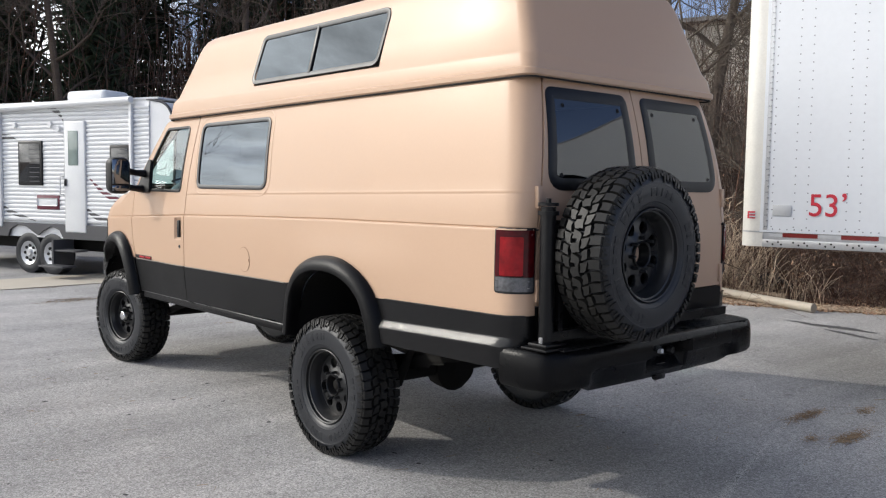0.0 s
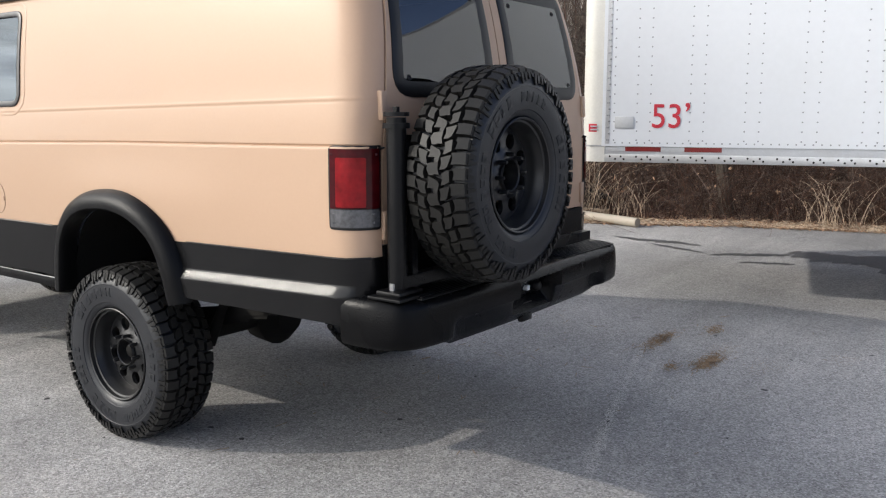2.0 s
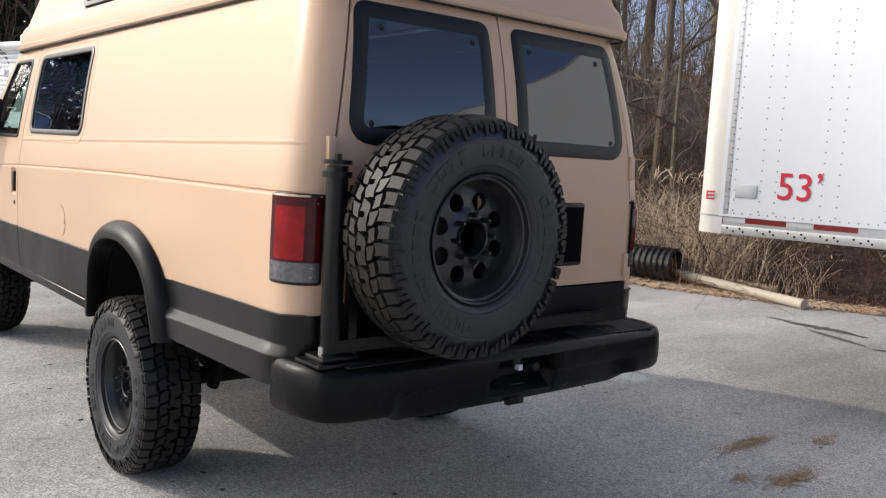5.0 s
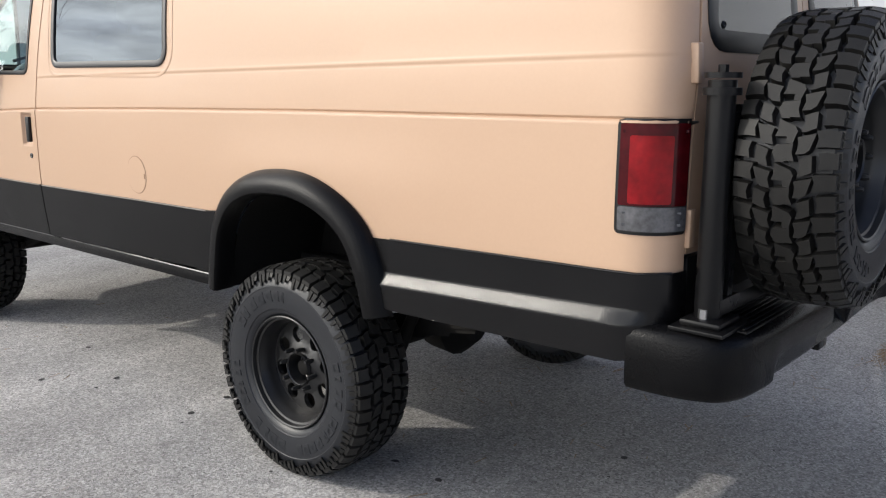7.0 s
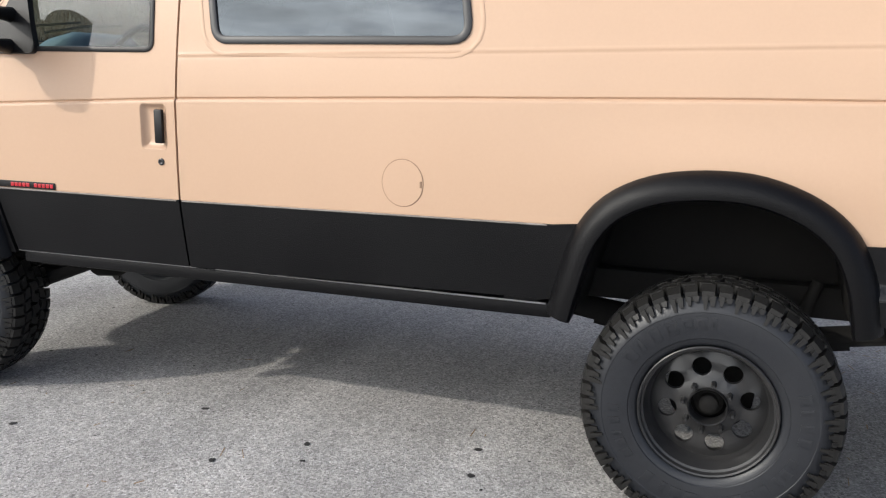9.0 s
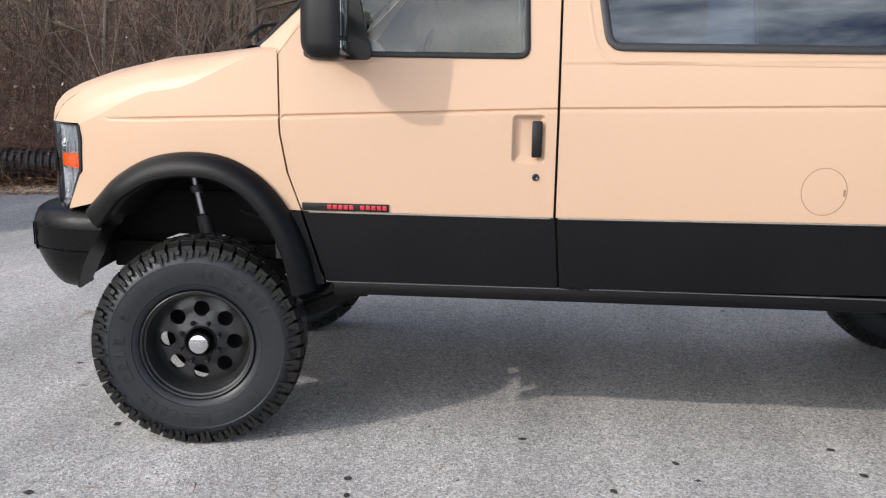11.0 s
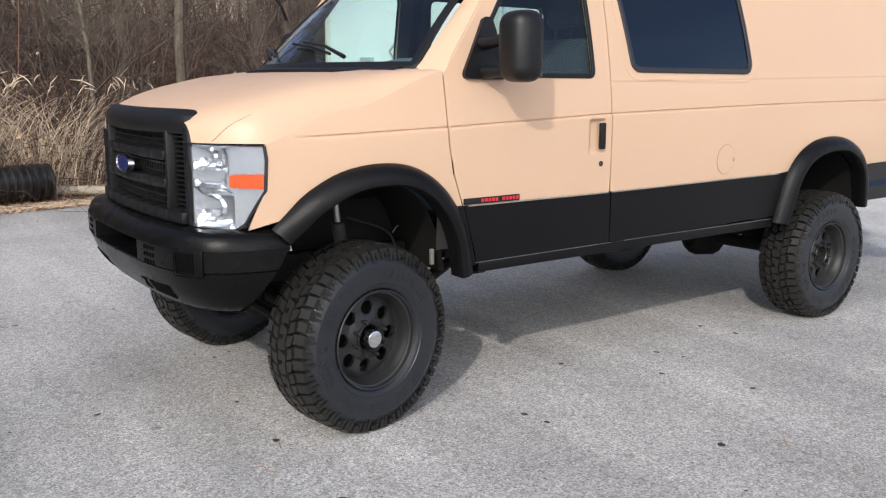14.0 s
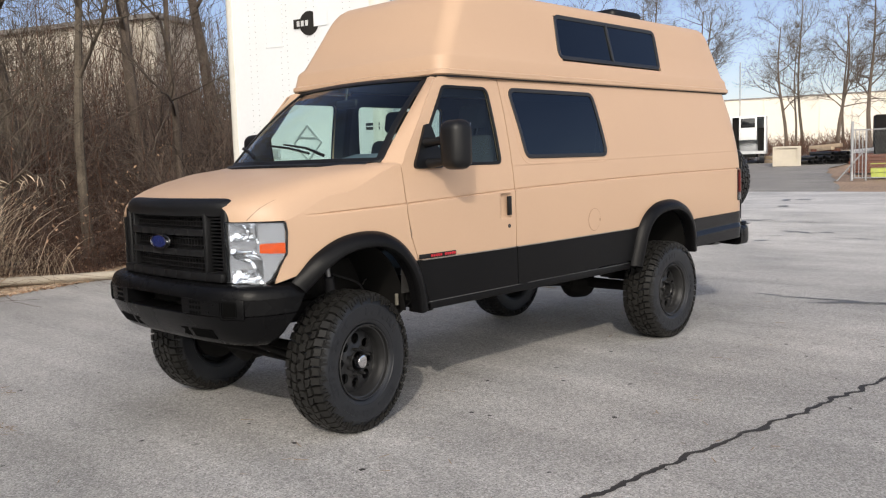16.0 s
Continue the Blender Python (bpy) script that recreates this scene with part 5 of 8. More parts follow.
part("lower_band", bowed(bm), BLACK, grille)
for z0, z1 in ((1.125, 1.165), (1.245, 1.285)):
    bm = bmesh.new()
    for k in range(6):
        box(bm, (-0.405 + 0.135 * k, 4.152, z0), (-0.27 + 0.135 * k, 4.257, z1), 0.004)
    part("cross_bar", bowed(bm), BLACK, grille)
for z0, z1 in ((1.037, 1.123), (1.167, 1.243), (1.287, 1.365)):
    bm = bmesh.new()
    k = int((z1 - z0) / 0.026)
    for i in range(k):
        z = z0 + (i + 0.5) * (z1 - z0) / k
        for j in range(6):
            box(bm, (-0.40 + j * 0.8 / 6, 4.194, z - 0.003), (-0.40 + (j + 1) * 0.8 / 6, 4.217, z + 0.003))
    for i in range(27):
        x = -0.39 + i * 0.03
        box(bm, (x - 0.003, 4.196, z0), (x + 0.003, 4.215, z1))
    part("mesh_insert", bowed(bm), BLACK, grille)
bm = boxed((-0.58, 3.992, 0.99), (0.58, 4.102, 1.40), 0.0)
part("radiator_support", bm, UNDER, van)
bm = bmesh.new()
lathe(bm, [(-0.012, 0.0), (-0.010, 0.80), (0.0, 0.90)], 36)
for v in bm.verts:
    v.co = Vector((v.co.y * 0.098, 4.277 - v.co.x, 1.205 + v.co.z * 0.042))
bmesh.ops.recalc_face_normals(bm, faces=bm.faces)
oval = part("oval_emblem", bowed(bm), BADGE_BLUE, grille, "plain blue oval with a bright rim")
bm = bmesh.new()
lathe(bm, [(-0.004, 0.90), (-0.013, 0.92), (-0.013, 1.0), (0.012, 1.04)], 36)
for v in bm.verts:
    v.co = Vector((v.co.y * 0.098, 4.277 - v.co.x, 1.205 + v.co.z * 0.042))
bmesh.ops.recalc_face_normals(bm, faces=bm.faces)
part("oval_rim", bowed(bm), CHROME, oval)

for sgn in (-1, 1):
    def HL(s, z, off=0.0):
        """The headlight's face; s from the grille outwards."""
        n_ = Vector((0.45 * s + 0.1, 1.0 - 0.5 * s, 0.08)).normalized()
        p = Vector((0.603 + 0.268 * s, 4.247 - 0.05 * s - 0.193 * s * s, z)) + n_ * off
        return Vector((p.x * sgn, p.y, p.z))
    fl = sgn > 0
    loop = [(0.0, 0.965), (0.70, 0.955), (0.80, 0.985), (0.985, 1.125), (1.0, 1.255), (0.985, 1.308), (0.0, 1.318)]
    def cell(s, z, s0, s1, z0, z1):
        u, v = (s - (s0 + s1) / 2) / ((s1 - s0) / 2), (z - (z0 + z1) / 2) / ((z1 - z0) / 2)
        return max(0.0, 1 - abs(u) ** 4) * max(0.0, 1 - abs(v) ** 4) if abs(u) < 1 and abs(v) < 1 else 0.0

    def depth(s, z):
        return -0.022 - 0.05 * cell(s, z, 0.05, 0.60, 1.205, 1.308) - 0.055 * cell(s, z, 0.05, 0.66, 0.98, 1.125) - 0.02 * cell(s, z, 0.05, 0.58, 1.135, 1.20) - 0.0012 * math.cos(s * 70) * (s > 0.68)
    bm = bmesh.new()
    sheet(bm, loop, [], lambda s, z: HL(s, z, depth(s, z)), 0.018)
    bmesh.ops.recalc_face_normals(bm, faces=bm.faces)
    lampb = solid(part("headlight", bm, REFLECTOR, van, "clear headlight with amber side marker"), 0.004, 0.0)
    bm = bmesh.new()
    lp = resample(loop, 0.08)
    grid(bm, [[HL(p[0], p[1], -0.09) for p in lp], [HL(p[0], p[1], 0.0) for p in lp]], close=True)
    grid(bm, [[HL(p[0], p[1], 0.0) for p in lp], [HL(0.47 + (p[0] - 0.47) * 0.955, 1.165 + (p[1] - 1.165) * 0.965, 0.004) for p in lp]], close=True)
    bmesh.ops.recalc_face_normals(bm, faces=bm.faces)
    part("bezel", bm, BLACK, lampb)
    for s0, z0, r in ((0.24, 1.258, 0.038), (0.28, 1.050, 0.052)):
        bm = bmesh.new()
        rows = []
        for rr, dep in ((1.2, -0.004), (1.0, 0.006), (0.8, 0.0), (0.4, -0.006), (0.01, -0.007)):
            rows.append([HL(s0 + r * rr * math.cos(a) / 0.28, z0 + r * rr * math.sin(a), -0.052 + dep) for a in np.linspace(0, 2 * math.pi, 24, endpoint=False)])
        grid(bm, rows, close=True)
        bmesh.ops.recalc_face_normals(bm, faces=bm.faces)
        part("lamp_bowl", bm, REFLECTOR, lampb)
    bm = bmesh.new()
    sheet(bm, rounded([(0.645, 1.138), (0.962, 1.132), (0.962, 1.192), (0.645, 1.188)], 0.01), [], lambda s, z: HL(s, z, -0.001), 0.03)
    bmesh.ops.recalc_face_normals(bm, faces=bm.faces)
    solid(part("amber_marker", bm, AMBER, lampb), 0.003, 0.0)
    bm = bmesh.new()
    sheet(bm, loop, [], lambda s, z: HL(s, z, 0.003), 0.06)
    bmesh.ops.recalc_face_normals(bm, faces=bm.faces)
    part("lens", bm, LENS_CLEAR, lampb)

fb_half = [(0.2, 4.384), (0.38, 4.375), (0.56, 4.352), (0.68, 4.318), (0.775, 4.262), (0.835, 4.185), (0.872, 4.08), (0.885, 3.98), (0.885, 3.86)]
fb_path = smooth_line([(-x, y) for x, y in fb_half[::-1]] + [(0.0, 4.386)] + fb_half, 4)


def slant(bm):
    """Cuts the bumper's rear ends away downwards, ahead of the wheels."""
    for v in bm.verts:
        v.co.y = max(v.co.y, min(4.10, 3.885 + 0.61 * (0.962 - v.co.z)))
    return bm


front_b = part("front_bumper", slant(loft_bumper(fb_path, lambda x: [(-0.18, 0.966), (-0.055, 0.964), (-0.022, 0.954), (-0.004, 0.938), (0.006, 0.915), (0.011, 0.895), (0.012, 0.886), (-0.18, 0.884)], 1)), BUMPER_COAT, van, "black steel front bumper with rounded ends")
bm = slant(loft_bumper(fb_path, lambda x: [(-0.16, 0.795), (0.002, 0.795), (0.008, 0.790), (0.006, 0.778), (-0.010, 0.735), (-0.030, 0.690), (-0.060, 0.645), (-0.082, 0.622), (-0.115, 0.610), (-0.20, 0.62)], 1))
part("lower_bar", bm, BUMPER_COAT, front_b)
for sgn in (-1, 1):
    pts = [p for p in fb_path if p.x * sgn > 0.33]
    bm = loft_bumper(pts, lambda x: [(-0.14, 0.885), (0.012, 0.885), (0.012, 0.80), (0.008, 0.796), (-0.14, 0.796)], 1)
    slant(bm)
    mid = part("bumper_face", bm, BUMPER_COAT, front_b)
    bm = bmesh.new()
    ang = Matrix.Translation((sgn * 0.725, 4.297, 0.835)) @ Matrix.Rotation(radians(-30 * sgn), 4, "Z")
    box(bm, (-0.075, 0.0, -0.058), (0.075, 0.012, 0.058), 0.01, 2, ang)
    part("fog_light_bezel", bm, BUMPER_COAT, front_b)
    # dark block painting the shade in the fog lamp's recess
    bm = bmesh.new()
    box(bm, (-0.030, 0.006, -0.046), (0.060, 0.014, 0.046), 0.012, 2, ang)
    part("fog_recess_shade", bm, HOLE_SHADE, front_b)
    # dark blocks painting the shade of the vent's perforations
    bm = bmesh.new()
    ang = Matrix.Translation((sgn * 0.46, 4.366, 0.840)) @ Matrix.Rotation(radians(-8 * sgn), 4, "Z")
    for i in range(4):
        for j in range(3):
            box(bm, (-0.05 + i * 0.027, 0.0, -0.042 + j * 0.03), (-0.033 + i * 0.027, 0.016, -0.024 + j * 0.03), 0.003, 1, ang)
    part("vent_hole_shade", bm, HOLE_SHADE, front_b)
# dark blocks on the lower bar paint the shade of its openings
for x0, x1 in ((-0.56, -0.36), (-0.33, 0.33), (0.36, 0.56)):
    bm = bmesh.new()
    yo = [float(np.interp(abs(x), (0.0, 0.2, 0.38, 0.56), (4.398, 4.396, 4.386, 4.366))) for x in (x0, x1)]
    for z0, z1, dd in ((0.648, 0.708, 0.0),):
        box(bm, (x0, -0.03, z0), (x1, 0.0, z1), 0.008)
    for v in bm.verts:
        f_ = (v.co.x - x0) / (x1 - x0)
        v.co.y += yo[0] + (yo[1] - yo[0]) * f_ - 0.018 - 0.62 * (0.722 - v.co.z)
    part("opening_shade", bm, HOLE_SHADE, front_b)
bm = boxed((-0.35, 4.175, 0.78), (0.35, 4.205, 0.90))
part("slot_backing", bm, UNDER, front_b)

PALE_BRACKET = mat("pale_bracket", (0.17, 0.16, 0.13), 0.6, var=0.3, scale=20)
part("frame_bracket", boxed((-0.852, 3.160, 0.715), (-0.836, 3.180, 0.79), 0.003), PALE_BRACKET, van, "pale bracket behind the front wheel")
part("brake_hose", tubed(smooth_line([(-0.55, 3.46, 0.93), (-0.55, 3.39, 0.905), (-0.55, 3.33, 0.885), (-0.55, 3.25, 0.85), (-0.555, 3.205, 0.80), (-0.56, 3.18, 0.70)], 5), 0.006, 6), GASKET, van)
# bright steel curl added to give a glint in the wheel well
part("glint_piece", tubed([(-0.55, 3.165, 0.862), (-0.55, 3.18, 0.855), (-0.55, 3.20, 0.83)], 0.004, 6), STEEL, van)

# ---- underneath ----


def under(name, bm, mt=UNDER, label=""):
    return part(name, bm, mt, van, label)


bm = bmesh.new()
box(bm, (-0.86, 0.50, 0.74), (0.86, 3.10, 0.80))
under("floor_pan", bm)
under("axle_pan", boxed((-0.40, -0.50, 0.742), (0.40, 0.50, 0.802)))
under("rear_pan", boxed((-0.86, -1.50, 0.74), (0.86, -0.50, 0.80)))
under("engine_bay", boxed((-0.45, 3.1, 0.80), (0.45, 4.1, 1.0)))
for sgn in (-1, 1):
    under("frame_rail", boxed((sgn * 0.50 - 0.04, -1.70, 0.66), (sgn * 0.50 + 0.04, 4.05, 0.78), 0.01))
    bm = bmesh.new()
    for k in range(4):
        ln = 0.72 - 0.13 * k
        tube(bm, [(sgn * 0.56, ln, 0.60 - 0.018 * k + 0.06 * (ln / 0.7) ** 2), (sgn * 0.56, 0.0, 0.545 - 0.014 * k), (sgn * 0.56, -ln, 0.60 - 0.018 * k + 0.06 * (ln / 0.7) ** 2)], 0.036, 4, flat=0.25)
    under("leaf_spring", bm)
    bm = tubed([(sgn * 0.60, 3.40, 0.50), (sgn * 0.665, 3.555, 0.80), (sgn * 0.678, 3.58, 0.93), (sgn * 0.678, 3.58, 0.935)], [0.032, 0.032, 0.032, 0.02], 12)
    shock = under("shock_absorber", bm, GASKET, "black shock absorber with a bright rod")
    part("rod", tubed([(sgn * 0.678, 3.58, 0.93), (sgn * 0.70, 3.62, 1.16)], 0.016, 10), STEEL, shock)
    part("boot_ring", tubed([(sgn * 0.688, 3.598, 1.03), (sgn * 0.691, 3.603, 1.06)], 0.03, 12), GASKET, shock)
    under("shock_absorber", tubed([(sgn * 0.62, -0.2, 0.42), (sgn * 0.55, -0.34, 0.80)], [0.03, 0.022], 10))
    under("steering_arm", tubed([(sgn * 0.70, 3.52, 0.43), (sgn * 0.62, 3.30, 0.45), (sgn * 0.50, 2.75, 0.66)], [0.05, 0.035, 0.03], 8))
    under("brake_drum", tubed([(sgn * 0.72, 0.0, HUB_Z), (sgn * 0.80, 0.0, HUB_Z)], 0.15, 24))
    under("brake_disc", tubed([(sgn * 0.68, AXLE_F, HUB_Z), (sgn * 0.75, AXLE_F, HUB_Z)], 0.185, 28))
    under("running_bracket", boxed((sgn * 0.80 - 0.05, 2.84, 0.635), (sgn * 0.80 + 0.05, 2.98, 0.675), 0.01))
bm = bmesh.new()
tube(bm, [(-0.76, 0, HUB_Z), (-0.2, 0, HUB_Z), (0.0, 0, HUB_Z), (0.2, 0, HUB_Z), (0.76, 0, HUB_Z)], [0.045, 0.05, 0.05, 0.05, 0.045], 12)
tube(bm, [(0.0, 0.17, HUB_Z), (0.0, 0.08, HUB_Z), (0.0, -0.06, HUB_Z), (0.0, -0.15, HUB_Z)], [0.07, 0.15, 0.165, 0.09], 16)
under("rear_axle", bm)
bm = bmesh.new()
tube(bm, [(-0.72, AXLE_F, HUB_Z), (0.72, AXLE_F, HUB_Z)], 0.045, 12)
tube(bm, [(0.28, AXLE_F - 0.16, HUB_Z), (0.28, AXLE_F - 0.06, HUB_Z), (0.28, AXLE_F + 0.06, HUB_Z), (0.28, AXLE_F + 0.14, HUB_Z)], [0.07, 0.14, 0.15, 0.08], 16)
under("front_axle", bm)
under("track_bar", tubed([(-0.62, 3.80, 0.46), (0.0, 3.84, 0.52), (0.45, 3.82, 0.66)], 0.022, 8))
under("tie_rod", tubed([(-0.68, 3.70, 0.40), (0.68, 3.70, 0.40)], 0.018, 8))
under("drive_shaft", tubed([(0.0, 0.18, 0.44), (0.0, 1.7, 0.62)], 0.04, 12))
under("transfer_case", boxed((-0.18, 1.6, 0.50), (0.24, 2.35, 0.80), 0.05))
under("oil_pan", boxed((-0.22, 2.9, 0.62), (0.22, 3.4, 0.9), 0.04))
bm = bmesh.new()
box(bm, (-0.70, -1.30, 0.71), (-0.10, -0.62, 0.86), 0.05, 3)
under("fuel_tank", bm)
under("exhaust_pipe", tubed([(0.45, 2.4, 0.66), (0.48, 0.9, 0.66), (0.62, 0.3, 0.80), (0.62, -0.4, 0.80), (0.62, -1.2, 0.68)], 0.04, 10))

# ---- inside ----
bm = bmesh.new()
box(bm, (-0.80, 2.85, 1.25), (0.80, 3.35, 1.60), 0.08, 3)
dash = part("dashboard", bm, DASH, van, "blue-grey plastic dashboard")
bm = bmesh.new()
box(bm, (-0.66, 2.86, 1.52), (-0.14, 3.18, 1.715), 0.09, 5)
for v in bm.verts:
    v.co.z -= 0.9 * (v.co.x + 0.40) ** 2 + 0.22 * max(0.0, v.co.y - 2.95)
part("instrument_hood", bm, DASH, dash)
for nm, xw, y0, y1 in (("cabin_floor", 0.86, 0.62, 3.0), ("middle_floor", 0.41, -0.60, 0.62), ("rear_floor", 0.86, -1.45, -0.60)):
    part(nm, boxed((-xw, y0, 0.88), (xw, y1, 0.93)), DASH, van)
bm = bmesh.new()
rows = []
for k in range(25):
    a = 2 * math.pi * k / 24
    rows.append(Vector((-0.42 + 0.185 * math.cos(a), 2.72 - 0.08 * math.sin(a), 1.55 + 0.17 * math.sin(a))))
tube(bm, rows, 0.014, 8, caps=False)
tube(bm, [(-0.42, 2.90, 1.47), (-0.42, 2.74, 1.54)], [0.03, 0.05], 10)
tube(bm, [(-0.60, 2.72, 1.55), (-0.24, 2.72, 1.55)], 0.016, 6)
part("steering_wheel", bm, BLACK, van)
for sgn in (-1, 1):
    bm = bmesh.new()
    box(bm, (sgn * 0.42 - 0.26, 2.02, 1.16), (sgn * 0.42 + 0.26, 2.55, 1.36), 0.06, 3)
    seat = part("seat", bm, SEAT, van, "grey cloth front seat")
    bm = bmesh.new()
    tilt = Matrix.Translation((sgn * 0.42, 2.06, 1.32)) @ Matrix.Rotation(radians(12), 4, "X")
    box(bm, (-0.25, -0.07, 0.0), (0.25, 0.07, 0.50), 0.065, 4, tilt)
    part("backrest", bm, SEAT, seat)
    bm = bmesh.new()
    box(bm, (-0.13, -0.05, 0.56), (0.13, 0.05, 0.74), 0.045, 4, tilt)
    for x in (-0.06, 0.06):
        tube(bm, [tilt @ Vector((x, 0, 0.48)), tilt @ Vector((x, 0, 0.58))], 0.008, 6)
    part("headrest", bm, SEAT, seat)
    bm = boxed((sgn * 0.42 - 0.2, 2.1, 0.93), (sgn * 0.42 + 0.2, 2.5, 1.16), 0.02)
    part("seat_base", bm, BLACK, seat)
bm = bmesh.new()
box(bm, (-0.12, 2.80, 2.02), (0.12, 2.83, 2.085), 0.02, 3)
tube(bm, [(0, 2.82, 2.07), (0, 2.80, 2.16)], 0.01, 6)
part("rear_view_mirror", bm, BLACK, van)

# ---- the semi-trailer behind the van; x across its nose, -y along its side ----
trailer = thing("semi_trailer", (3.143, -0.393, 0), 14, "long white riveted box trailer parked beside the bank", "trailer")
LEN, WID, TOPZ = 16.1, 2.6, 4.1
bm = bmesh.new()
grid(bm, [[(0, -0.17 - (LEN - 0.2) * k / 24, z) for k in range(25)] for z in (1.31, 2.2, 3.2, TOPZ - 0.08)], flip=True)
bmesh.ops.recalc_face_normals(bm, faces=bm.faces)
solid(part("side_wall", bm, WHITE_PANEL, trailer), 0.03, 0.0)
part("far_side_wall", boxed((WID - 0.03, -LEN, 1.31), (WID, -0.17, TOPZ - 0.08)), WHITE_PANEL, trailer)
part("nose_wall", boxed((0.16, -0.04, 1.31), (WID - 0.16, 0.0, TOPZ - 0.06)), WHITE_PANEL, trailer)
part("rear_wall", boxed((0.02, -LEN, 1.2), (WID - 0.02, -LEN + 0.05, TOPZ - 0.05)), WHITE_PANEL, trailer)
part("roof", boxed((0.0, -LEN, TOPZ - 0.07), (WID, 0.0, TOPZ), 0.03), ALU, trailer)
part("floor_deck", boxed((0.04, -LEN + 0.05, 1.2), (WID - 0.04, -0.06, 1.30)), UNDER, trailer)
for x0, sx in ((0.0, 1), (WID, -1)):
    bm = bmesh.new()
    arc = [(0.0, -0.20), (0.0, -0.15)] + [(0.13 - 0.13 * math.cos(a), -0.13 + 0.13 * math.sin(a)) for a in np.linspace(0, math.pi / 2, 9)] + [(0.17, 0.0)]
    grid(bm, [[(x0 + sx * (a - 0.006), b + 0.004, z) for a, b in arc] for z in (1.18, 1.32, 2.5, TOPZ - 0.02)])
    bmesh.ops.recalc_face_normals(bm, faces=bm.faces)
    capt = solid(part("corner_cap", bm, WHITE_CAP, trailer, "rounded cream corner post"), 0.012, 0.0)
    bm = bmesh.new()
    grid(bm, [[(x0 + sx * (a - 0.012), b + 0.008, z) for a, b in arc] for z in (1.305, 1.318)])
    bmesh.ops.recalc_face_normals(bm, faces=bm.faces)
    solid(part("cap_band", bm, ALU, capt), 0.004, 0.0)
    if sx > 0:
        bm = bmesh.new()
        grid(bm, [[(a - 0.0135, b + 0.003, z) for a, b in arc[2:6]] for z in (1.425, 1.49)])
        bmesh.ops.recalc_face_normals(bm, faces=bm.faces)
        solid(part("red_label", bm, RED_PAINT, capt), 0.001, 0.0)
        bm = bmesh.new()
        for z in (1.437, 1.463):
            box(bm, (-0.0165, -0.135, z), (-0.0135, -0.075, z + 0.013))
        part("label_bars", bm, TAPE_WHITE, capt)
bm = bmesh.new()
z = 1.33
rows = []
while z < TOPZ - 0.06:
    # the strip's edge is scalloped between its rivets
    for dz, w in ((0.0, 0.0), (0.012, 0.006), (0.037, 0.006), (0.049, 0.0)):
        rows.append([(-0.0172, -0.198, z + dz), (-0.0172, -0.228 - w, z + dz)])
    z += 0.05
grid(bm, rows)
bmesh.ops.recalc_face_normals(bm, faces=bm.faces)
solid(part("edge_strip", bm, ALU, trailer, "scalloped aluminium edge strip"), 0.002, 0.0)


def studs(name, places, r, out, parent, mt):
    """Small domed rivets at (point) with a normal, joined: past counting."""
    bm = bmesh.new()
    for p, nx, ny in places:
        p, nrm = Vector(p), Vector((nx, ny, 0))
        t = Vector((-ny, nx, 0))
        rim = [bm.verts.new(p + (t * math.cos(a) + Vector((0, 0, 1)) * math.sin(a)) * r) for a in (k * math.pi / 3 for k in range(6))]
        tip = bm.verts.new(p + nrm * out)
        for k in range(6):
            bm.faces.new((rim[k], rim[(k + 1) % 6], tip))
    return tagged(part(name, bm, mt, parent, smooth=False), kind="stuff")


spots = []
cols = [0.212, 0.225, 0.268]
k = 0
while 0.452 + k * 0.414 < 9:
    cols += [0.452 + k * 0.414, 0.557 + k * 0.414]
    k += 1
for c in cols:
    z = 1.36
    while z < TOPZ - 0.1:
        spots.append(((-0.0165 if c > 0.25 else -0.0185, -c - (0.02 if c < 0.22 and int(z * 100) % 2 else 0), z), -1, 0))
        z += 0.074 if c > 0.25 else 0.05
y = -0.28
while y > -9:
    spots.append(((-0.0165, y, 1.338), -1, 0))
    y -= 0.06
for c in (0.46, 0.57, 1.03, 1.15, 1.49, 1.60, 2.03, 2.14):
    z = 1.36
    while z < TOPZ - 0.1:
        spots.append(((c, 0.002, z), 0, 1))
        z += 0.074
for z in np.arange(3.20, 3.76, 0.06):
    spots += [((1.56, 0.004, float(z)), 0, 1), ((1.84, 0.004, float(z)), 0, 1)]
studs("rivets", spots, 0.0068, 0.003, trailer, RIVET)
rail = part("bottom_rail", boxed((-0.012, -LEN, 1.18), (0.05, -0.19, 1.245), 0.004), ALU, trailer, "aluminium bottom rail with bolt holes")
part("tape_rail", boxed((-0.006, -LEN, 1.245), (0.05, -0.19, 1.325)), ALU, trailer)
dots = []
for k in range(60):
    y = -0.24 - k * 0.215
    for dy, z in ((0, 1.226), (0.045, 1.205), (0.09, 1.226), (0.115, 1.205)):
        dots.append(((-0.0125, y - dy, z), -1, 0))
studs("bolt_holes", dots, 0.009, 0.001, rail, SEAM)
for y0, y1, mt in ((-0.20, -0.364, TAPE_WHITE), (-0.364, -0.65, TAPE_RED), (-0.65, -0.835, TAPE_WHITE), (-0.835, -1.12, TAPE_RED), (-2.31, -2.53, TAPE_WHITE), (-2.53, -2.85, TAPE_RED), (-3.9, -4.1, TAPE_WHITE), (-4.1, -4.42, TAPE_RED)):
    part("reflective_tape", boxed((-0.0085, y1, 1.270), (-0.006, y0, 1.306)), mt, trailer)
part("nose_rail", boxed((0.16, -0.05, 1.18), (WID - 0.16, 0.008, 1.325), 0.006), ALU, trailer)
bm = text_mesh("53", 0.198, 0.0015)
for v in bm.verts:
    v.co = Vector((-0.0185 - v.co.z, -0.562 - 0.93 * v.co.x, 1.462 + v.co.y))
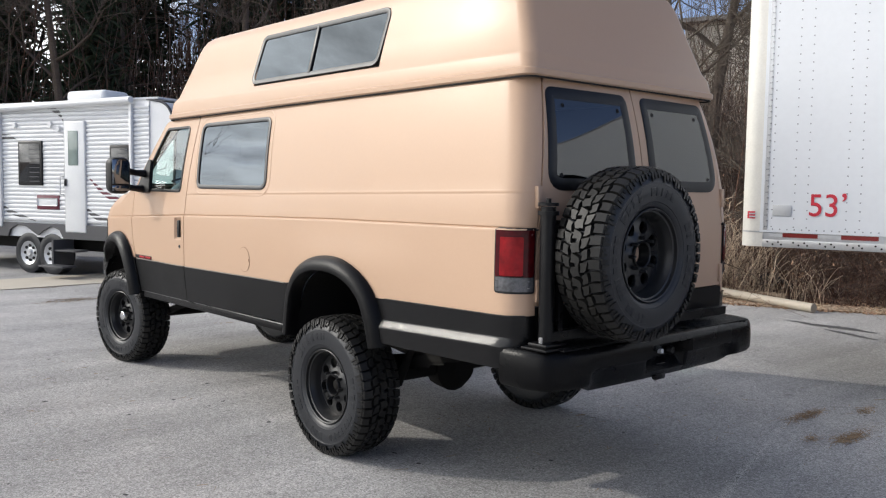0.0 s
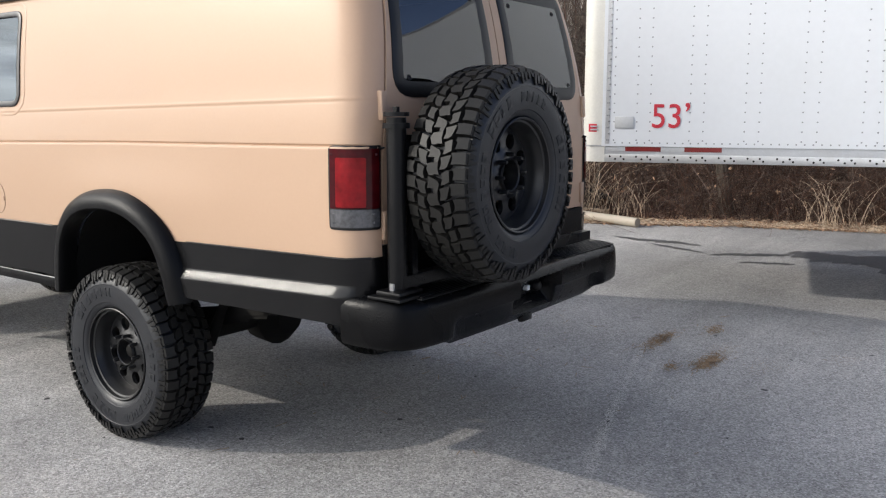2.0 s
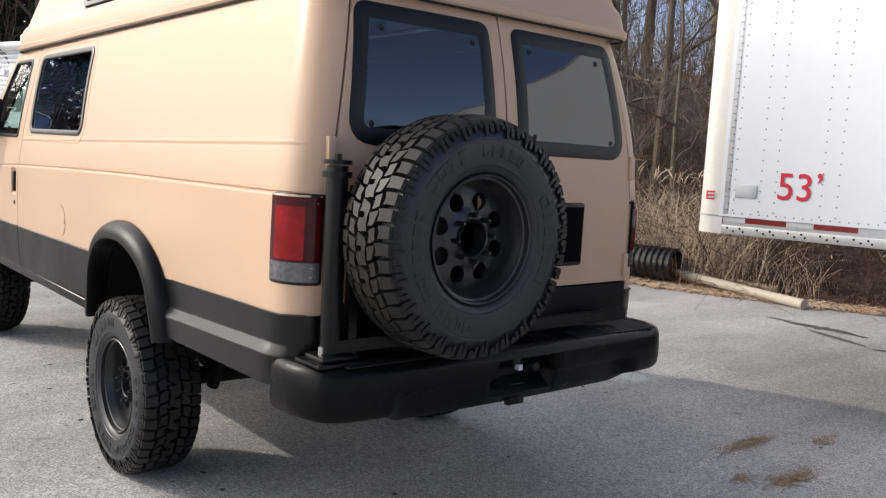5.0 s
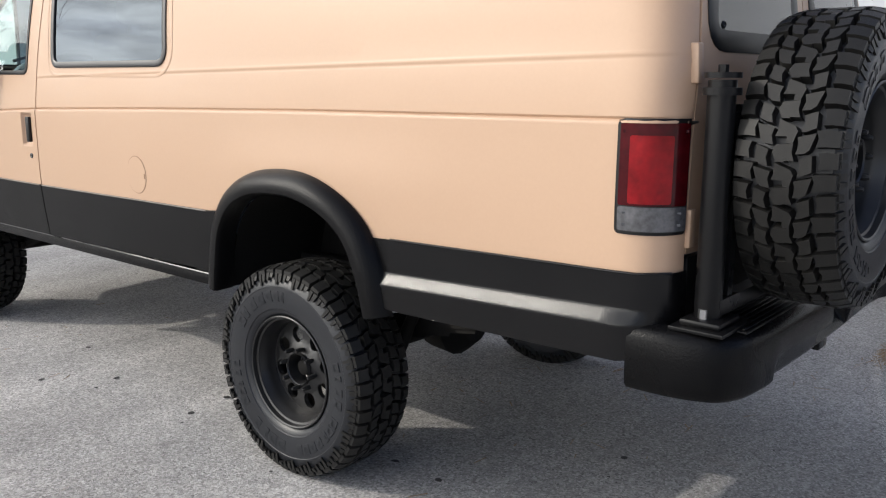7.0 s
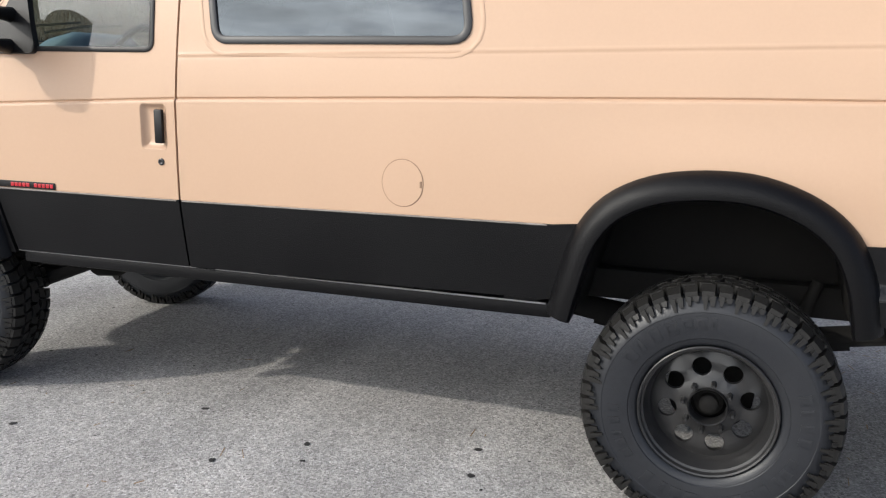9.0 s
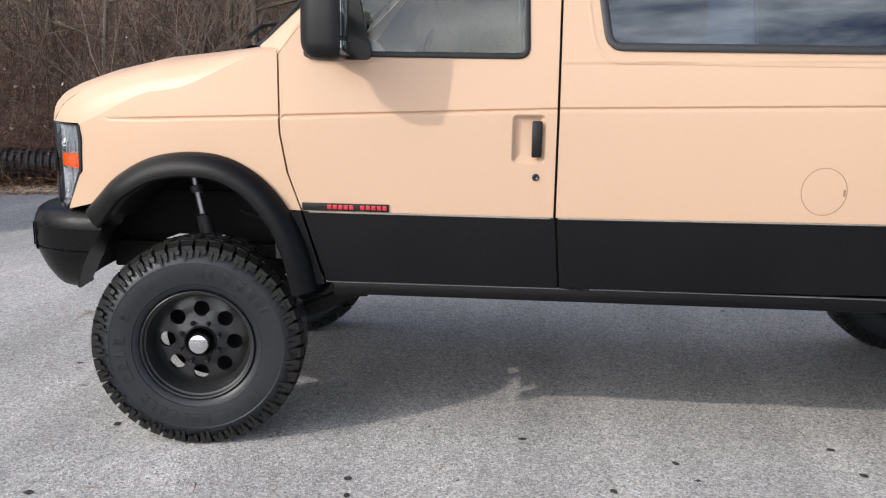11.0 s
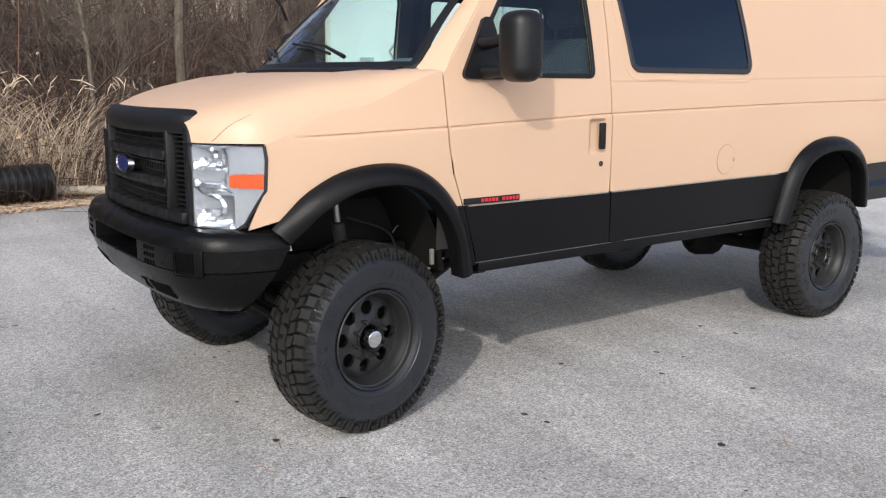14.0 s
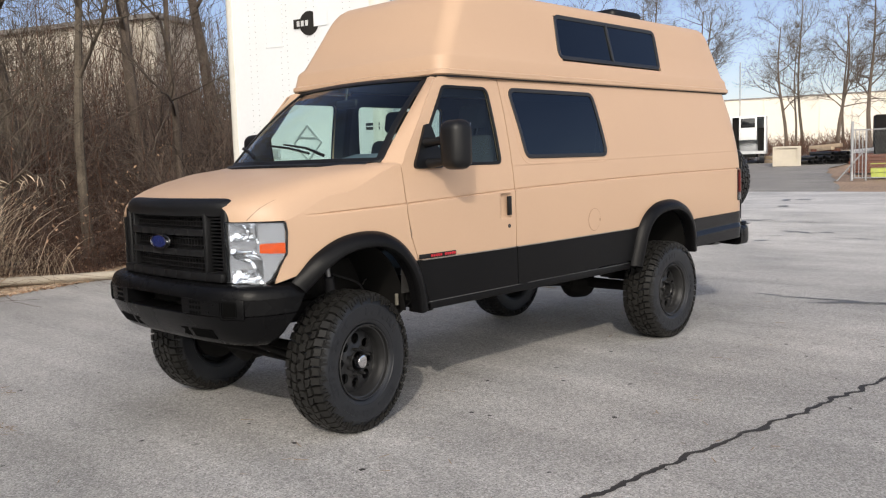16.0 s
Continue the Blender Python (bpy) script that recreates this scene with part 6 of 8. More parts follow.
part("length_number", bm, RED_PAINT, trailer, "red number 53 feet on the white side")
bm = text_mesh("\u2019", 0.198, 0.0015)
for v in bm.verts:
    v.co = Vector((-0.0185 - v.co.z, -0.818 - v.co.x, 1.470 + v.co.y))
part("length_mark", bm, RED_PAINT, trailer)
bm = bmesh.new()
box(bm, (-0.022, -0.43, 1.455), (-0.015, -0.275, 1.55), 0.004)
part("placard_holder", bm, TAPE_WHITE, trailer, "worn white placard holder")
bm = boxed((1.56, 0.0, 3.20), (1.84, 0.006, 3.755))
part("access_plate", bm, WHITE_PANEL, trailer)
# emblem: dark round shape with a bar, kept unlettered
bm = bmesh.new()
disc = [bm.verts.new((1.11 + 0.155 * math.cos(a), 0.006, 3.455 + 0.155 * math.sin(a))) for a in np.linspace(0, 2 * math.pi, 28, endpoint=False)]
bm.faces.new(disc)
g = bmesh.ops.extrude_face_region(bm, geom=bm.faces[:])
for v in [e for e in g["geom"] if isinstance(e, bmesh.types.BMVert)]:
    v.co.y += 0.003
bmesh.ops.recalc_face_normals(bm, faces=bm.faces)
part("round_emblem", bm, BLACK_VINYL, trailer, "black round emblem with a plain bar")
part("emblem_gap", boxed((0.80, 0.0095, 3.405), (1.03, 0.0115, 3.62)), WHITE_PANEL, trailer)
part("emblem_bar", boxed((1.06, 0.010, 3.40), (1.36, 0.013, 3.52), 0.0), BLACK_VINYL, trailer)
for k in range(3):
    part("emblem_letter_bar", boxed((1.12 + k * 0.07, 0.0135, 3.425), (1.165 + k * 0.07, 0.015, 3.495)), TAPE_WHITE, trailer)
bm = bmesh.new()
for a, b in (((1.215, 2.15), (0.99, 1.92)), ((0.99, 1.92), (1.215, 1.69)), ((1.215, 1.69), (1.44, 1.92)), ((1.44, 1.92), (1.215, 2.15)), ((1.34, 2.0), (1.06, 1.98))):
    tube(bm, [(a[0], 0.012, a[1]), (b[0], 0.012, b[1])], 0.012, 4)
part("diamond_frame", bm, ALU, trailer)
part("document_box", boxed((1.69, 0.0, 1.74), (1.89, 0.05, 1.86), 0.01), ALU, trailer)
for k in range(2):
    part("text_bar", boxed((0.07, 0.001, 2.05 + k * 0.05), (0.28, 0.004, 2.085 + k * 0.05)), BLACK_VINYL, trailer)
for x in (0.55, 2.05):
    bm = bmesh.new()
    box(bm, (x - 0.06, -3.06, 0.25), (x + 0.06, -2.94, 1.2), 0.01)
    box(bm, (x - 0.14, -3.14, 0.0), (x + 0.14, -2.86, 0.05), 0.01)
    box(bm, (x - 0.045, -3.045, 0.04), (x + 0.045, -2.955, 0.4), 0.005)
    part("landing_leg", bm, UNDER, trailer)
for y in (-12.6, -13.9):
    for x in (0.30, 2.30):
        bm = bmesh.new()
        lathe(bm, [(-0.26, 0.30), (-0.27, 0.42), (-0.24, 0.51), (0.24, 0.51), (0.27, 0.42), (0.26, 0.30), (0.0, 0.2), (-0.26, 0.30)], 28)
        for v in bm.verts:
            v.co += Vector((x, y, 0.51))
        bmesh.ops.recalc_face_normals(bm, faces=bm.faces)
        part("trailer_wheel", bm, RUBBER, trailer)
    part("axle", tubed([(0.1, y, 0.51), (2.5, y, 0.51)], 0.07, 10), UNDER, trailer)
part("bogie_frame", boxed((0.7, -14.6, 0.6), (1.9, -11.8, 1.2)), UNDER, trailer)

# ---- travel trailer ----
rv = thing("travel_trailer", (0.71, 12.4, 0), math.degrees(math.atan2(-0.927, 0.375)), "white ribbed travel trailer with a rolled awning", "caravan")
rv.matrix_basis = rv.matrix_basis @ Matrix.Diagonal((1.04, 1.04, 1.06, 1.0))
body_top, body_bot = 2.86, 0.62
bm = bmesh.new()
prof = []
for k in range(int((body_top - 0.9) / 0.07)):
    z = 0.9 + k * 0.07
    prof += [(0.0, z), (-0.012, z + 0.02), (-0.014, z + 0.045), (-0.002, z + 0.068)]
prof.append((0.0, body_top))
grid(bm, [[(x, yy, z) for yy, z in prof] for x in (-3.6, -1.5, 1.09, 1.6, 3.0)])
bmesh.ops.recalc_face_normals(bm, faces=bm.faces)
shell = solid(part("ribbed_side", bm, RV_WHITE, rv, "white corrugated aluminium siding"), 0.02, 0.0)
nose = [(3.0, body_top), (3.28, body_top - 0.05), (3.45, body_top - 0.2), (3.53, body_top - 0.5), (3.5, 1.5), (3.42, 0.9), (3.3, body_bot), (3.0, body_bot)]
bm = bmesh.new()
grid(bm, [[(x, yy, z) for x, z in nose] for yy in (0.0, 0.8, 1.6, 2.4)])
a = [bm.verts.new((x, 0.0, z)) for x, z in nose]
b = [bm.verts.new((x, 2.4, z)) for x, z in nose]
bm.faces.new(a)
bm.faces.new(b[::-1])
bmesh.ops.recalc_face_normals(bm, faces=bm.faces)
part("front_end", bm, RV_WHITE, rv)
bm = bmesh.new()
tube(bm, [(x, -0.006, z) for x, z in smooth_line([(2.95, body_top + 0.01)] + nose[1:6], 4)], 0.022, 6)
part("corner_trim", bm, RV_GREY, rv)
part("rear_body", boxed((-3.6, 0.02, body_bot), (3.0, 2.4, body_top)), RV_WHITE, rv)
part("roof_edge", boxed((-3.6, -0.03, body_top), (3.2, 2.43, body_top + 0.035), 0.01), WHITE_PLASTIC, rv)
bm = bmesh.new()
sheet(bm, [(-3.6, 0.62), (-0.35, 0.62), (-0.30, 0.74), (-0.12, 0.82), (0.12, 0.80), (0.32, 0.70), (0.42, 0.66), (0.55, 0.74), (0.75, 0.82), (0.95, 0.76), (1.05, 0.62), (3.3, 0.62), (3.3, 0.86), (-3.6, 0.86)], [], lambda x, z: Vector((x, -0.018, z)), 0.2)
bmesh.ops.recalc_face_normals(bm, faces=bm.faces)
solid(part("skirt", bm, RV_GREY, rv, "dark grey skirt with wheel cut-outs"), 0.04, 0.0)
for x in (0.13, 0.72):
    bm = bmesh.new()
    lathe(bm, [(-0.02, 0.20), (-0.03, 0.23), (-0.04, 0.29), (-0.02, 0.345), (0.16, 0.345), (0.18, 0.28), (0.16, 0.2)], 30)
    for v in bm.verts:
        v.co = Vector((x + v.co.y, 0.03 + v.co.x, 0.345 + v.co.z))
    bmesh.ops.recalc_face_normals(bm, faces=bm.faces)
    w = part("wheel", bm, RUBBER, rv, "trailer wheel with a silver rim")
    bm = bmesh.new()
    lathe(bm, [(-0.03, 0.0), (-0.035, 0.05), (-0.005, 0.07), (0.01, 0.13), (-0.01, 0.17), (-0.03, 0.205)], 24)
    for v in bm.verts:
        v.co = Vector((x + v.co.y, 0.03 + v.co.x, 0.345 + v.co.z))
    bmesh.ops.recalc_face_normals(bm, faces=bm.faces)
    rim_rv = part("rim", bm, ALU, w)
    for k in range(8):
        a = k * math.pi / 4
        part("rim_hole", tubed([(x + 0.125 * math.cos(a), 0.016, 0.345 + 0.125 * math.sin(a)), (x + 0.125 * math.cos(a), 0.06, 0.345 + 0.125 * math.sin(a))], 0.026, 8), SEAM, rim_rv)
part("undercarriage", boxed((-3.4, 0.35, 0.40), (3.2, 2.1, 0.62)), UNDER, rv)
door = part("entry_door", boxed((1.10, -0.05, 0.73), (1.60, -0.012, 2.57), 0.03, 3), WHITE_PLASTIC, rv, "narrow white entry door with a window")
bm = bmesh.new()
box(bm, (1.215, -0.056, 1.84), (1.44, -0.048, 2.40), 0.01)
part("door_window", bm, mat("frosted_window", (0.22, 0.27, 0.25), 0.15, var=0.2), door)
part("door_handle", boxed((1.125, -0.075, 1.50), (1.165, -0.05, 1.62), 0.01), BLACK, door)
bm = tubed([(1.05, -0.02, 1.35), (1.05, -0.09, 1.36), (1.05, -0.09, 1.65), (1.05, -0.02, 1.66)], 0.014, 8)
part("grab_handle", bm, WHITE_PLASTIC, rv)
for x0, x1, z0, z1 in ((-0.05, 0.56, 1.50, 2.25), (2.15, 2.62, 1.56, 2.16)):
    bm = bmesh.new()
    box(bm, (x0, -0.045, z0), (x1, -0.012, z1), 0.02, 3)
    w = part("window", bm, BLACK, rv, "dark louvred window")
    part("pane", boxed((x0 + 0.05, -0.05, z0 + 0.05), (x1 - 0.05, -0.044, z1 - 0.05), 0.004), DARK_GLASS, w)
    bm = bmesh.new()
    for k in range(9):
        z = z0 + 0.07 + k * (z1 - z0 - 0.14) / 8
        box(bm, (x0 + (x1 - x0) * 0.5, -0.054, z - 0.006), (x1 - 0.06, -0.05, z + 0.006))
    part("louvres", bm, RV_GREY, w)
plate = part("name_plate", boxed((0.40, -0.03, 1.10), (0.95, -0.016, 1.34), 0.006), RV_RED, rv, "maroon plate with a plain white shape")
part("name_shape", boxed((0.43, -0.034, 1.16), (0.92, -0.03, 1.29), 0.02, 3), WHITE_PLASTIC, plate)
for pts in ([(-3.5, 1.30), (-1.0, 1.28), (-0.3, 1.05), (0.35, 0.90)], [(1.62, 1.66), (2.1, 1.36), (2.9, 1.18)], [(1.36, 1.32), (1.8, 1.02), (2.5, 0.93)], [(0.55, 2.85), (0.95, 2.72), (1.08, 2.55)], [(-3.5, 2.30), (-0.6, 2.34), (-0.1, 2.28)]):
    bm = bmesh.new()
    line = smooth_line([(x, -0.02, z) for x, z in pts], 6)
    rows = [[p + Vector((0, 0, -0.005 - 0.05 * math.sin(math.pi * i / (len(line) - 1)))), p + Vector((0, 0, 0.005 + 0.03 * math.sin(math.pi * i / (len(line) - 1))))] for i, p in enumerate(line)]
    grid(bm, rows)
    bmesh.ops.recalc_face_normals(bm, faces=bm.faces)
    solid(part("swoosh_decal", bm, RV_RED if pts[0][0] > 1.5 else RV_GREY, rv), 0.004, 0.0)
awn = part("awning_roll", tubed([(-0.55, -0.10, 2.80), (2.70, -0.10, 2.86)], 0.055, 12), WHITE_PLASTIC, rv, "rolled white awning on two arms")
for x in (-0.5, 2.64):
    part("awning_arm", boxed((x - 0.03, -0.07, 0.78), (x + 0.03, -0.02, 2.80), 0.008), WHITE_PLASTIC, awn)
bm = bmesh.new()
box(bm, (0.28, 0.7, body_top + 0.035), (1.23, 1.3, body_top + 0.30), 0.08, 4)
ac = part("air_conditioner", bm, WHITE_PLASTIC, rv, "white rooftop air conditioner")
bm = bmesh.new()
for k in range(8):
    for j in range(5):
        box(bm, (0.274, 0.76 + k * 0.06, body_top + 0.07 + j * 0.036), (0.28, 0.80 + k * 0.06, body_top + 0.092 + j * 0.036))
part("intake_slots", bm, RV_GREY, ac)
for x, z in ((-0.12, 2.52), (0.77, 2.52), (0.97, 2.44)):
    part("outside_lamp", tubed([(x, -0.015, z), (x, -0.06, z)], [0.06, 0.045], 12), WHITE_PLASTIC, rv)
for z, y0 in ((0.46, -0.30), (0.22, -0.55)):
    part("entry_step", boxed((1.05, y0, z - 0.03), (1.62, y0 + 0.28, z), 0.006), RV_GREY, rv)
part("step_bracket", boxed((1.1, -0.32, 0.2), (1.14, 0.1, 0.62)), RV_GREY, rv)
part("jack", boxed((-3.0, 0.5, 0.0), (-2.9, 0.6, 0.6)), UNDER, rv)
part("jack", boxed((3.0, 1.1, 0.0), (3.1, 1.2, 0.62)), UNDER, rv)

# ---- corrugated pipes and timbers along the foot of the bank ----


def corrugated(name, a, b, r, label, pitch=0.092):
    a, b = Vector(a), Vector(b)
    n_ = int((b - a).length / pitch)
    base = thing(name, (a.x, a.y, a.z - r), 0, label, "pipe")
    d = (b - a)
    pts, rad = [], []
    for k in range(n_):
        for f_, rr in ((0.0, 0.87), (0.14, 0.96), (0.24, 1.0), (0.50, 1.0), (0.60, 0.96), (0.74, 0.87)):
            pts.append((k + f_) / n_ * d + Vector((0, 0, r)))
            rad.append(r * rr)
    bm = bmesh.new()
    tube(bm, pts, rad, 26, caps=False)
    solid(part("corrugated_wall", bm, PIPE, base), 0.02)
    return base


corrugated("drain_pipe", (7.92, 3.05, 0.28), (6.74, 10.3, 0.28), 0.24, "black corrugated drain pipe lying on the verge")
corrugated("pipe_end", (9.30, 2.58, 0.17), (8.85, 2.02, 0.13), 0.18, "short black corrugated pipe half sunk in leaves", 0.06)


def pole(name, pts, r, mt, label, cat):
    bm = bmesh.new()
    p = [Vector(q) for q in pts]
    base = p[0].copy()
    tube(bm, [q - base for q in smooth_line(p, 5)], r, 10)
    ob = link(name, bm, mt)
    ob.location = base
    return tagged(ob, label, cat)


pole("pale_pipe", [(8.12, 3.25, 0.15), (7.98, 2.1, 0.09), (7.74, 1.03, 0.065)], 0.065, PALE_PIPE, "long pale plastic pipe on the verge", "pipe")
pole("timber_pole", [(8.32, 2.90, 0.12), (8.48, 2.35, 0.09), (8.62, 1.86, 0.07)], 0.05, TIMBER, "weathered timber pole beside the pipe", "timber")

# ---- cracks and spots in the asphalt ----
rnd = random.Random(5)
bm = bmesh.new()
line = smooth_line([(-2.45, 4.4, 0), (-2.57, 3.55, 0), (-2.64, 2.8, 0), (-2.75, 1.9, 0), (-2.86, 1.1, 0), (-2.95, 0.3, 0), (-3.1, -0.9, 0), (-3.4, -2.2, 0)], 26)
rows = []
for i, p in enumerate(line):
    q = p + Vector((0.06 * noise.noise((i * 0.21, 0, 0)) + 0.018 * noise.noise((i * 0.8, 4, 0)), 0, 0.0035))
    w = 0.013 + 0.016 * abs(noise.noise((i * 0.45, 7, 0))) + 0.022 * max(0.0, noise.noise((i * 0.17, 2, 0)))
    wl_, wr_ = w * (1 + 0.7 * noise.noise((i * 1.9, 11, 0))), w * (1 + 0.7 * noise.noise((i * 2.2, 17, 0)))
    rows.append([q + Vector((-wl_, 0.4 * w * noise.noise((i * 2.1, 1, 0)), 0)), q + Vector((0, 0, 0.0015)), q + Vector((wr_, 0.4 * w * noise.noise((i * 2.3, 9, 0)), 0))])
grid(bm, rows)
bmesh.ops.recalc_face_normals(bm, faces=bm.faces)
TAR = mat("dark_tar", (0.030, 0.028, 0.027), 0.7, var=0.3, scale=20, fine=0.3, bump=0.4, bscale=150)
tagged(link("tar_crack", bm, TAR), "dark jagged tar-filled crack across the asphalt", "crack", kind="structure")


def blots(name, places, mt, label):
    bm = bmesh.new()
    for x, y, r in places:
        n_ = 9
        ph, el = rnd.uniform(0, 6), rnd.uniform(0.5, 1.0)
        vs = []
        for k in range(n_):
            a = 2 * math.pi * k / n_
            rr = r * rnd.uniform(0.7, 1.15)
            u, v = rr * math.cos(a), rr * math.sin(a) * el
            vs.append(bm.verts.new((x + u * math.cos(ph) - v * math.sin(ph), y + u * math.sin(ph) + v * math.cos(ph), 0.003)))
        c = bm.verts.new((x, y, 0.005))
        for k in range(n_):
            bm.faces.new((vs[k], vs[(k + 1) % n_], c))
    return tagged(link(name, bm, mt), label, "stain", kind="stuff")


seen = [(-1.177, 1.851), (-0.906, 1.575), (-0.934, 0.848), (-1.186, 2.864), (-1.955, 2.387), (-1.605, 1.645), (-1.32, 2.841), (-0.783, 3.969), (1.858, 4.558), (-1.428, 4.002), (-0.737, 2.189), (-0.698, -0.507)]
places = [(x, y, 0.022) for x, y in seen]
for _ in range(190):
    x, y = rnd.uniform(-5, 3), rnd.uniform(-4, 7.5)
    places.append((x, y, rnd.choice((0.006, 0.008, 0.01, 0.014, 0.02))))
blots("gum_spots", places, TAR, "small dark spots trodden into the asphalt")
DIRT = mat("brown_dirt", (0.27, 0.185, 0.11), 0.95, var=0.3, scale=8, fine=0.4, fscale=60, bump=0.6, bscale=60)
bm = bmesh.new()
for cx, cy, sx, sy, k in ((2.28, -1.48, 0.26, 0.06, 200), (1.95, -1.94, 0.24, 0.07, 200), (2.75, -1.7, 0.2, 0.06, 60), (1.70, -1.78, 0.1, 0.04, 40), (0.13, 8.05, 0.45, 0.22, 320), (0.1, 9.85, 0.7, 0.18, 320), (1.93, 4.63, 0.12, 0.05, 14), (0.9, 4.98, 0.16, 0.05, 16), (1.0, -0.6, 2.2, 1.6, 140), (-2.0, 3.0, 2.4, 3.0, 90)):
    for _ in range(k):
        x, y, a = rnd.gauss(cx, sx * 0.5), rnd.gauss(cy, sy * 0.5), rnd.gauss(0.3, 0.7)
        ln, w = rnd.uniform(0.01, 0.05), rnd.uniform(0.0012, 0.0028)
        dx, dy = math.cos(a), math.sin(a)
        q = [bm.verts.new((x + dx * u * ln - dy * v * w, y + dy * u * ln + dx * v * w, 0.004 + 0.004 * rnd.random())) for u, v in ((-1, -1), (1, -1), (1, 1), (-1, 1))]
        bm.faces.new(q)
tagged(link("dirt_patch", bm, DIRT), "scattered brown pine needles and bits on the asphalt", "needles", kind="stuff")
DAMP_SHADE = mat("damp_shaded_asphalt", (0.115, 0.115, 0.114), 0.42, var=0.3, scale=6, fine=0.3, bump=0.4, bscale=120)
bm = bmesh.new()
for cx, cy, sx, sy, ang, k in ((4.2, 5.6, 0.5, 0.4, 1.9, 12), (-1.3, -2.7, 0.5, 0.05, 0.2, 8), (1.5, -9.5, 2.0, 0.2, 0.1, 12), (4.0, -13.0, 2.5, 0.25, 0.1, 14), (3.5, -6.5, 1.0, 0.15, 0.3, 10)):
    for n in range(k):
        x, y, a, lift = rnd.gauss(cx, sx * 0.5), rnd.gauss(cy, sy * 0.5), ang + rnd.gauss(0, 0.15), 0.002 + 0.0004 * n
        ln, w = rnd.uniform(0.08, 0.5), rnd.uniform(0.006, 0.035)
        dx, dy = math.cos(a), math.sin(a)
        up, lo = [], []
        for q in range(9):
            u = -1 + q / 4
            h = w * (1 - u * u) * rnd.uniform(0.4, 1.5) + 0.001
            g = 0.3 * w * rnd.uniform(-1, 1)
            up.append(bm.verts.new((x + dx * u * ln - dy * (g + h), y + dy * u * ln + dx * (g + h), lift)))
            lo.append(bm.verts.new((x + dx * u * ln - dy * (g - h), y + dy * u * ln + dx * (g - h), lift)))
        for q in range(8):
            bm.faces.new((lo[q], lo[q + 1], up[q + 1], up[q]))
# long ragged streaks: from, to, half width
# the one at (6.75, -1.25) paints the trailer's shadow darker
for n, (x0, y0, x1, y1, w) in enumerate(((5.55, 7.4, 6.28, 4.30, 0.50), (4.70, 5.12, 4.68, 4.98, 0.05), (4.67, 4.82, 4.70, 4.58, 0.05), (4.85, 4.48, 4.88, 4.22, 0.04), (3.96, 5.03, 4.02, 4.86, 0.05), (4.09, 4.80, 4.09, 4.72, 0.04), (6.75, -1.25, 6.1, -3.4, 0.50), (6.70, 0.92, 6.66, -0.25, 0.10), (6.45, 0.3, 6.15, -0.45, 0.05), (6.05, -0.55, 6.55, -1.32, 0.09), (5.75, -0.95, 5.95, -1.5, 0.05), (4.47, -13.15, 3.65, -13.5, 0.14), (2.45, -10.72, 1.66, -10.35, 0.12), (1.64, -10.6, 1.40, -10.7, 0.10), (7.2, -22.1, 6.9, -22.2, 0.5), (5.9, -18.7, 5.6, -18.8, 0.35), (6.7, -22.25, 6.4, -22.6, 0.4), (2.05, -8.5, 1.8, -8.6, 0.08), (-1.30, -2.35, -1.98, -2.80, 0.035), (-1.75, -2.55, -2.3, -2.85, 0.02))):
    d = Vector((x1 - x0, y1 - y0, 0))
    nrm = Vector((-d.y, d.x, 0)).normalized()
    up, lo = [], []
    for q in range(49):
        u = q / 48
        c = Vector((x0, y0, 0.0026 + 0.0003 * n)) + d * u + nrm * (w * 0.7 * noise.noise((u * 5, x0, y0)))
        h = w * math.sin(math.pi * (0.02 + 0.96 * u)) ** 0.6 * (0.55 + 0.8 * abs(noise.noise((u * 9, y0, x0))) + 0.3 * rnd.random() + 0.5 * noise.noise((u * 34, x0, 2.0)))
        up.append(bm.verts.new(c + nrm * max(0.01, h)))
        lo.append(bm.verts.new(c - nrm * max(0.01, h * rnd.uniform(0.6, 1.2))))
    for q in range(48):
        bm.faces.new((lo[q], lo[q + 1], up[q + 1], up[q]))
bmesh.ops.recalc_face_normals(bm, faces=bm.faces)
tagged(link("damp_and_shade", bm, DAMP_SHADE), "damp dark streaks on the asphalt, one painting the trailer's shadow darker", "stain", kind="stuff")


def specks(name, spots, mt, label):
    """Fine grit: small flat crumbs strewn round each spot (x, y, spread, count)."""
    bm = bmesh.new()
    for cx, cy, sx, sy, k in spots:
        for _ in range(k):
            x, y, a, r = rnd.gauss(cx, sx), rnd.gauss(cy, sy), rnd.uniform(0, 6.3), rnd.uniform(0.0015, 0.005)
            bm.faces.new([bm.verts.new((x + r * rnd.uniform(0.6, 1.2) * math.cos(a + q * 1.57), y + r * rnd.uniform(0.6, 1.2) * math.sin(a + q * 1.57), 0.003 + 0.002 * rnd.random())) for q in range(4)])
    return tagged(link(name, bm, mt), label, "grit", kind="stuff")


seam_line = smooth_line([(-0.06, -2.08), (0.54, -1.885), (1.28, -1.67), (2.14, -1.42)], 24)
PALE_GRIT = mat("pale_grit", (0.60, 0.585, 0.56), 0.9, var=0.2)
TAN_DUST = mat("brown_dust", (0.34, 0.26, 0.19), 0.95, var=0.25)
specks("pale_grit", [(p[0], p[1], 0.018, 0.018, 26) for p in seam_line] + [(3.01, -1.31, 0.10, 0.04, 130), (3.62, -0.24, 0.22, 0.10, 300), (3.2, -0.5, 0.3, 0.12, 180), (1.0, -0.6, 1.6, 1.2, 900), (1.8, -2.6, 1.2, 0.8, 700)], PALE_GRIT, "pale grit along an old seam in the asphalt")
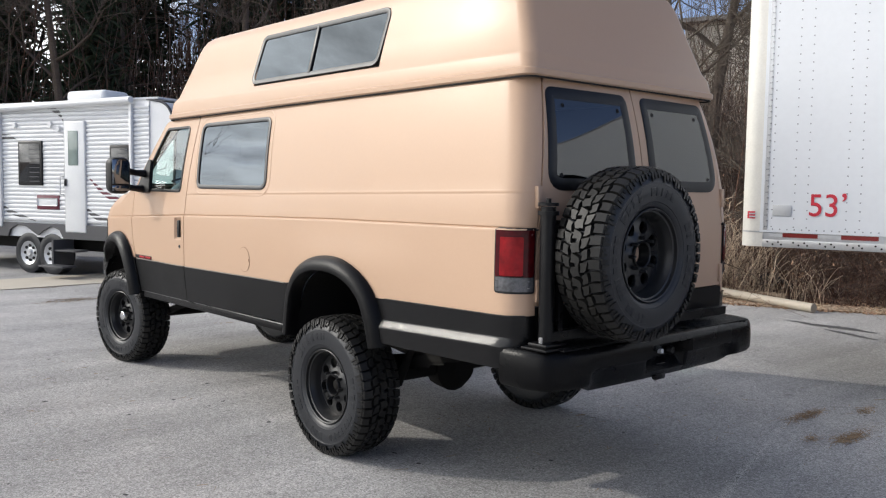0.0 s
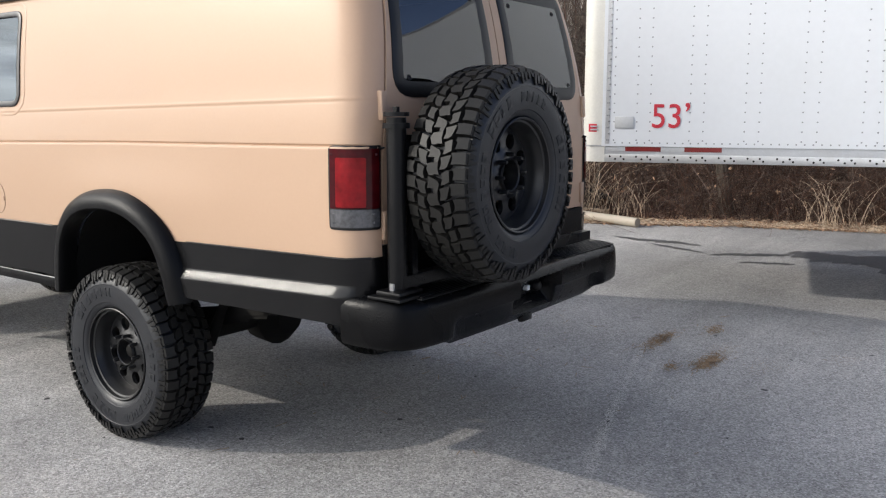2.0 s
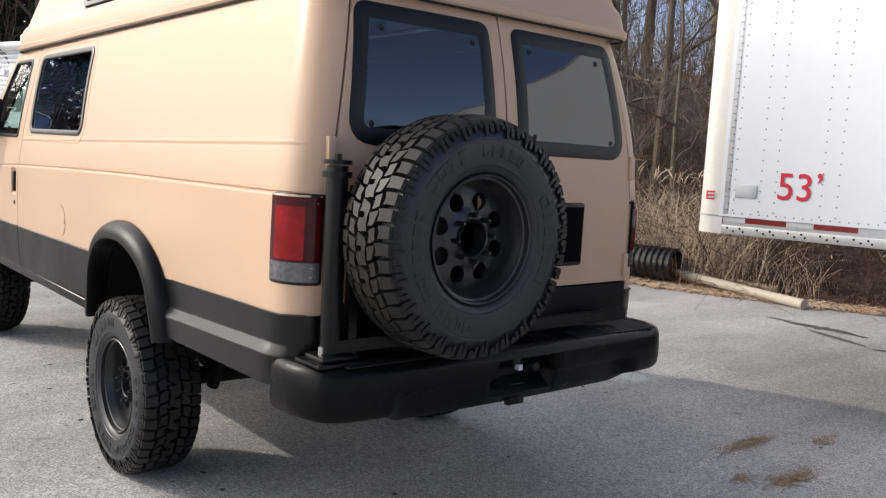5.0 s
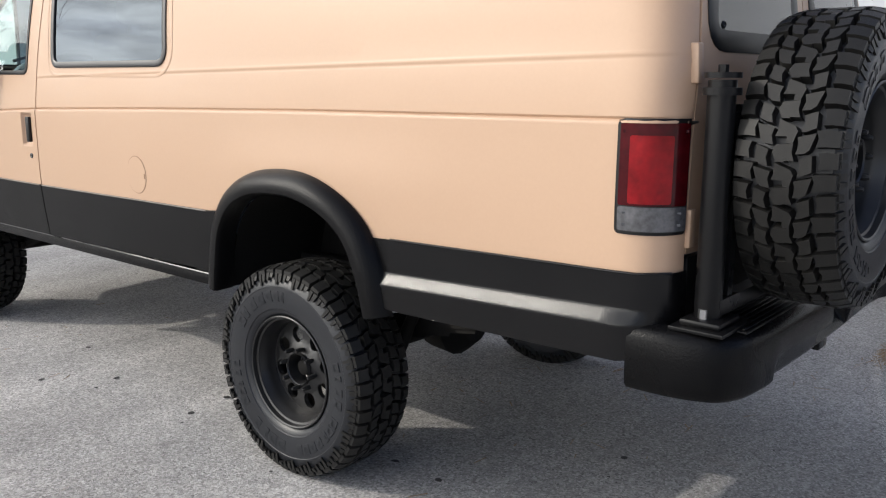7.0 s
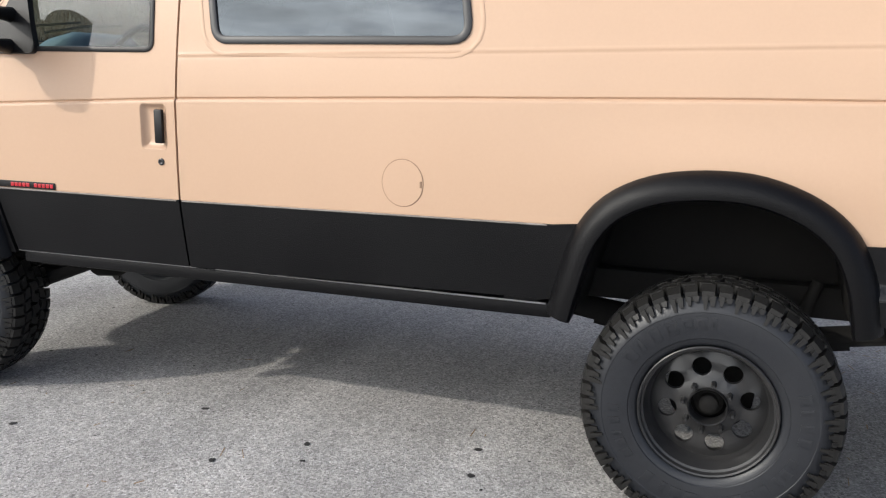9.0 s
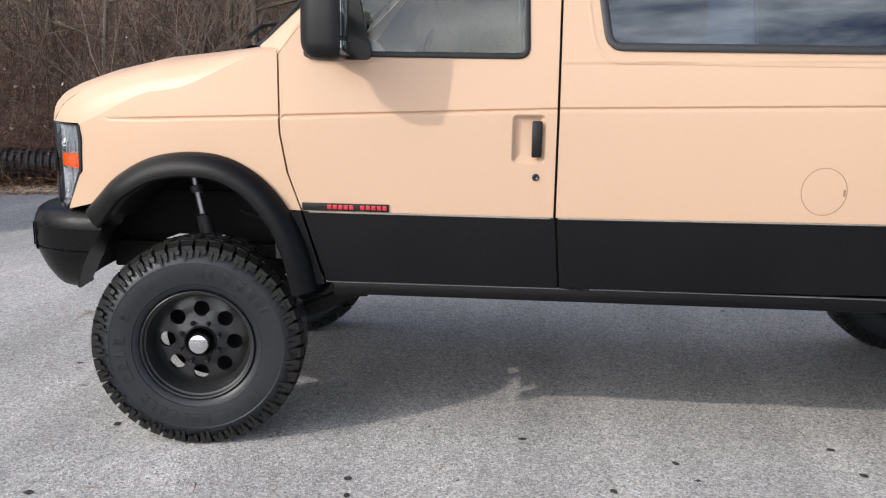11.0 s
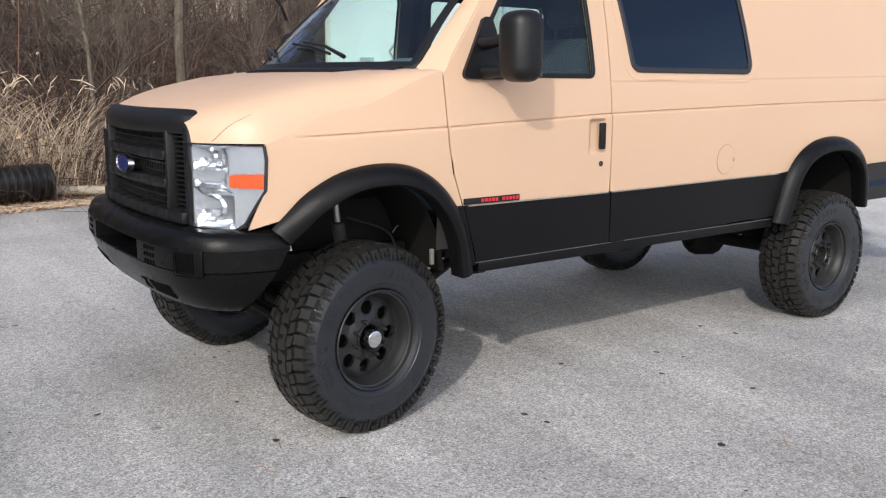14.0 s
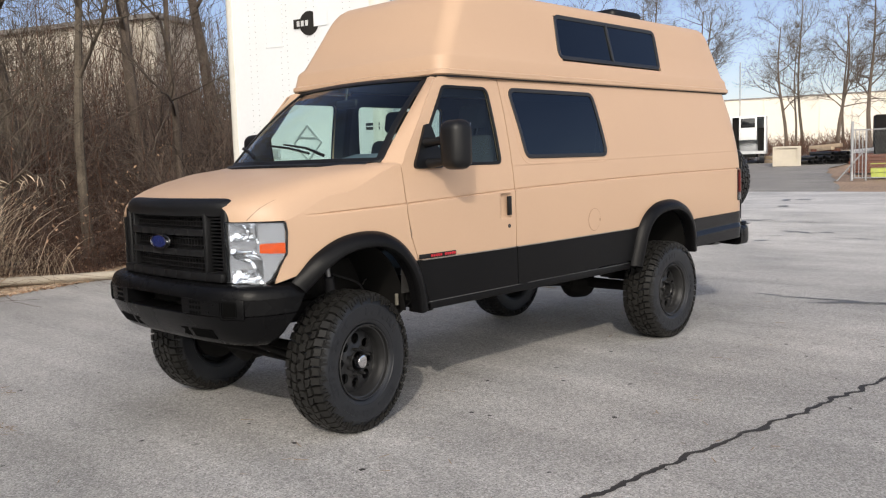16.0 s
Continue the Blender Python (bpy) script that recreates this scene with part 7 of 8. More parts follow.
specks("brown_dust", [(2.28, -1.93, 0.10, 0.06, 260), (2.02, -2.26, 0.09, 0.06, 200), (2.5, -2.65, 0.10, 0.06, 160), (2.28, -1.48, 0.12, 0.035, 150), (6.4, 0.2, 0.4, 0.1, 200), (1.95, -1.94, 0.12, 0.04, 150)], TAN_DUST, "fine brown dust on the asphalt")
bm = bmesh.new()
box(bm, (-5.5, 9.75, 0.0), (2.6, 11.2, 0.012))
for v in bm.verts:
    v.co.y += 0.05 * (v.co.x + 1.0)
tagged(link("concrete_apron", bm, CONCRETE), "pale concrete strip in the asphalt", "concrete", kind="structure")

# ---- buildings and things in the distance ----


def sided_building(name, at, rz, lx, ly, h, eave, label, mt=METAL_SIDING, rib=0.6):
    b = thing(name, at, rz, label, "building")
    bm = bmesh.new()
    box(bm, (0, 0, 0), (lx, ly, h))
    part("wall", bm, mt, b)
    k = int(lx / rib)
    bm = bmesh.new()
    for i in range(k + 1):
        box(bm, (i * rib - 0.04, -0.06, 0), (i * rib + 0.04, 0.0, h))
    for i in range(int(ly / rib) + 1):
        box(bm, (-0.06, i * rib - 0.04, 0), (0.0, i * rib + 0.04, h))
    tagged(part("siding_ribs", bm, mt, b), kind="stuff")
    bm = bmesh.new()
    box(bm, (-eave, -eave, h), (lx + eave, ly + eave, h + 0.18))
    part("roof", bm, METAL_ROOF, b)
    return b


sided_building("metal_shed", (29.56, 17.3, 3.4), -73.3, 24, 12, 5.6, 0.5, "weathered metal warehouse up on the bank")
sided_building("low_shed", (39.9, -4.9, 3.3), -158.2, 14, 2.5, 4.25, 0.25, "low weathered metal shed up on the bank", METAL_SIDING, 0.45)
far = thing("far_warehouse", (-40, -112, 1.0), 14, "long cream warehouse beyond the yard", "building")
part("wall", boxed((0, -14, 0), (170, 0, 6.9)), WAREHOUSE, far)
part("roof", boxed((-0.2, -14.2, 6.9), (170.2, 0.1, 7.05)), METAL_ROOF, far)
for k in range(25):
    part("pilaster", boxed((3 + k * 6 - 0.05, 0.0, 0), (3 + k * 6 + 0.05, 0.08, 6.9)), WAREHOUSE, far)

# the open back of a white truck body: posts, dark inside, a hung door, a bright deck
truck = thing("utility_truck", (18.4, -44.0, ground_z(18.4, -44.0)), 21, "white box truck body seen from behind, with its back open", "truck")
part("front_wall", boxed((-1.0, -2.6, 0.75), (1.0, -2.5, 2.85)), WHITE_PANEL, truck)
for x in (-1.0, 0.94):
    part("side_wall", boxed((x, -2.5, 0.75), (x + 0.06, 0.0, 2.85)), WHITE_PANEL, truck)
    part("corner_post", boxed((x - 0.02, -0.06, 0.70), (x + 0.08, 0.04, 2.9)), WHITE_PLASTIC, truck)
part("roof", boxed((-1.02, -2.6, 2.85), (1.02, 0.02, 2.92)), WHITE_PANEL, truck)
part("deck", boxed((-1.0, -2.6, 0.62), (1.0, 0.06, 0.80)), ALU, truck)
part("inner_shelf", boxed((-0.9, -1.2, 0.80), (0.5, -0.6, 1.25), 0.02), GALV, truck)
dr = part("hung_door", boxed((-0.50, -0.02, 1.48), (0.52, 0.04, 2.88), 0.01), WHITE_PLASTIC, truck)
part("door_window", boxed((-0.40, 0.04, 2.22), (0.42, 0.055, 2.78), 0.01), DARK_GLASS, dr)
# dark sheets that put the shade inside the open back into colour
part("inside_shade", boxed((0.55, -0.3, 0.80), (0.92, -0.25, 2.85)), UNDER, truck)
part("inside_shade", boxed((-0.92, -0.3, 0.80), (-0.55, -0.25, 2.2)), UNDER, truck)
part("frame", boxed((-0.45, -2.6, 0.42), (0.45, 0.0, 0.62)), UNDER, truck)
for x in (-0.78, 0.78):
    for y in (-0.5, -1.6):
        part("wheel", tubed([(x - 0.14, y, 0.38), (x + 0.14, y, 0.38)], 0.38, 18), RUBBER, truck)
part("mast", tubed([(0.5, -0.3, 2.9), (0.5, -0.3, 6.2)], 0.035, 6), GALV, truck)

cul = thing("concrete_culvert", (15.35, -42.4, ground_z(15.35, -42.0)), 21, "pale precast concrete box with a square opening", "concrete box")
bm = bmesh.new()
out = [(-0.74, 0.0), (0.74, 0.0), (0.74, 1.12), (-0.74, 1.12)]
hole = rounded([(-0.56, 0.16), (0.62, 0.16), (0.62, 1.02), (-0.56, 1.02)], 0.12)
sheet(bm, out, [hole], lambda x, z: Vector((x, 0.8, z)), 0.15)
grid(bm, [[Vector((p[0], 0.8, p[1])) for p in hole], [Vector((p[0], 0.70, p[1])) for p in hole]], close=True)
bmesh.ops.recalc_face_normals(bm, faces=bm.faces)
box(bm, (-0.74, -0.2, 0.0), (0.74, 0.70, 1.12))
part("concrete_shell", bm, CONCRETE, cul)

yard_pipe = None
for k in range(20):
    row, col = (0, k) if k < 9 else (1, k - 9) if k < 16 else (2, k - 16)
    x = 12.6 + col * 0.30 + row * 0.15
    at = (x, -43.6 + 0.05 * col, ground_z(x, -43.2) + 0.13 + row * 0.22)
    m = pose(*at, 0, 0, 52 + rnd.uniform(-9, 9))
    if yard_pipe is None:
        bm = tubed([(0, -1.0, 0), (0, 1.0, 0)], 0.13, 12, caps=False)
        yard_pipe = tagged(solid(link("stacked_pipe", bm, PIPE), 0.02), "black plastic pipe stacked in the yard", "pipe", "stacked pipes in the yard")
        yard_pipe.matrix_basis = m
    else:
        copy_thing(yard_pipe, m)
for x, y, z, rz, mt, lab in ((16.9, -44.6, 0.0, -24, TIMBER, "pale timber beam in the yard"), (16.9, -44.9, 0.22, -20, TIMBER, "pale timber beam in the yard"), (14.4, -45.0, 0.62, -32, TIMBER, "splintered pale board on the pile"), (14.2, -45.1, 0.78, -12, TIMBER, "splintered pale board on the pile"), (13.4, -45.6, 0.40, -24, PALE_PIPE, "long pale beam behind the pipes"), (11.8, -44.5, 0.30, -20, WHITE_PLASTIC, "white beam in the yard"), (11.8, -44.4, 0.52, -27, WHITE_PLASTIC, "white beam in the yard"), (9.9, -43.5, 0.50, -22, WHITE_PLASTIC, "white beam in the yard")):
    ob = tagged(link("lumber", boxed((-1.0, -0.12, 0), (1.0, 0.12, 0.20), 0.01), mt), lab, "timber", "beams in the yard")
    ob.matrix_basis = pose(x, y, ground_z(x, y) + z, 0, 3 if z > 0.5 else 0, rz)
    if z > 0.25:
        pr = tagged(link("bearer_block", boxed((-0.85, -0.16, 0), (0.85, 0.16, z), 0.01), RUSTY), "dark timber block under a beam", "timber block", "blocks in the yard")
        pr.matrix_basis = pose(x, y, ground_z(x, y) - 0.05, 0, 0, rz)

# gate: two tall posts, a framed chain-link leaf and a slanted prop
gate = thing("yard_gate", (8.62, -33.0, ground_z(8.62, -33)), -172, "grey chain-link gate standing open", "gate")
part("gate_post", tubed([(0, 0, 0), (0, 0, 2.6)], 0.06, 10), GALV, gate)
for x in (0.55, 3.6):
    part("post", tubed([(x, 0.05, 0.0), (x, 0.05, 2.25)], 0.04, 8), GALV, gate)
for z in (0.12, 2.22):
    part("rail", tubed([(0, 0.05, z), (3.6, 0.05, z)], 0.03, 6), GALV, gate)
for x in (0.12, 0.28, 0.42):
    part("upright", tubed([(x, 0.0, 0.1), (x, 0.0, 2.2)], 0.022, 6), GALV, gate)
bm = bmesh.new()
for k in range(30):
    x = k * 0.12
    tube(bm, [(x, 0.05, 0.15), (min(3.6, x + 1.02), 0.05, 0.15 + 2.05 * min(1, (3.6 - x) / 1.02))], 0.0025, 3, caps=False)
    tube(bm, [(x, 0.05, 2.2), (min(3.6, x + 1.02), 0.05, 2.2 - 2.05 * min(1, (3.6 - x) / 1.02))], 0.0025, 3, caps=False)
tagged(part("wire_mesh", bm, GALV, gate), kind="stuff")
part("prop", tubed([(-0.55, -0.3, 0.0), (0.52, 0.0, 1.35)], 0.035, 6), GALV, gate)
for k in range(3):
    gz = ground_z(7.4, -34.4)
    pal = thing("pallet", (7.45 + 0.04 * k, -34.5, gz + 0.215 * k), -170 + 3 * k, "yellow-green painted pallet stacked by the gate", "pallet", "pallets by the gate")
    for j in range(3):
        part("bearer", boxed((-0.75, -0.5 + j * 0.45, 0.025), (0.75, -0.4 + j * 0.45, 0.19)), RUSTY if k == 2 else LIME, pal)
    for j in range(5):
        part("slat", boxed((-0.75, -0.5 + j * 0.22, 0.19), (0.75, -0.38 + j * 0.22, 0.213)), LIME, pal)
    part("bottom_board", boxed((-0.75, 0.36, 0.0), (0.75, 0.50, 0.024)), LIME, pal)
stack = thing("timber_stack", (8.5, -37.0, ground_z(8.5, -37.0)), -168, "rust-red stack of boards behind the gate", "timber stack")
for k in range(6):
    part("board", boxed((-1.5 + 0.05 * (k % 3), -0.5, 0.15 * k), (1.45 + 0.07 * (k % 2), 0.5 - 0.03 * (k % 2), 0.15 * k + 0.13), 0.01), RUSTY, stack)
cab = thing("dark_container", (9.4, -44.6, ground_z(9.4, -44.6)), -160, "dark storage container in the yard", "container")
part("box", boxed((-1.9, -1.2, 0), (1.9, 1.2, 2.5), 0.03), UNDER, cab)
for k in range(11):
    part("rib", boxed((-1.75 + 0.34 * k, 1.2, 0.1), (-1.62 + 0.34 * k, 1.24, 2.4)), UNDER, cab)

wire = link("overhead_wire", tubed(smooth_line([(-2, 22.7, 7.3), (10, 21.8, 8.3), (22, 21, 9.8)], 10), 0.025, 5), WHITE_PLASTIC)
tagged(wire, "pale twisted overhead cable", "cable")
for i, (x, y, z) in enumerate(((-2, 22.7, 7.3), (22, 21, 9.8))):
    p = tagged(link("utility_pole", tubed([(x, y, ground_z(x, y) - 0.3), (x, y, z + 0.3)], [0.14, 0.11], 10), TIMBER), "timber pole that carries the cable", "pole")

# ---- bare trees, brush and dry grass ----
rng = np.random.default_rng(11)


def strands(name, P, R, material, n=3):
    """One mesh of thin tapering stems; P is (count, points, 3), R (count, points)."""
    V, F = stems(P, R, n)
    return stem_mesh(name, V, F, material)


def stems(P, R, n=3):
    """Corners and faces of tapering stems."""
    N, S, _ = P.shape
    d = P[:, -1] - P[:, 0]
    d /= np.linalg.norm(d, axis=1, keepdims=True) + 1e-9
    ref = np.where(np.abs(d[:, 2:3]) > 0.9, np.array([[1.0, 0, 0]]), np.array([[0, 0, 1.0]]))
    a = np.cross(d, ref)
    a /= np.linalg.norm(a, axis=1, keepdims=True)
    b = np.cross(d, a)
    ang = 2 * np.pi * np.arange(n) / n
    off = a[:, None, :] * np.cos(ang)[None, :, None] + b[:, None, :] * np.sin(ang)[None, :, None]
    V = P[:, :, None, :] + R[:, :, None, None] * off[:, None, :, :]
    idx = np.arange(N * S * n).reshape(N, S, n)
    nxt = np.roll(idx, -1, axis=2)
    F = np.stack([idx[:, :-1], nxt[:, :-1], nxt[:, 1:], idx[:, 1:]], axis=-1).reshape(-1, 4)
    return V.reshape(-1, 3), F


def stem_mesh(name, V, F, material):
    me = bpy.data.meshes.new(name)
    me.from_pydata(V.tolist(), [], F.tolist())
    me.materials.append(material)
    me.polygons.foreach_set("use_smooth", np.ones(len(me.polygons), bool))
    return me


def shoots(base, length, lean, wobble, S=5, up=0.0, droop=0.0):
    """Lines that start at base with the given lengths, leaning at random."""
    N = len(base)
    az = rng.uniform(0, 2 * np.pi, N)
    tilt = np.abs(rng.normal(0, lean, N))
    d = np.stack([np.cos(az) * np.sin(tilt), np.sin(az) * np.sin(tilt), np.cos(tilt)], 1)
    t = np.linspace(0, 1, S)
    P = base[:, None, :] + d[:, None, :] * (length[:, None] * t)[..., None]
    w = rng.normal(0, 1, (N, S, 3)) * wobble * length[:, None, None] * t[None, :, None]
    P = P + w
    P[:, :, 2] -= droop * length[:, None] * t[None, :] ** 2.5
    P[:, :, 0] += (np.cos(az) * droop * length)[:, None] * t[None, :] ** 2
    P[:, :, 1] += (np.sin(az) * droop * length)[:, None] * t[None, :] ** 2
    return P


def taper(N, S, r0, r1):
    t = np.linspace(0, 1, S)
    return r0[:, None] * (1 - t) + r1 * t


def limb(p, d, length, r, level, out, gravity):
    """Grows one limb and its children into out."""
    S = 4
    pts = [p]
    dd = d.copy()
    for k in range(S - 1):
        dd = dd + rng.normal(0, 0.16, 3) + np.array([0, 0, gravity])
        dd /= np.linalg.norm(dd)
        pts.append(pts[-1] + dd * length / (S - 1))
    r1 = r * (0.45 if level < 3 else 0.25)
    out.append((np.array(pts), np.linspace(r, r1, S), level))
    if level == 0:
        return
    kids = {3: 7, 2: 6, 1: 4}[level]
    for k in range(kids):
        f = rng.uniform(0.3, 1.0)
        i = min(S - 2, int(f * (S - 1)))
        q = pts[i] + (pts[i + 1] - pts[i]) * (f * (S - 1) - i)
        az = rng.normal(0, 1, 3)
        az -= dd * az.dot(dd)
        az /= np.linalg.norm(az)
        nd = dd * rng.uniform(0.5, 0.9) + az * rng.uniform(0.5, 0.9) + np.array([0, 0, 0.15])
        nd /= np.linalg.norm(nd)
        limb(q, nd, length * rng.uniform(0.45, 0.7), max(0.0055, r * (1 - 0.55 * f) * 0.58), level - 1, out, gravity * 0.6)


def bare_tree(height, r, lean, mt, limbs, label, first=0.3):
    """One bare tree with its trunk and its branches, at the origin."""
    tr = thing("tree", (0, 0, 0), 0, label, "tree", "bare trees")
    S = 9
    pts, rad = [], []
    for k in range(S):
        t = k / (S - 1)
        pts.append(np.array([lean[0] * height * t ** 1.3 + 0.02 * height * math.sin(5 * t + height), lean[1] * height * t ** 1.3 + 0.015 * height * math.sin(7 * t), height * t]))
        rad.append(r * (1.25 if k == 0 else 1 - 0.82 * t))
    bm = bmesh.new()
    tube(bm, [tuple(p) for p in pts], rad, 9)
    for v in bm.verts:
        v.co += v.co.normalized() * 0.08 * r * noise.noise(v.co * 4)
    part("trunk", bm, mt, tr)
    out = []
    for k in range(limbs):
        f = first + (1 - first) * (k + rng.uniform(0, 0.8)) / limbs
        i = min(S - 2, int(f * (S - 1)))
        q = pts[i] + (pts[i + 1] - pts[i]) * (f * (S - 1) - i)
        az = rng.uniform(0, 2 * np.pi)
        el = rng.uniform(0.35, 0.95)
        d = np.array([math.cos(az) * math.cos(el), math.sin(az) * math.cos(el), math.sin(el)])
        limb(q, d, height * rng.uniform(0.22, 0.36) * (1.15 - 0.55 * f), r * (1.05 - 0.8 * f) * 0.5 + 0.008, 3, out, 0.05)
    big = [o for o in out if o[2] > 0]
    end = [o for o in out if o[2] == 0]
    V1, F1 = stems(np.array([o[0] for o in big]), np.array([o[1] for o in big]))
    V2, F2 = stems(np.array([o[0][[0, 3]] for o in end]), np.array([o[1][[0, 3]] for o in end]))
    me = stem_mesh("branch_crown", np.concatenate([V1, V2]), np.concatenate([F1, F2 + len(V1)]), mt)
    ob = new("branch_crown", me)
    ob.parent = tr
    return tr


kinds = [
    bare_tree(9.0, 0.095, (-0.03, 0.03), BARK_PALE, 8, "bare tree with pale lichen-spotted bark", 0.35),
    bare_tree(8.0, 0.085, (0.08, 0.02), BARK, 8, "slim bare tree with dark bark", 0.25),
    bare_tree(11.0, 0.17, (0.02, -0.05), BARK, 9, "tall bare tree with grey-brown bark", 0.3),
    bare_tree(6.0, 0.05, (-0.12, 0.1), BARK_PALE, 7, "thin leaning bare sapling", 0.2),
]
spots_t = [
    (0, 9.8, 0.47, 0, 1.0), (3, 9.3, 4.0, 40, 1.0), (1, 10.2, 5.0, 120, 1.1), (2, 12.4, 5.4, 10, 0.9), (1, 11.0, -1.7, 200, 1.05), (2, 13.2, 0.6, 80, 0.95),
    (1, 9.9, 6.6, 300, 0.9), (2, 12.8, 8.6, 150, 1.0), (0, 11.4, 7.4, 60, 0.8), (3, 8.9, 2.3, 210, 0.9), (3, 10.0, -3.4, 20, 1.1), (2, 15.0, -3.0, 30, 1.0),
    (0, 14.6, 4.2, 250, 0.9), (0, 16.0, 6.2, 170, 1.0), (2, 16.9, 3.05, 320, 1.35), (1, 16.2, 2.8, 20, 1.3), (1, 11.8, 10.8, 90, 1.0), (3, 9.6, 9.0, 130, 1.0), (2, 16.8, 10.6, 45, 1.0),
    (1, 13.5, -6.5, 15, 1.0), (2, 18.5, -7.0, 75, 1.1), (3, 12.0, 2.0, 270, 1.2), (1, 8.8, 12.5, 190, 1.0), (2, 13.0, 14.5, 240, 1.1), (0, 19.0, 13.0, 350, 1.1),
    (0, 1.2, 24.5, 185, 1.2), (2, 4.6, 22.5, 275, 1.0), (1, 7.4, 25.0, 25, 1.4), (2, 10.0, 21.0, 115, 1.0),
    (2, 1.0, 29.0, 295, 1.3), (1, 4.2, 28.0, 65, 1.5), (0, 8.5, 30.5, 155, 1.3), (2, 13.5, 27.0, 245, 1.2), (2, 17.0, 22.0, 35, 1.2),
    (2, 19.5, -52.0, 50, 0.80), (0, 19.0, -52.6, 140, 0.95), (2, 15.1, -50.0, 230, 0.80), (2, 14.7, -54.0, 320, 0.95), (0, 23.0, -48.0, 160, 1.15), (2, 24.4, -50.0, 10, 0.95), (1, 17.4, -57.0, 250, 1.2), (1, 13.2, -56.0, 60, 1.25), (0, 21.4, -60.0, 200, 1.3), (2, 26.9, -49.0, 100, 1.05), (0, 29.9, -51.0, 30, 1.3), (2, 33.4, -50.0, 220, 1.05), (0, 37.9, -52.0, 120, 1.35), (2, 41.4, -47.0, 300, 1.05),
]
used = set()
for k, x, y, rz, s in spots_t:
    m = pose(x, y, ground_z(x, y) - 0.12, 0, 0, rz) @ Matrix.Scale(s, 4)
    if k not in used:
        used.add(k)
        kinds[k].matrix_basis = m
    else:
        t = copy_thing(kinds[k], m)
        t.matrix_basis = m

# dark evergreens behind the travel trailer


def evergreen(height, r):
    tr = thing("evergreen_tree", (0, 0, 0), 0, "dark green evergreen with drooping boughs", "tree", "evergreens")
    bm = bmesh.new()
    tube(bm, [(0, 0, 0), (0.05, 0, height * 0.5), (0, 0, height)], [0.17, 0.11, 0.02], 8)
    part("trunk", bm, BARK, tr)
    N = 2600
    f = rng.uniform(0.08, 1.0, N) ** 0.8
    az = rng.uniform(0, 2 * np.pi, N)
    rr = r * (1.03 - f) * np.sqrt(rng.uniform(0.05, 1, N)) * (0.75 + 0.25 * np.sin(az * 3 + f * 20))
    base = np.stack([rr * np.cos(az), rr * np.sin(az), height * f - 0.25 * rr], 1)
    P = shoots(base, rng.uniform(0.35, 0.8, N), 1.2, 0.08, 3, droop=0.3)
    R = np.tile(np.array([0.02, 0.065, 0.008]), (N, 1)) * rng.uniform(0.7, 1.5, (N, 1))
    ob = new("foliage", strands("foliage", P, R, NEEDLE))
    ob.parent = tr
    return tr


ev = evergreen(11.0, 2.8)
for i, (x, y, rz, s) in enumerate(((3.2, 26.0, 0, 1.0), (6.0, 24.0, 70, 0.9), (8.8, 27.5, 140, 1.1), (11.5, 24.5, 210, 0.95), (5.0, 31.0, 280, 1.2), (14.5, 26.5, 30, 1.1), (0.5, 33.0, 100, 1.2), (17.5, 27.0, 160, 1.1), (-3.5, 31.0, 60, 1.0), (-8.0, 33.0, 200, 1.15))):
    m = pose(x, y, ground_z(x, y) - 0.1, 0, 0, rz) @ Matrix.Scale(s, 4)
    if i == 0:
        ev.matrix_basis = m
    else:
        copy_thing(ev, m).matrix_basis = m


def on_ground(x, y, dz=-0.04):
    return np.stack([x, y, np.array([ground_z(float(a), float(b)) for a, b in zip(x, y)]) + dz], 1)


def verge(N, e0, e1, y0, y1, power=1.0):
    """Random places on the bank, e0 to e1 metres beyond the asphalt's edge."""
    y = rng.uniform(y0, y1, N)
    e = e0 + (e1 - e0) * rng.uniform(0, 1, N) ** power
    return np.array([edge_x(float(v)) for v in y]) + e, y, e


def stuff(name, me, label, cat):
    return tagged(new(name, me), label, cat, kind="stuff")


# brush: stems that lean every way, then side twigs that grow from them
x, y, e = verge(5600, 0.8, 13.5, -16, 17, 1.35)
base = on_ground(x, y)
L = rng.uniform(0.8, 2.6, len(x)) * (0.75 + 0.25 * np.clip(e / 3, 0, 1))
P1 = shoots(base, L, 0.62, 0.06, 5, droop=0.26)
stuff("brush", strands("brush", P1, taper(len(x), 5, rng.uniform(0.003, 0.010, len(x)), 0.0018), TWIG), "tangled brown leafless brush on the bank", "brush")
N2 = 24000
pick = rng.integers(0, len(P1), N2)
at = rng.integers(1, 5, N2)
P2 = shoots(P1[pick, at], rng.uniform(0.25, 1.0, N2), 1.15, 0.08, 4, droop=0.22)
stuff("brush_twigs", strands("brush_twigs", P2[:, [0, 2, 3]], taper(N2, 3, rng.uniform(0.002, 0.0045, N2), 0.001), TWIG_GREY), "fine grey-brown twigs of the brush", "brush")
# arching canes that cross one another on the bank
x, y, e = verge(4200, 0.6, 8.0, -12, 15, 1.2)
P3 = shoots(on_ground(x, y), rng.uniform(0.9, 2.6, len(x)), 0.7, 0.05, 7, droop=0.55)
P3[:, :, 2] = np.maximum(P3[:, :, 2], P3[:, :1, 2] + 0.02)
stuff("brambles", strands("brambles", P3, taper(len(x), 7, rng.uniform(0.003, 0.007, len(x)), 0.002), TWIG), "arching brown brambles at the foot of the bank", "brambles")
# tall shrubs: many bowed stems from one foot, with side branches
cx, cy, e = verge(46, 1.6, 7.5, -9, 12)
foot = np.repeat(np.stack([cx, cy], 1), 12, axis=0) + rng.normal(0, 0.16, (552, 2))
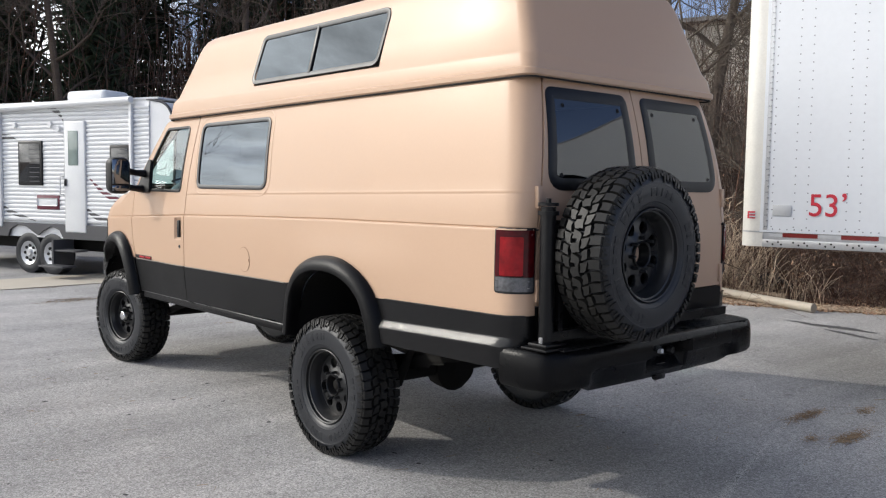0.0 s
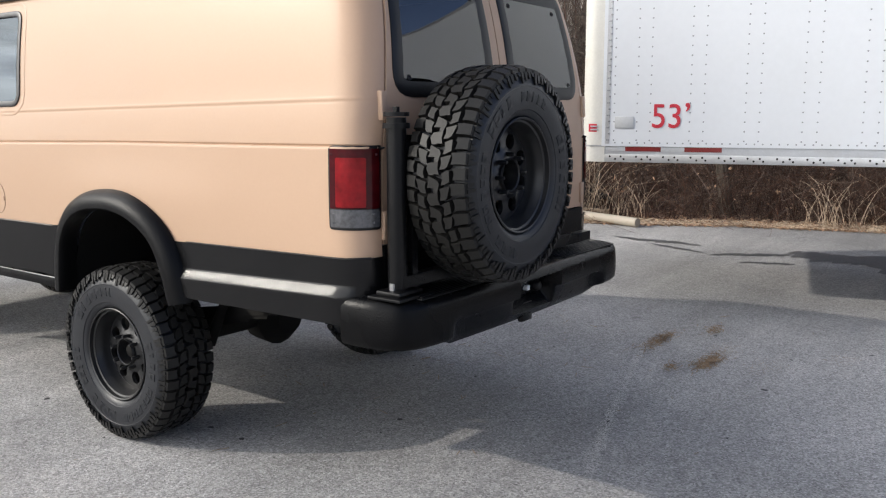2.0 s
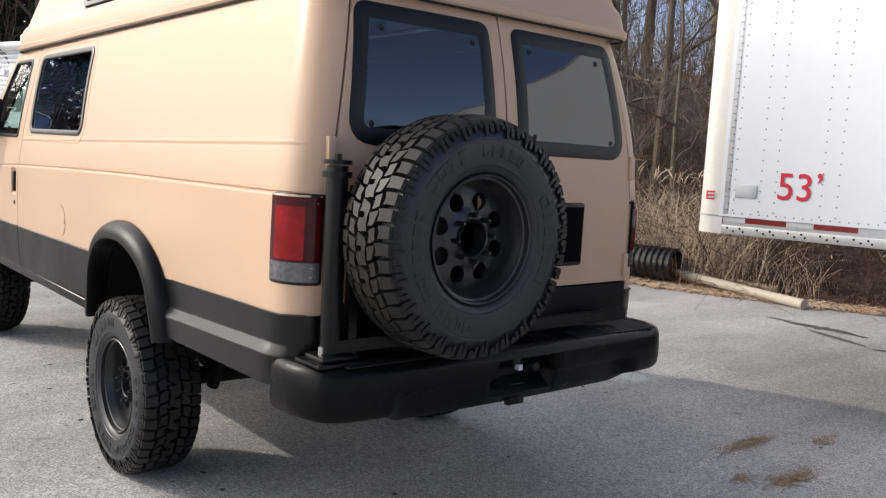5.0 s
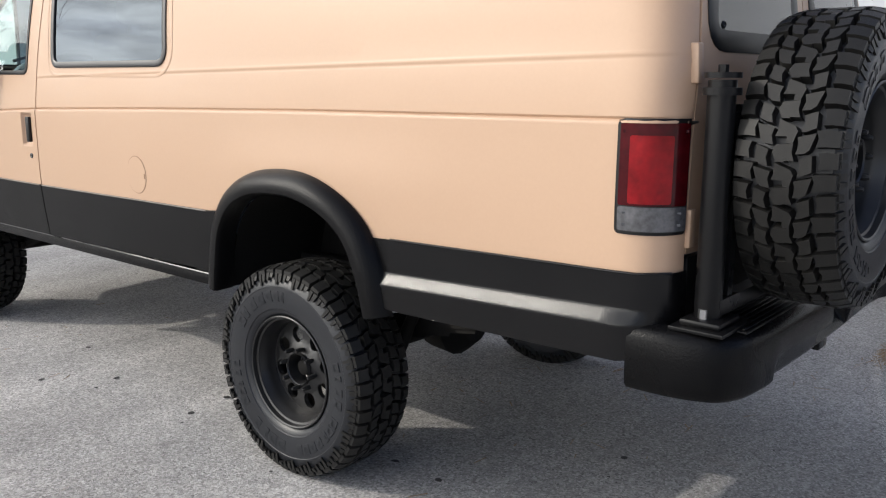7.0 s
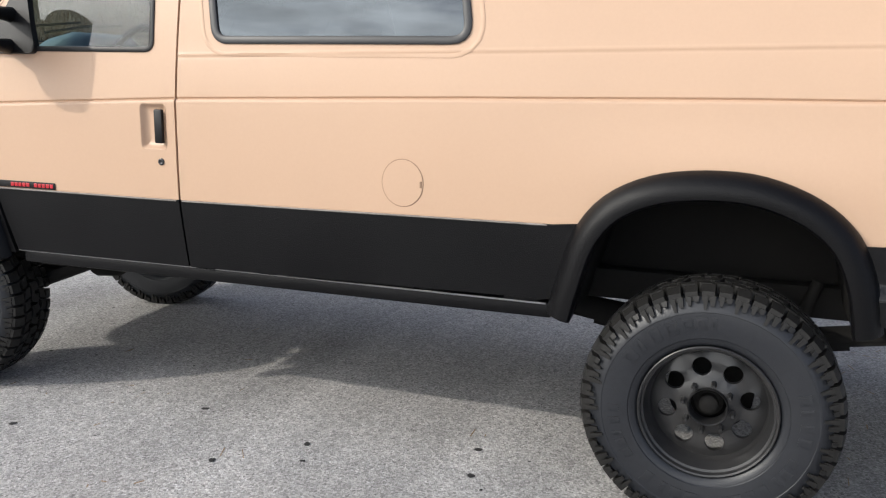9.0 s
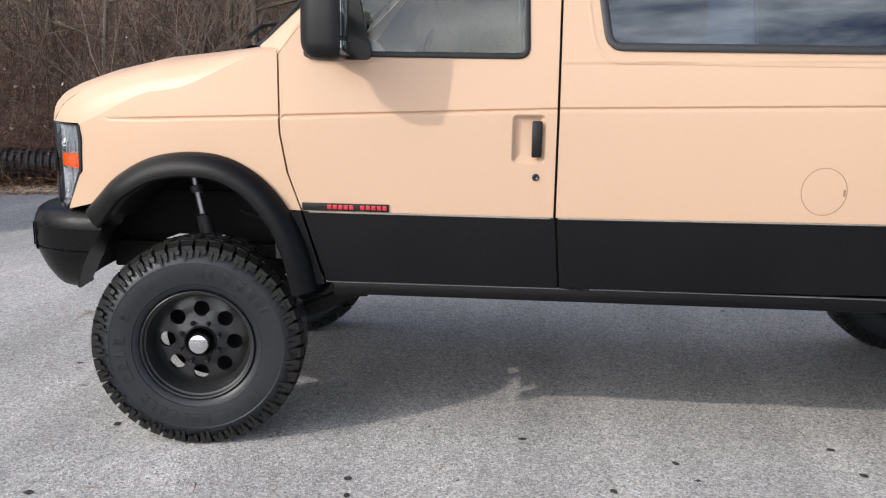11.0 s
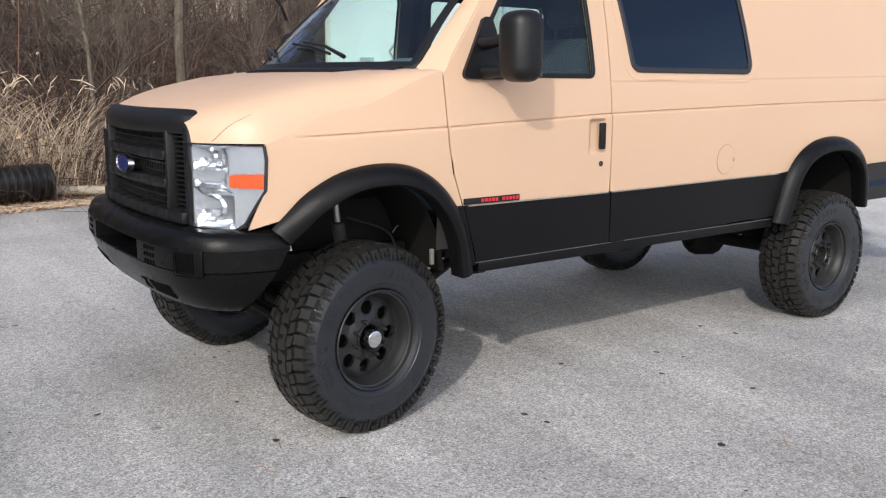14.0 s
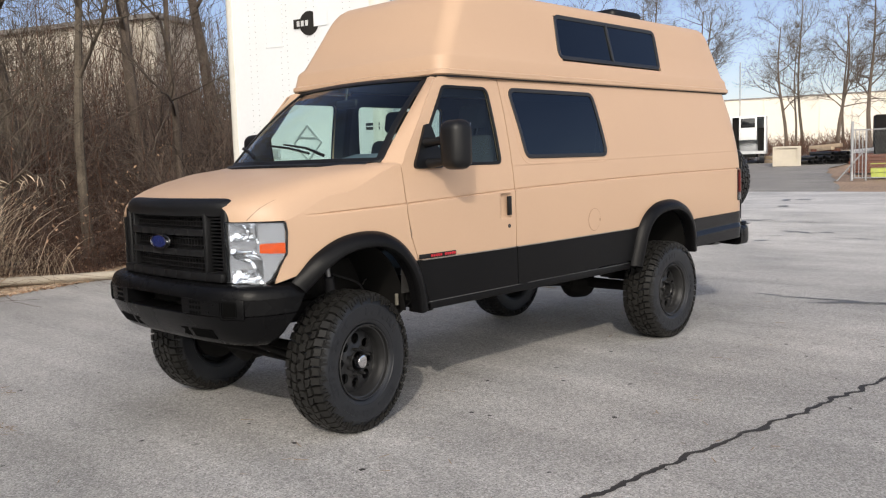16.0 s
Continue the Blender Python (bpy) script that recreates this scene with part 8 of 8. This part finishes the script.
PS = shoots(on_ground(foot[:, 0], foot[:, 1]), rng.uniform(1.8, 4.4, 552), 0.42, 0.035, 7, droop=0.30)
stuff("shrub_stems", strands("shrub_stems", PS, taper(552, 7, rng.uniform(0.010, 0.022, 552), 0.004), TWIG_GREY, 4), "bowed grey stems of tall leafless shrubs", "shrubs")
NS = 7000
PT = shoots(PS[rng.integers(0, 552, NS), rng.integers(2, 7, NS)], rng.uniform(0.4, 1.5, NS), 1.0, 0.06, 5, droop=0.15)
stuff("shrub_twigs", strands("shrub_twigs", PT, taper(NS, 5, rng.uniform(0.003, 0.007, NS), 0.0015), TWIG_GREY), "side twigs of the leafless shrubs", "shrubs")
# thickets of saplings behind
x = rng.uniform(-11, 22, 2300)
y = rng.uniform(20.5, 36, 2300) + np.where(x < 1.5, 3.0, 0.0)
P4 = shoots(on_ground(x, y), rng.uniform(2.5, 8.0, 2300), 0.14, 0.02, 6)
stuff("thicket", strands("thicket", P4, taper(2300, 6, rng.uniform(0.012, 0.04, 2300), 0.004), TWIG_GREY), "dense thicket of thin bare saplings", "thicket")
N5 = 10500
pick = rng.integers(0, 2300, N5)
P5 = shoots(P4[pick, rng.integers(2, 6, N5)], rng.uniform(0.5, 1.8, N5), 0.8, 0.05, 4)
stuff("thicket_twigs", strands("thicket_twigs", P5, taper(N5, 4, rng.uniform(0.006, 0.014, N5), 0.003), TWIG), "twigs of the bare thicket", "thicket")
x, y, e = verge(1700, 1.6, 17, -18, 20, 0.9)
P6 = shoots(on_ground(x, y), rng.uniform(1.6, 4.6, len(x)), 0.34, 0.045, 6)
stuff("bank_saplings", strands("bank_saplings", P6, taper(len(x), 6, rng.uniform(0.006, 0.018, len(x)), 0.003), TWIG), "thin bare saplings on the bank", "saplings")
N7 = 15000
pick = rng.integers(0, len(P6), N7)
P7 = shoots(P6[pick, rng.integers(1, 6, N7)], rng.uniform(0.4, 1.3, N7), 0.8, 0.05, 4)
stuff("sapling_twigs", strands("sapling_twigs", P7[:, [0, 2, 3]], taper(N7, 3, rng.uniform(0.004, 0.008, N7), 0.002), TWIG_GREY), "fine twigs of the saplings", "saplings")
# scrub at the far end of the yard
x = rng.uniform(4, 30, 3000)
y = rng.uniform(-62, -46.5, 3000)
P8 = shoots(on_ground(x, y), rng.uniform(0.6, 2.0, 3000), 0.7, 0.07, 5, droop=0.2)
stuff("far_scrub", strands("far_scrub", P8, taper(3000, 5, rng.uniform(0.012, 0.03, 3000), 0.006), TWIG), "brown scrub beyond the yard", "scrub")

# tall dry grass in clumps with plumes
cl = [(8.45, 2.95), (8.6, 3.35), (8.5, 3.7), (8.6, 4.05), (8.45, 4.4), (8.6, 2.6), (8.75, 1.6), (8.9, 2.1), (8.35, 5.3), (9.45, -1.2), (9.75, -2.0)]
xs_, ys_, ls_ = [], [], []
for cx, cy in cl:
    k = int(rng.integers(90, 170)) // (3 if cy < 2.3 else 1)
    xs_.append(rng.normal(cx, 0.24, k))
    ys_.append(rng.normal(cy, 0.22, k))
    ls_.append(rng.uniform(0.4, 1.1 if cy > 5 or cy < 2.3 else 2.2, k))
x, y, L = np.concatenate(xs_), np.concatenate(ys_), np.concatenate(ls_)
P9 = shoots(on_ground(x, y), L, 0.20, 0.015, 7, droop=0.30)
stuff("dry_grass", strands("dry_grass", P9, taper(len(x), 7, rng.uniform(0.0035, 0.0075, len(x)), 0.0012), STRAW), "tall straw-coloured dry grass clumps", "grass")
top = np.flatnonzero(L > 2.08)
P10 = shoots(P9[top, 6], rng.uniform(0.14, 0.28, len(top)), 0.5, 0.03, 4, droop=0.25)
R10 = np.tile(np.array([0.003, 0.010, 0.008, 0.002]), (len(top), 1))
stuff("grass_plumes", strands("grass_plumes", P10, R10, STRAW), "feathery seed heads of the dry grass", "grass")
# low brown grass that covers the bank
x, y, e = verge(3000, 0.4, 6.0, 2.0, 12, 1.6)
P12 = shoots(on_ground(x, y, -0.02), rng.uniform(0.15, 0.65, len(x)), 0.75, 0.06, 4, droop=0.35)
stuff("bank_grass", strands("bank_grass", P12, taper(len(x), 4, rng.uniform(0.003, 0.006, len(x)), 0.0012), BANK_STRAW), "low golden-brown dry grass on the bank", "grass")
x, y, e = verge(1500, 0.5, 8.0, -7, 3.0, 1.1)
P13 = shoots(on_ground(x, y, -0.02), rng.uniform(0.10, 0.38, len(x)), 0.95, 0.06, 4, droop=0.3)
stuff("bank_litter", strands("bank_litter", P13, taper(len(x), 4, rng.uniform(0.003, 0.006, len(x)), 0.0012), TWIG), "low tangled dead stalks on the bank", "grass")
# dark tangle close to the ground
x, y, e = verge(15000, 0.7, 8.0, -9, 13, 1.2)
P14 = shoots(on_ground(x, y, -0.02), rng.uniform(0.3, 1.3, len(x)), 0.8, 0.08, 4, droop=0.3)
stuff("undergrowth", strands("undergrowth", P14, taper(len(x), 4, rng.uniform(0.002, 0.005, len(x)), 0.001), TWIG_RED), "dark reddish-brown tangle of dead stalks", "undergrowth")
# flattened straw along the verge
x, y, e = verge(8000, -0.05, 0.6, -9, 14, 1.3)
P11 = shoots(on_ground(x, y, 0.01), rng.uniform(0.06, 0.26, len(x)), 1.35, 0.06, 4, droop=0.05)
P11[:, :, 2] = P11[:, :1, 2] + 0.004 + 0.16 * np.abs(P11[:, :, 2] - P11[:, :1, 2])
stuff("straw_litter", strands("straw_litter", P11, taper(len(x), 4, rng.uniform(0.003, 0.006, len(x)), 0.0015), STRAW), "flattened straw along the edge of the asphalt", "straw")


def leaves(name, N, e0, e1, y0, y1, label):
    """Curled dead leaves strewn over the ground."""
    x, y, e = verge(N, e0, e1, y0, y1, 1.3)
    c = on_ground(x, y, 0.012)
    s = rng.uniform(0.012, 0.036, N)
    az = rng.uniform(0, 2 * np.pi, N)
    a = np.stack([np.cos(az), np.sin(az), rng.normal(0, 0.35, N)], 1) * s[:, None]
    b = np.stack([-np.sin(az), np.cos(az), rng.normal(0, 0.35, N)], 1) * s[:, None] * 0.6
    up = np.zeros((N, 3))
    up[:, 2] = s * 0.25
    V = np.stack([c - a, c + b + up, c + a + up * 0.5, c - b], 1).reshape(-1, 3)
    F = np.arange(N * 4).reshape(N, 4)
    F = np.concatenate([F[:, [0, 1, 3]], F[:, [1, 2, 3]]])
    me = bpy.data.meshes.new(name)
    me.from_pydata(V.tolist(), [], F.tolist())
    me.materials.append(LEAF_DRY)
    stuff(name, me, label, "leaves")


leaves("fallen_leaves", 22000, -0.2, 9.0, -10, 14, "dead brown leaves strewn along the bank")
leaves("edge_leaves", 15000, -0.12, 0.95, -9, 13, "thick band of dead leaves at the edge of the asphalt")
# leaves still caught in the brush
N = 7000
pick = rng.integers(0, N2, N)
c = P2[pick, rng.integers(1, 4, N)]
s = rng.uniform(0.015, 0.04, N)
a = rng.normal(0, 1, (N, 3))
a *= (s / np.linalg.norm(a, axis=1))[:, None]
b = np.cross(a, rng.normal(0, 1, (N, 3)))
b *= (s * 0.6 / (np.linalg.norm(b, axis=1) + 1e-9))[:, None]
V = np.stack([c - a, c + b, c + a, c - b], 1).reshape(-1, 3)
F = np.arange(N * 4).reshape(N, 4)
me = bpy.data.meshes.new("hanging_leaves")
me.from_pydata(V.tolist(), [], F.tolist())
me.materials.append(LEAF_DRY)
stuff("hanging_leaves", me, "dry leaves caught in the brush", "leaves")
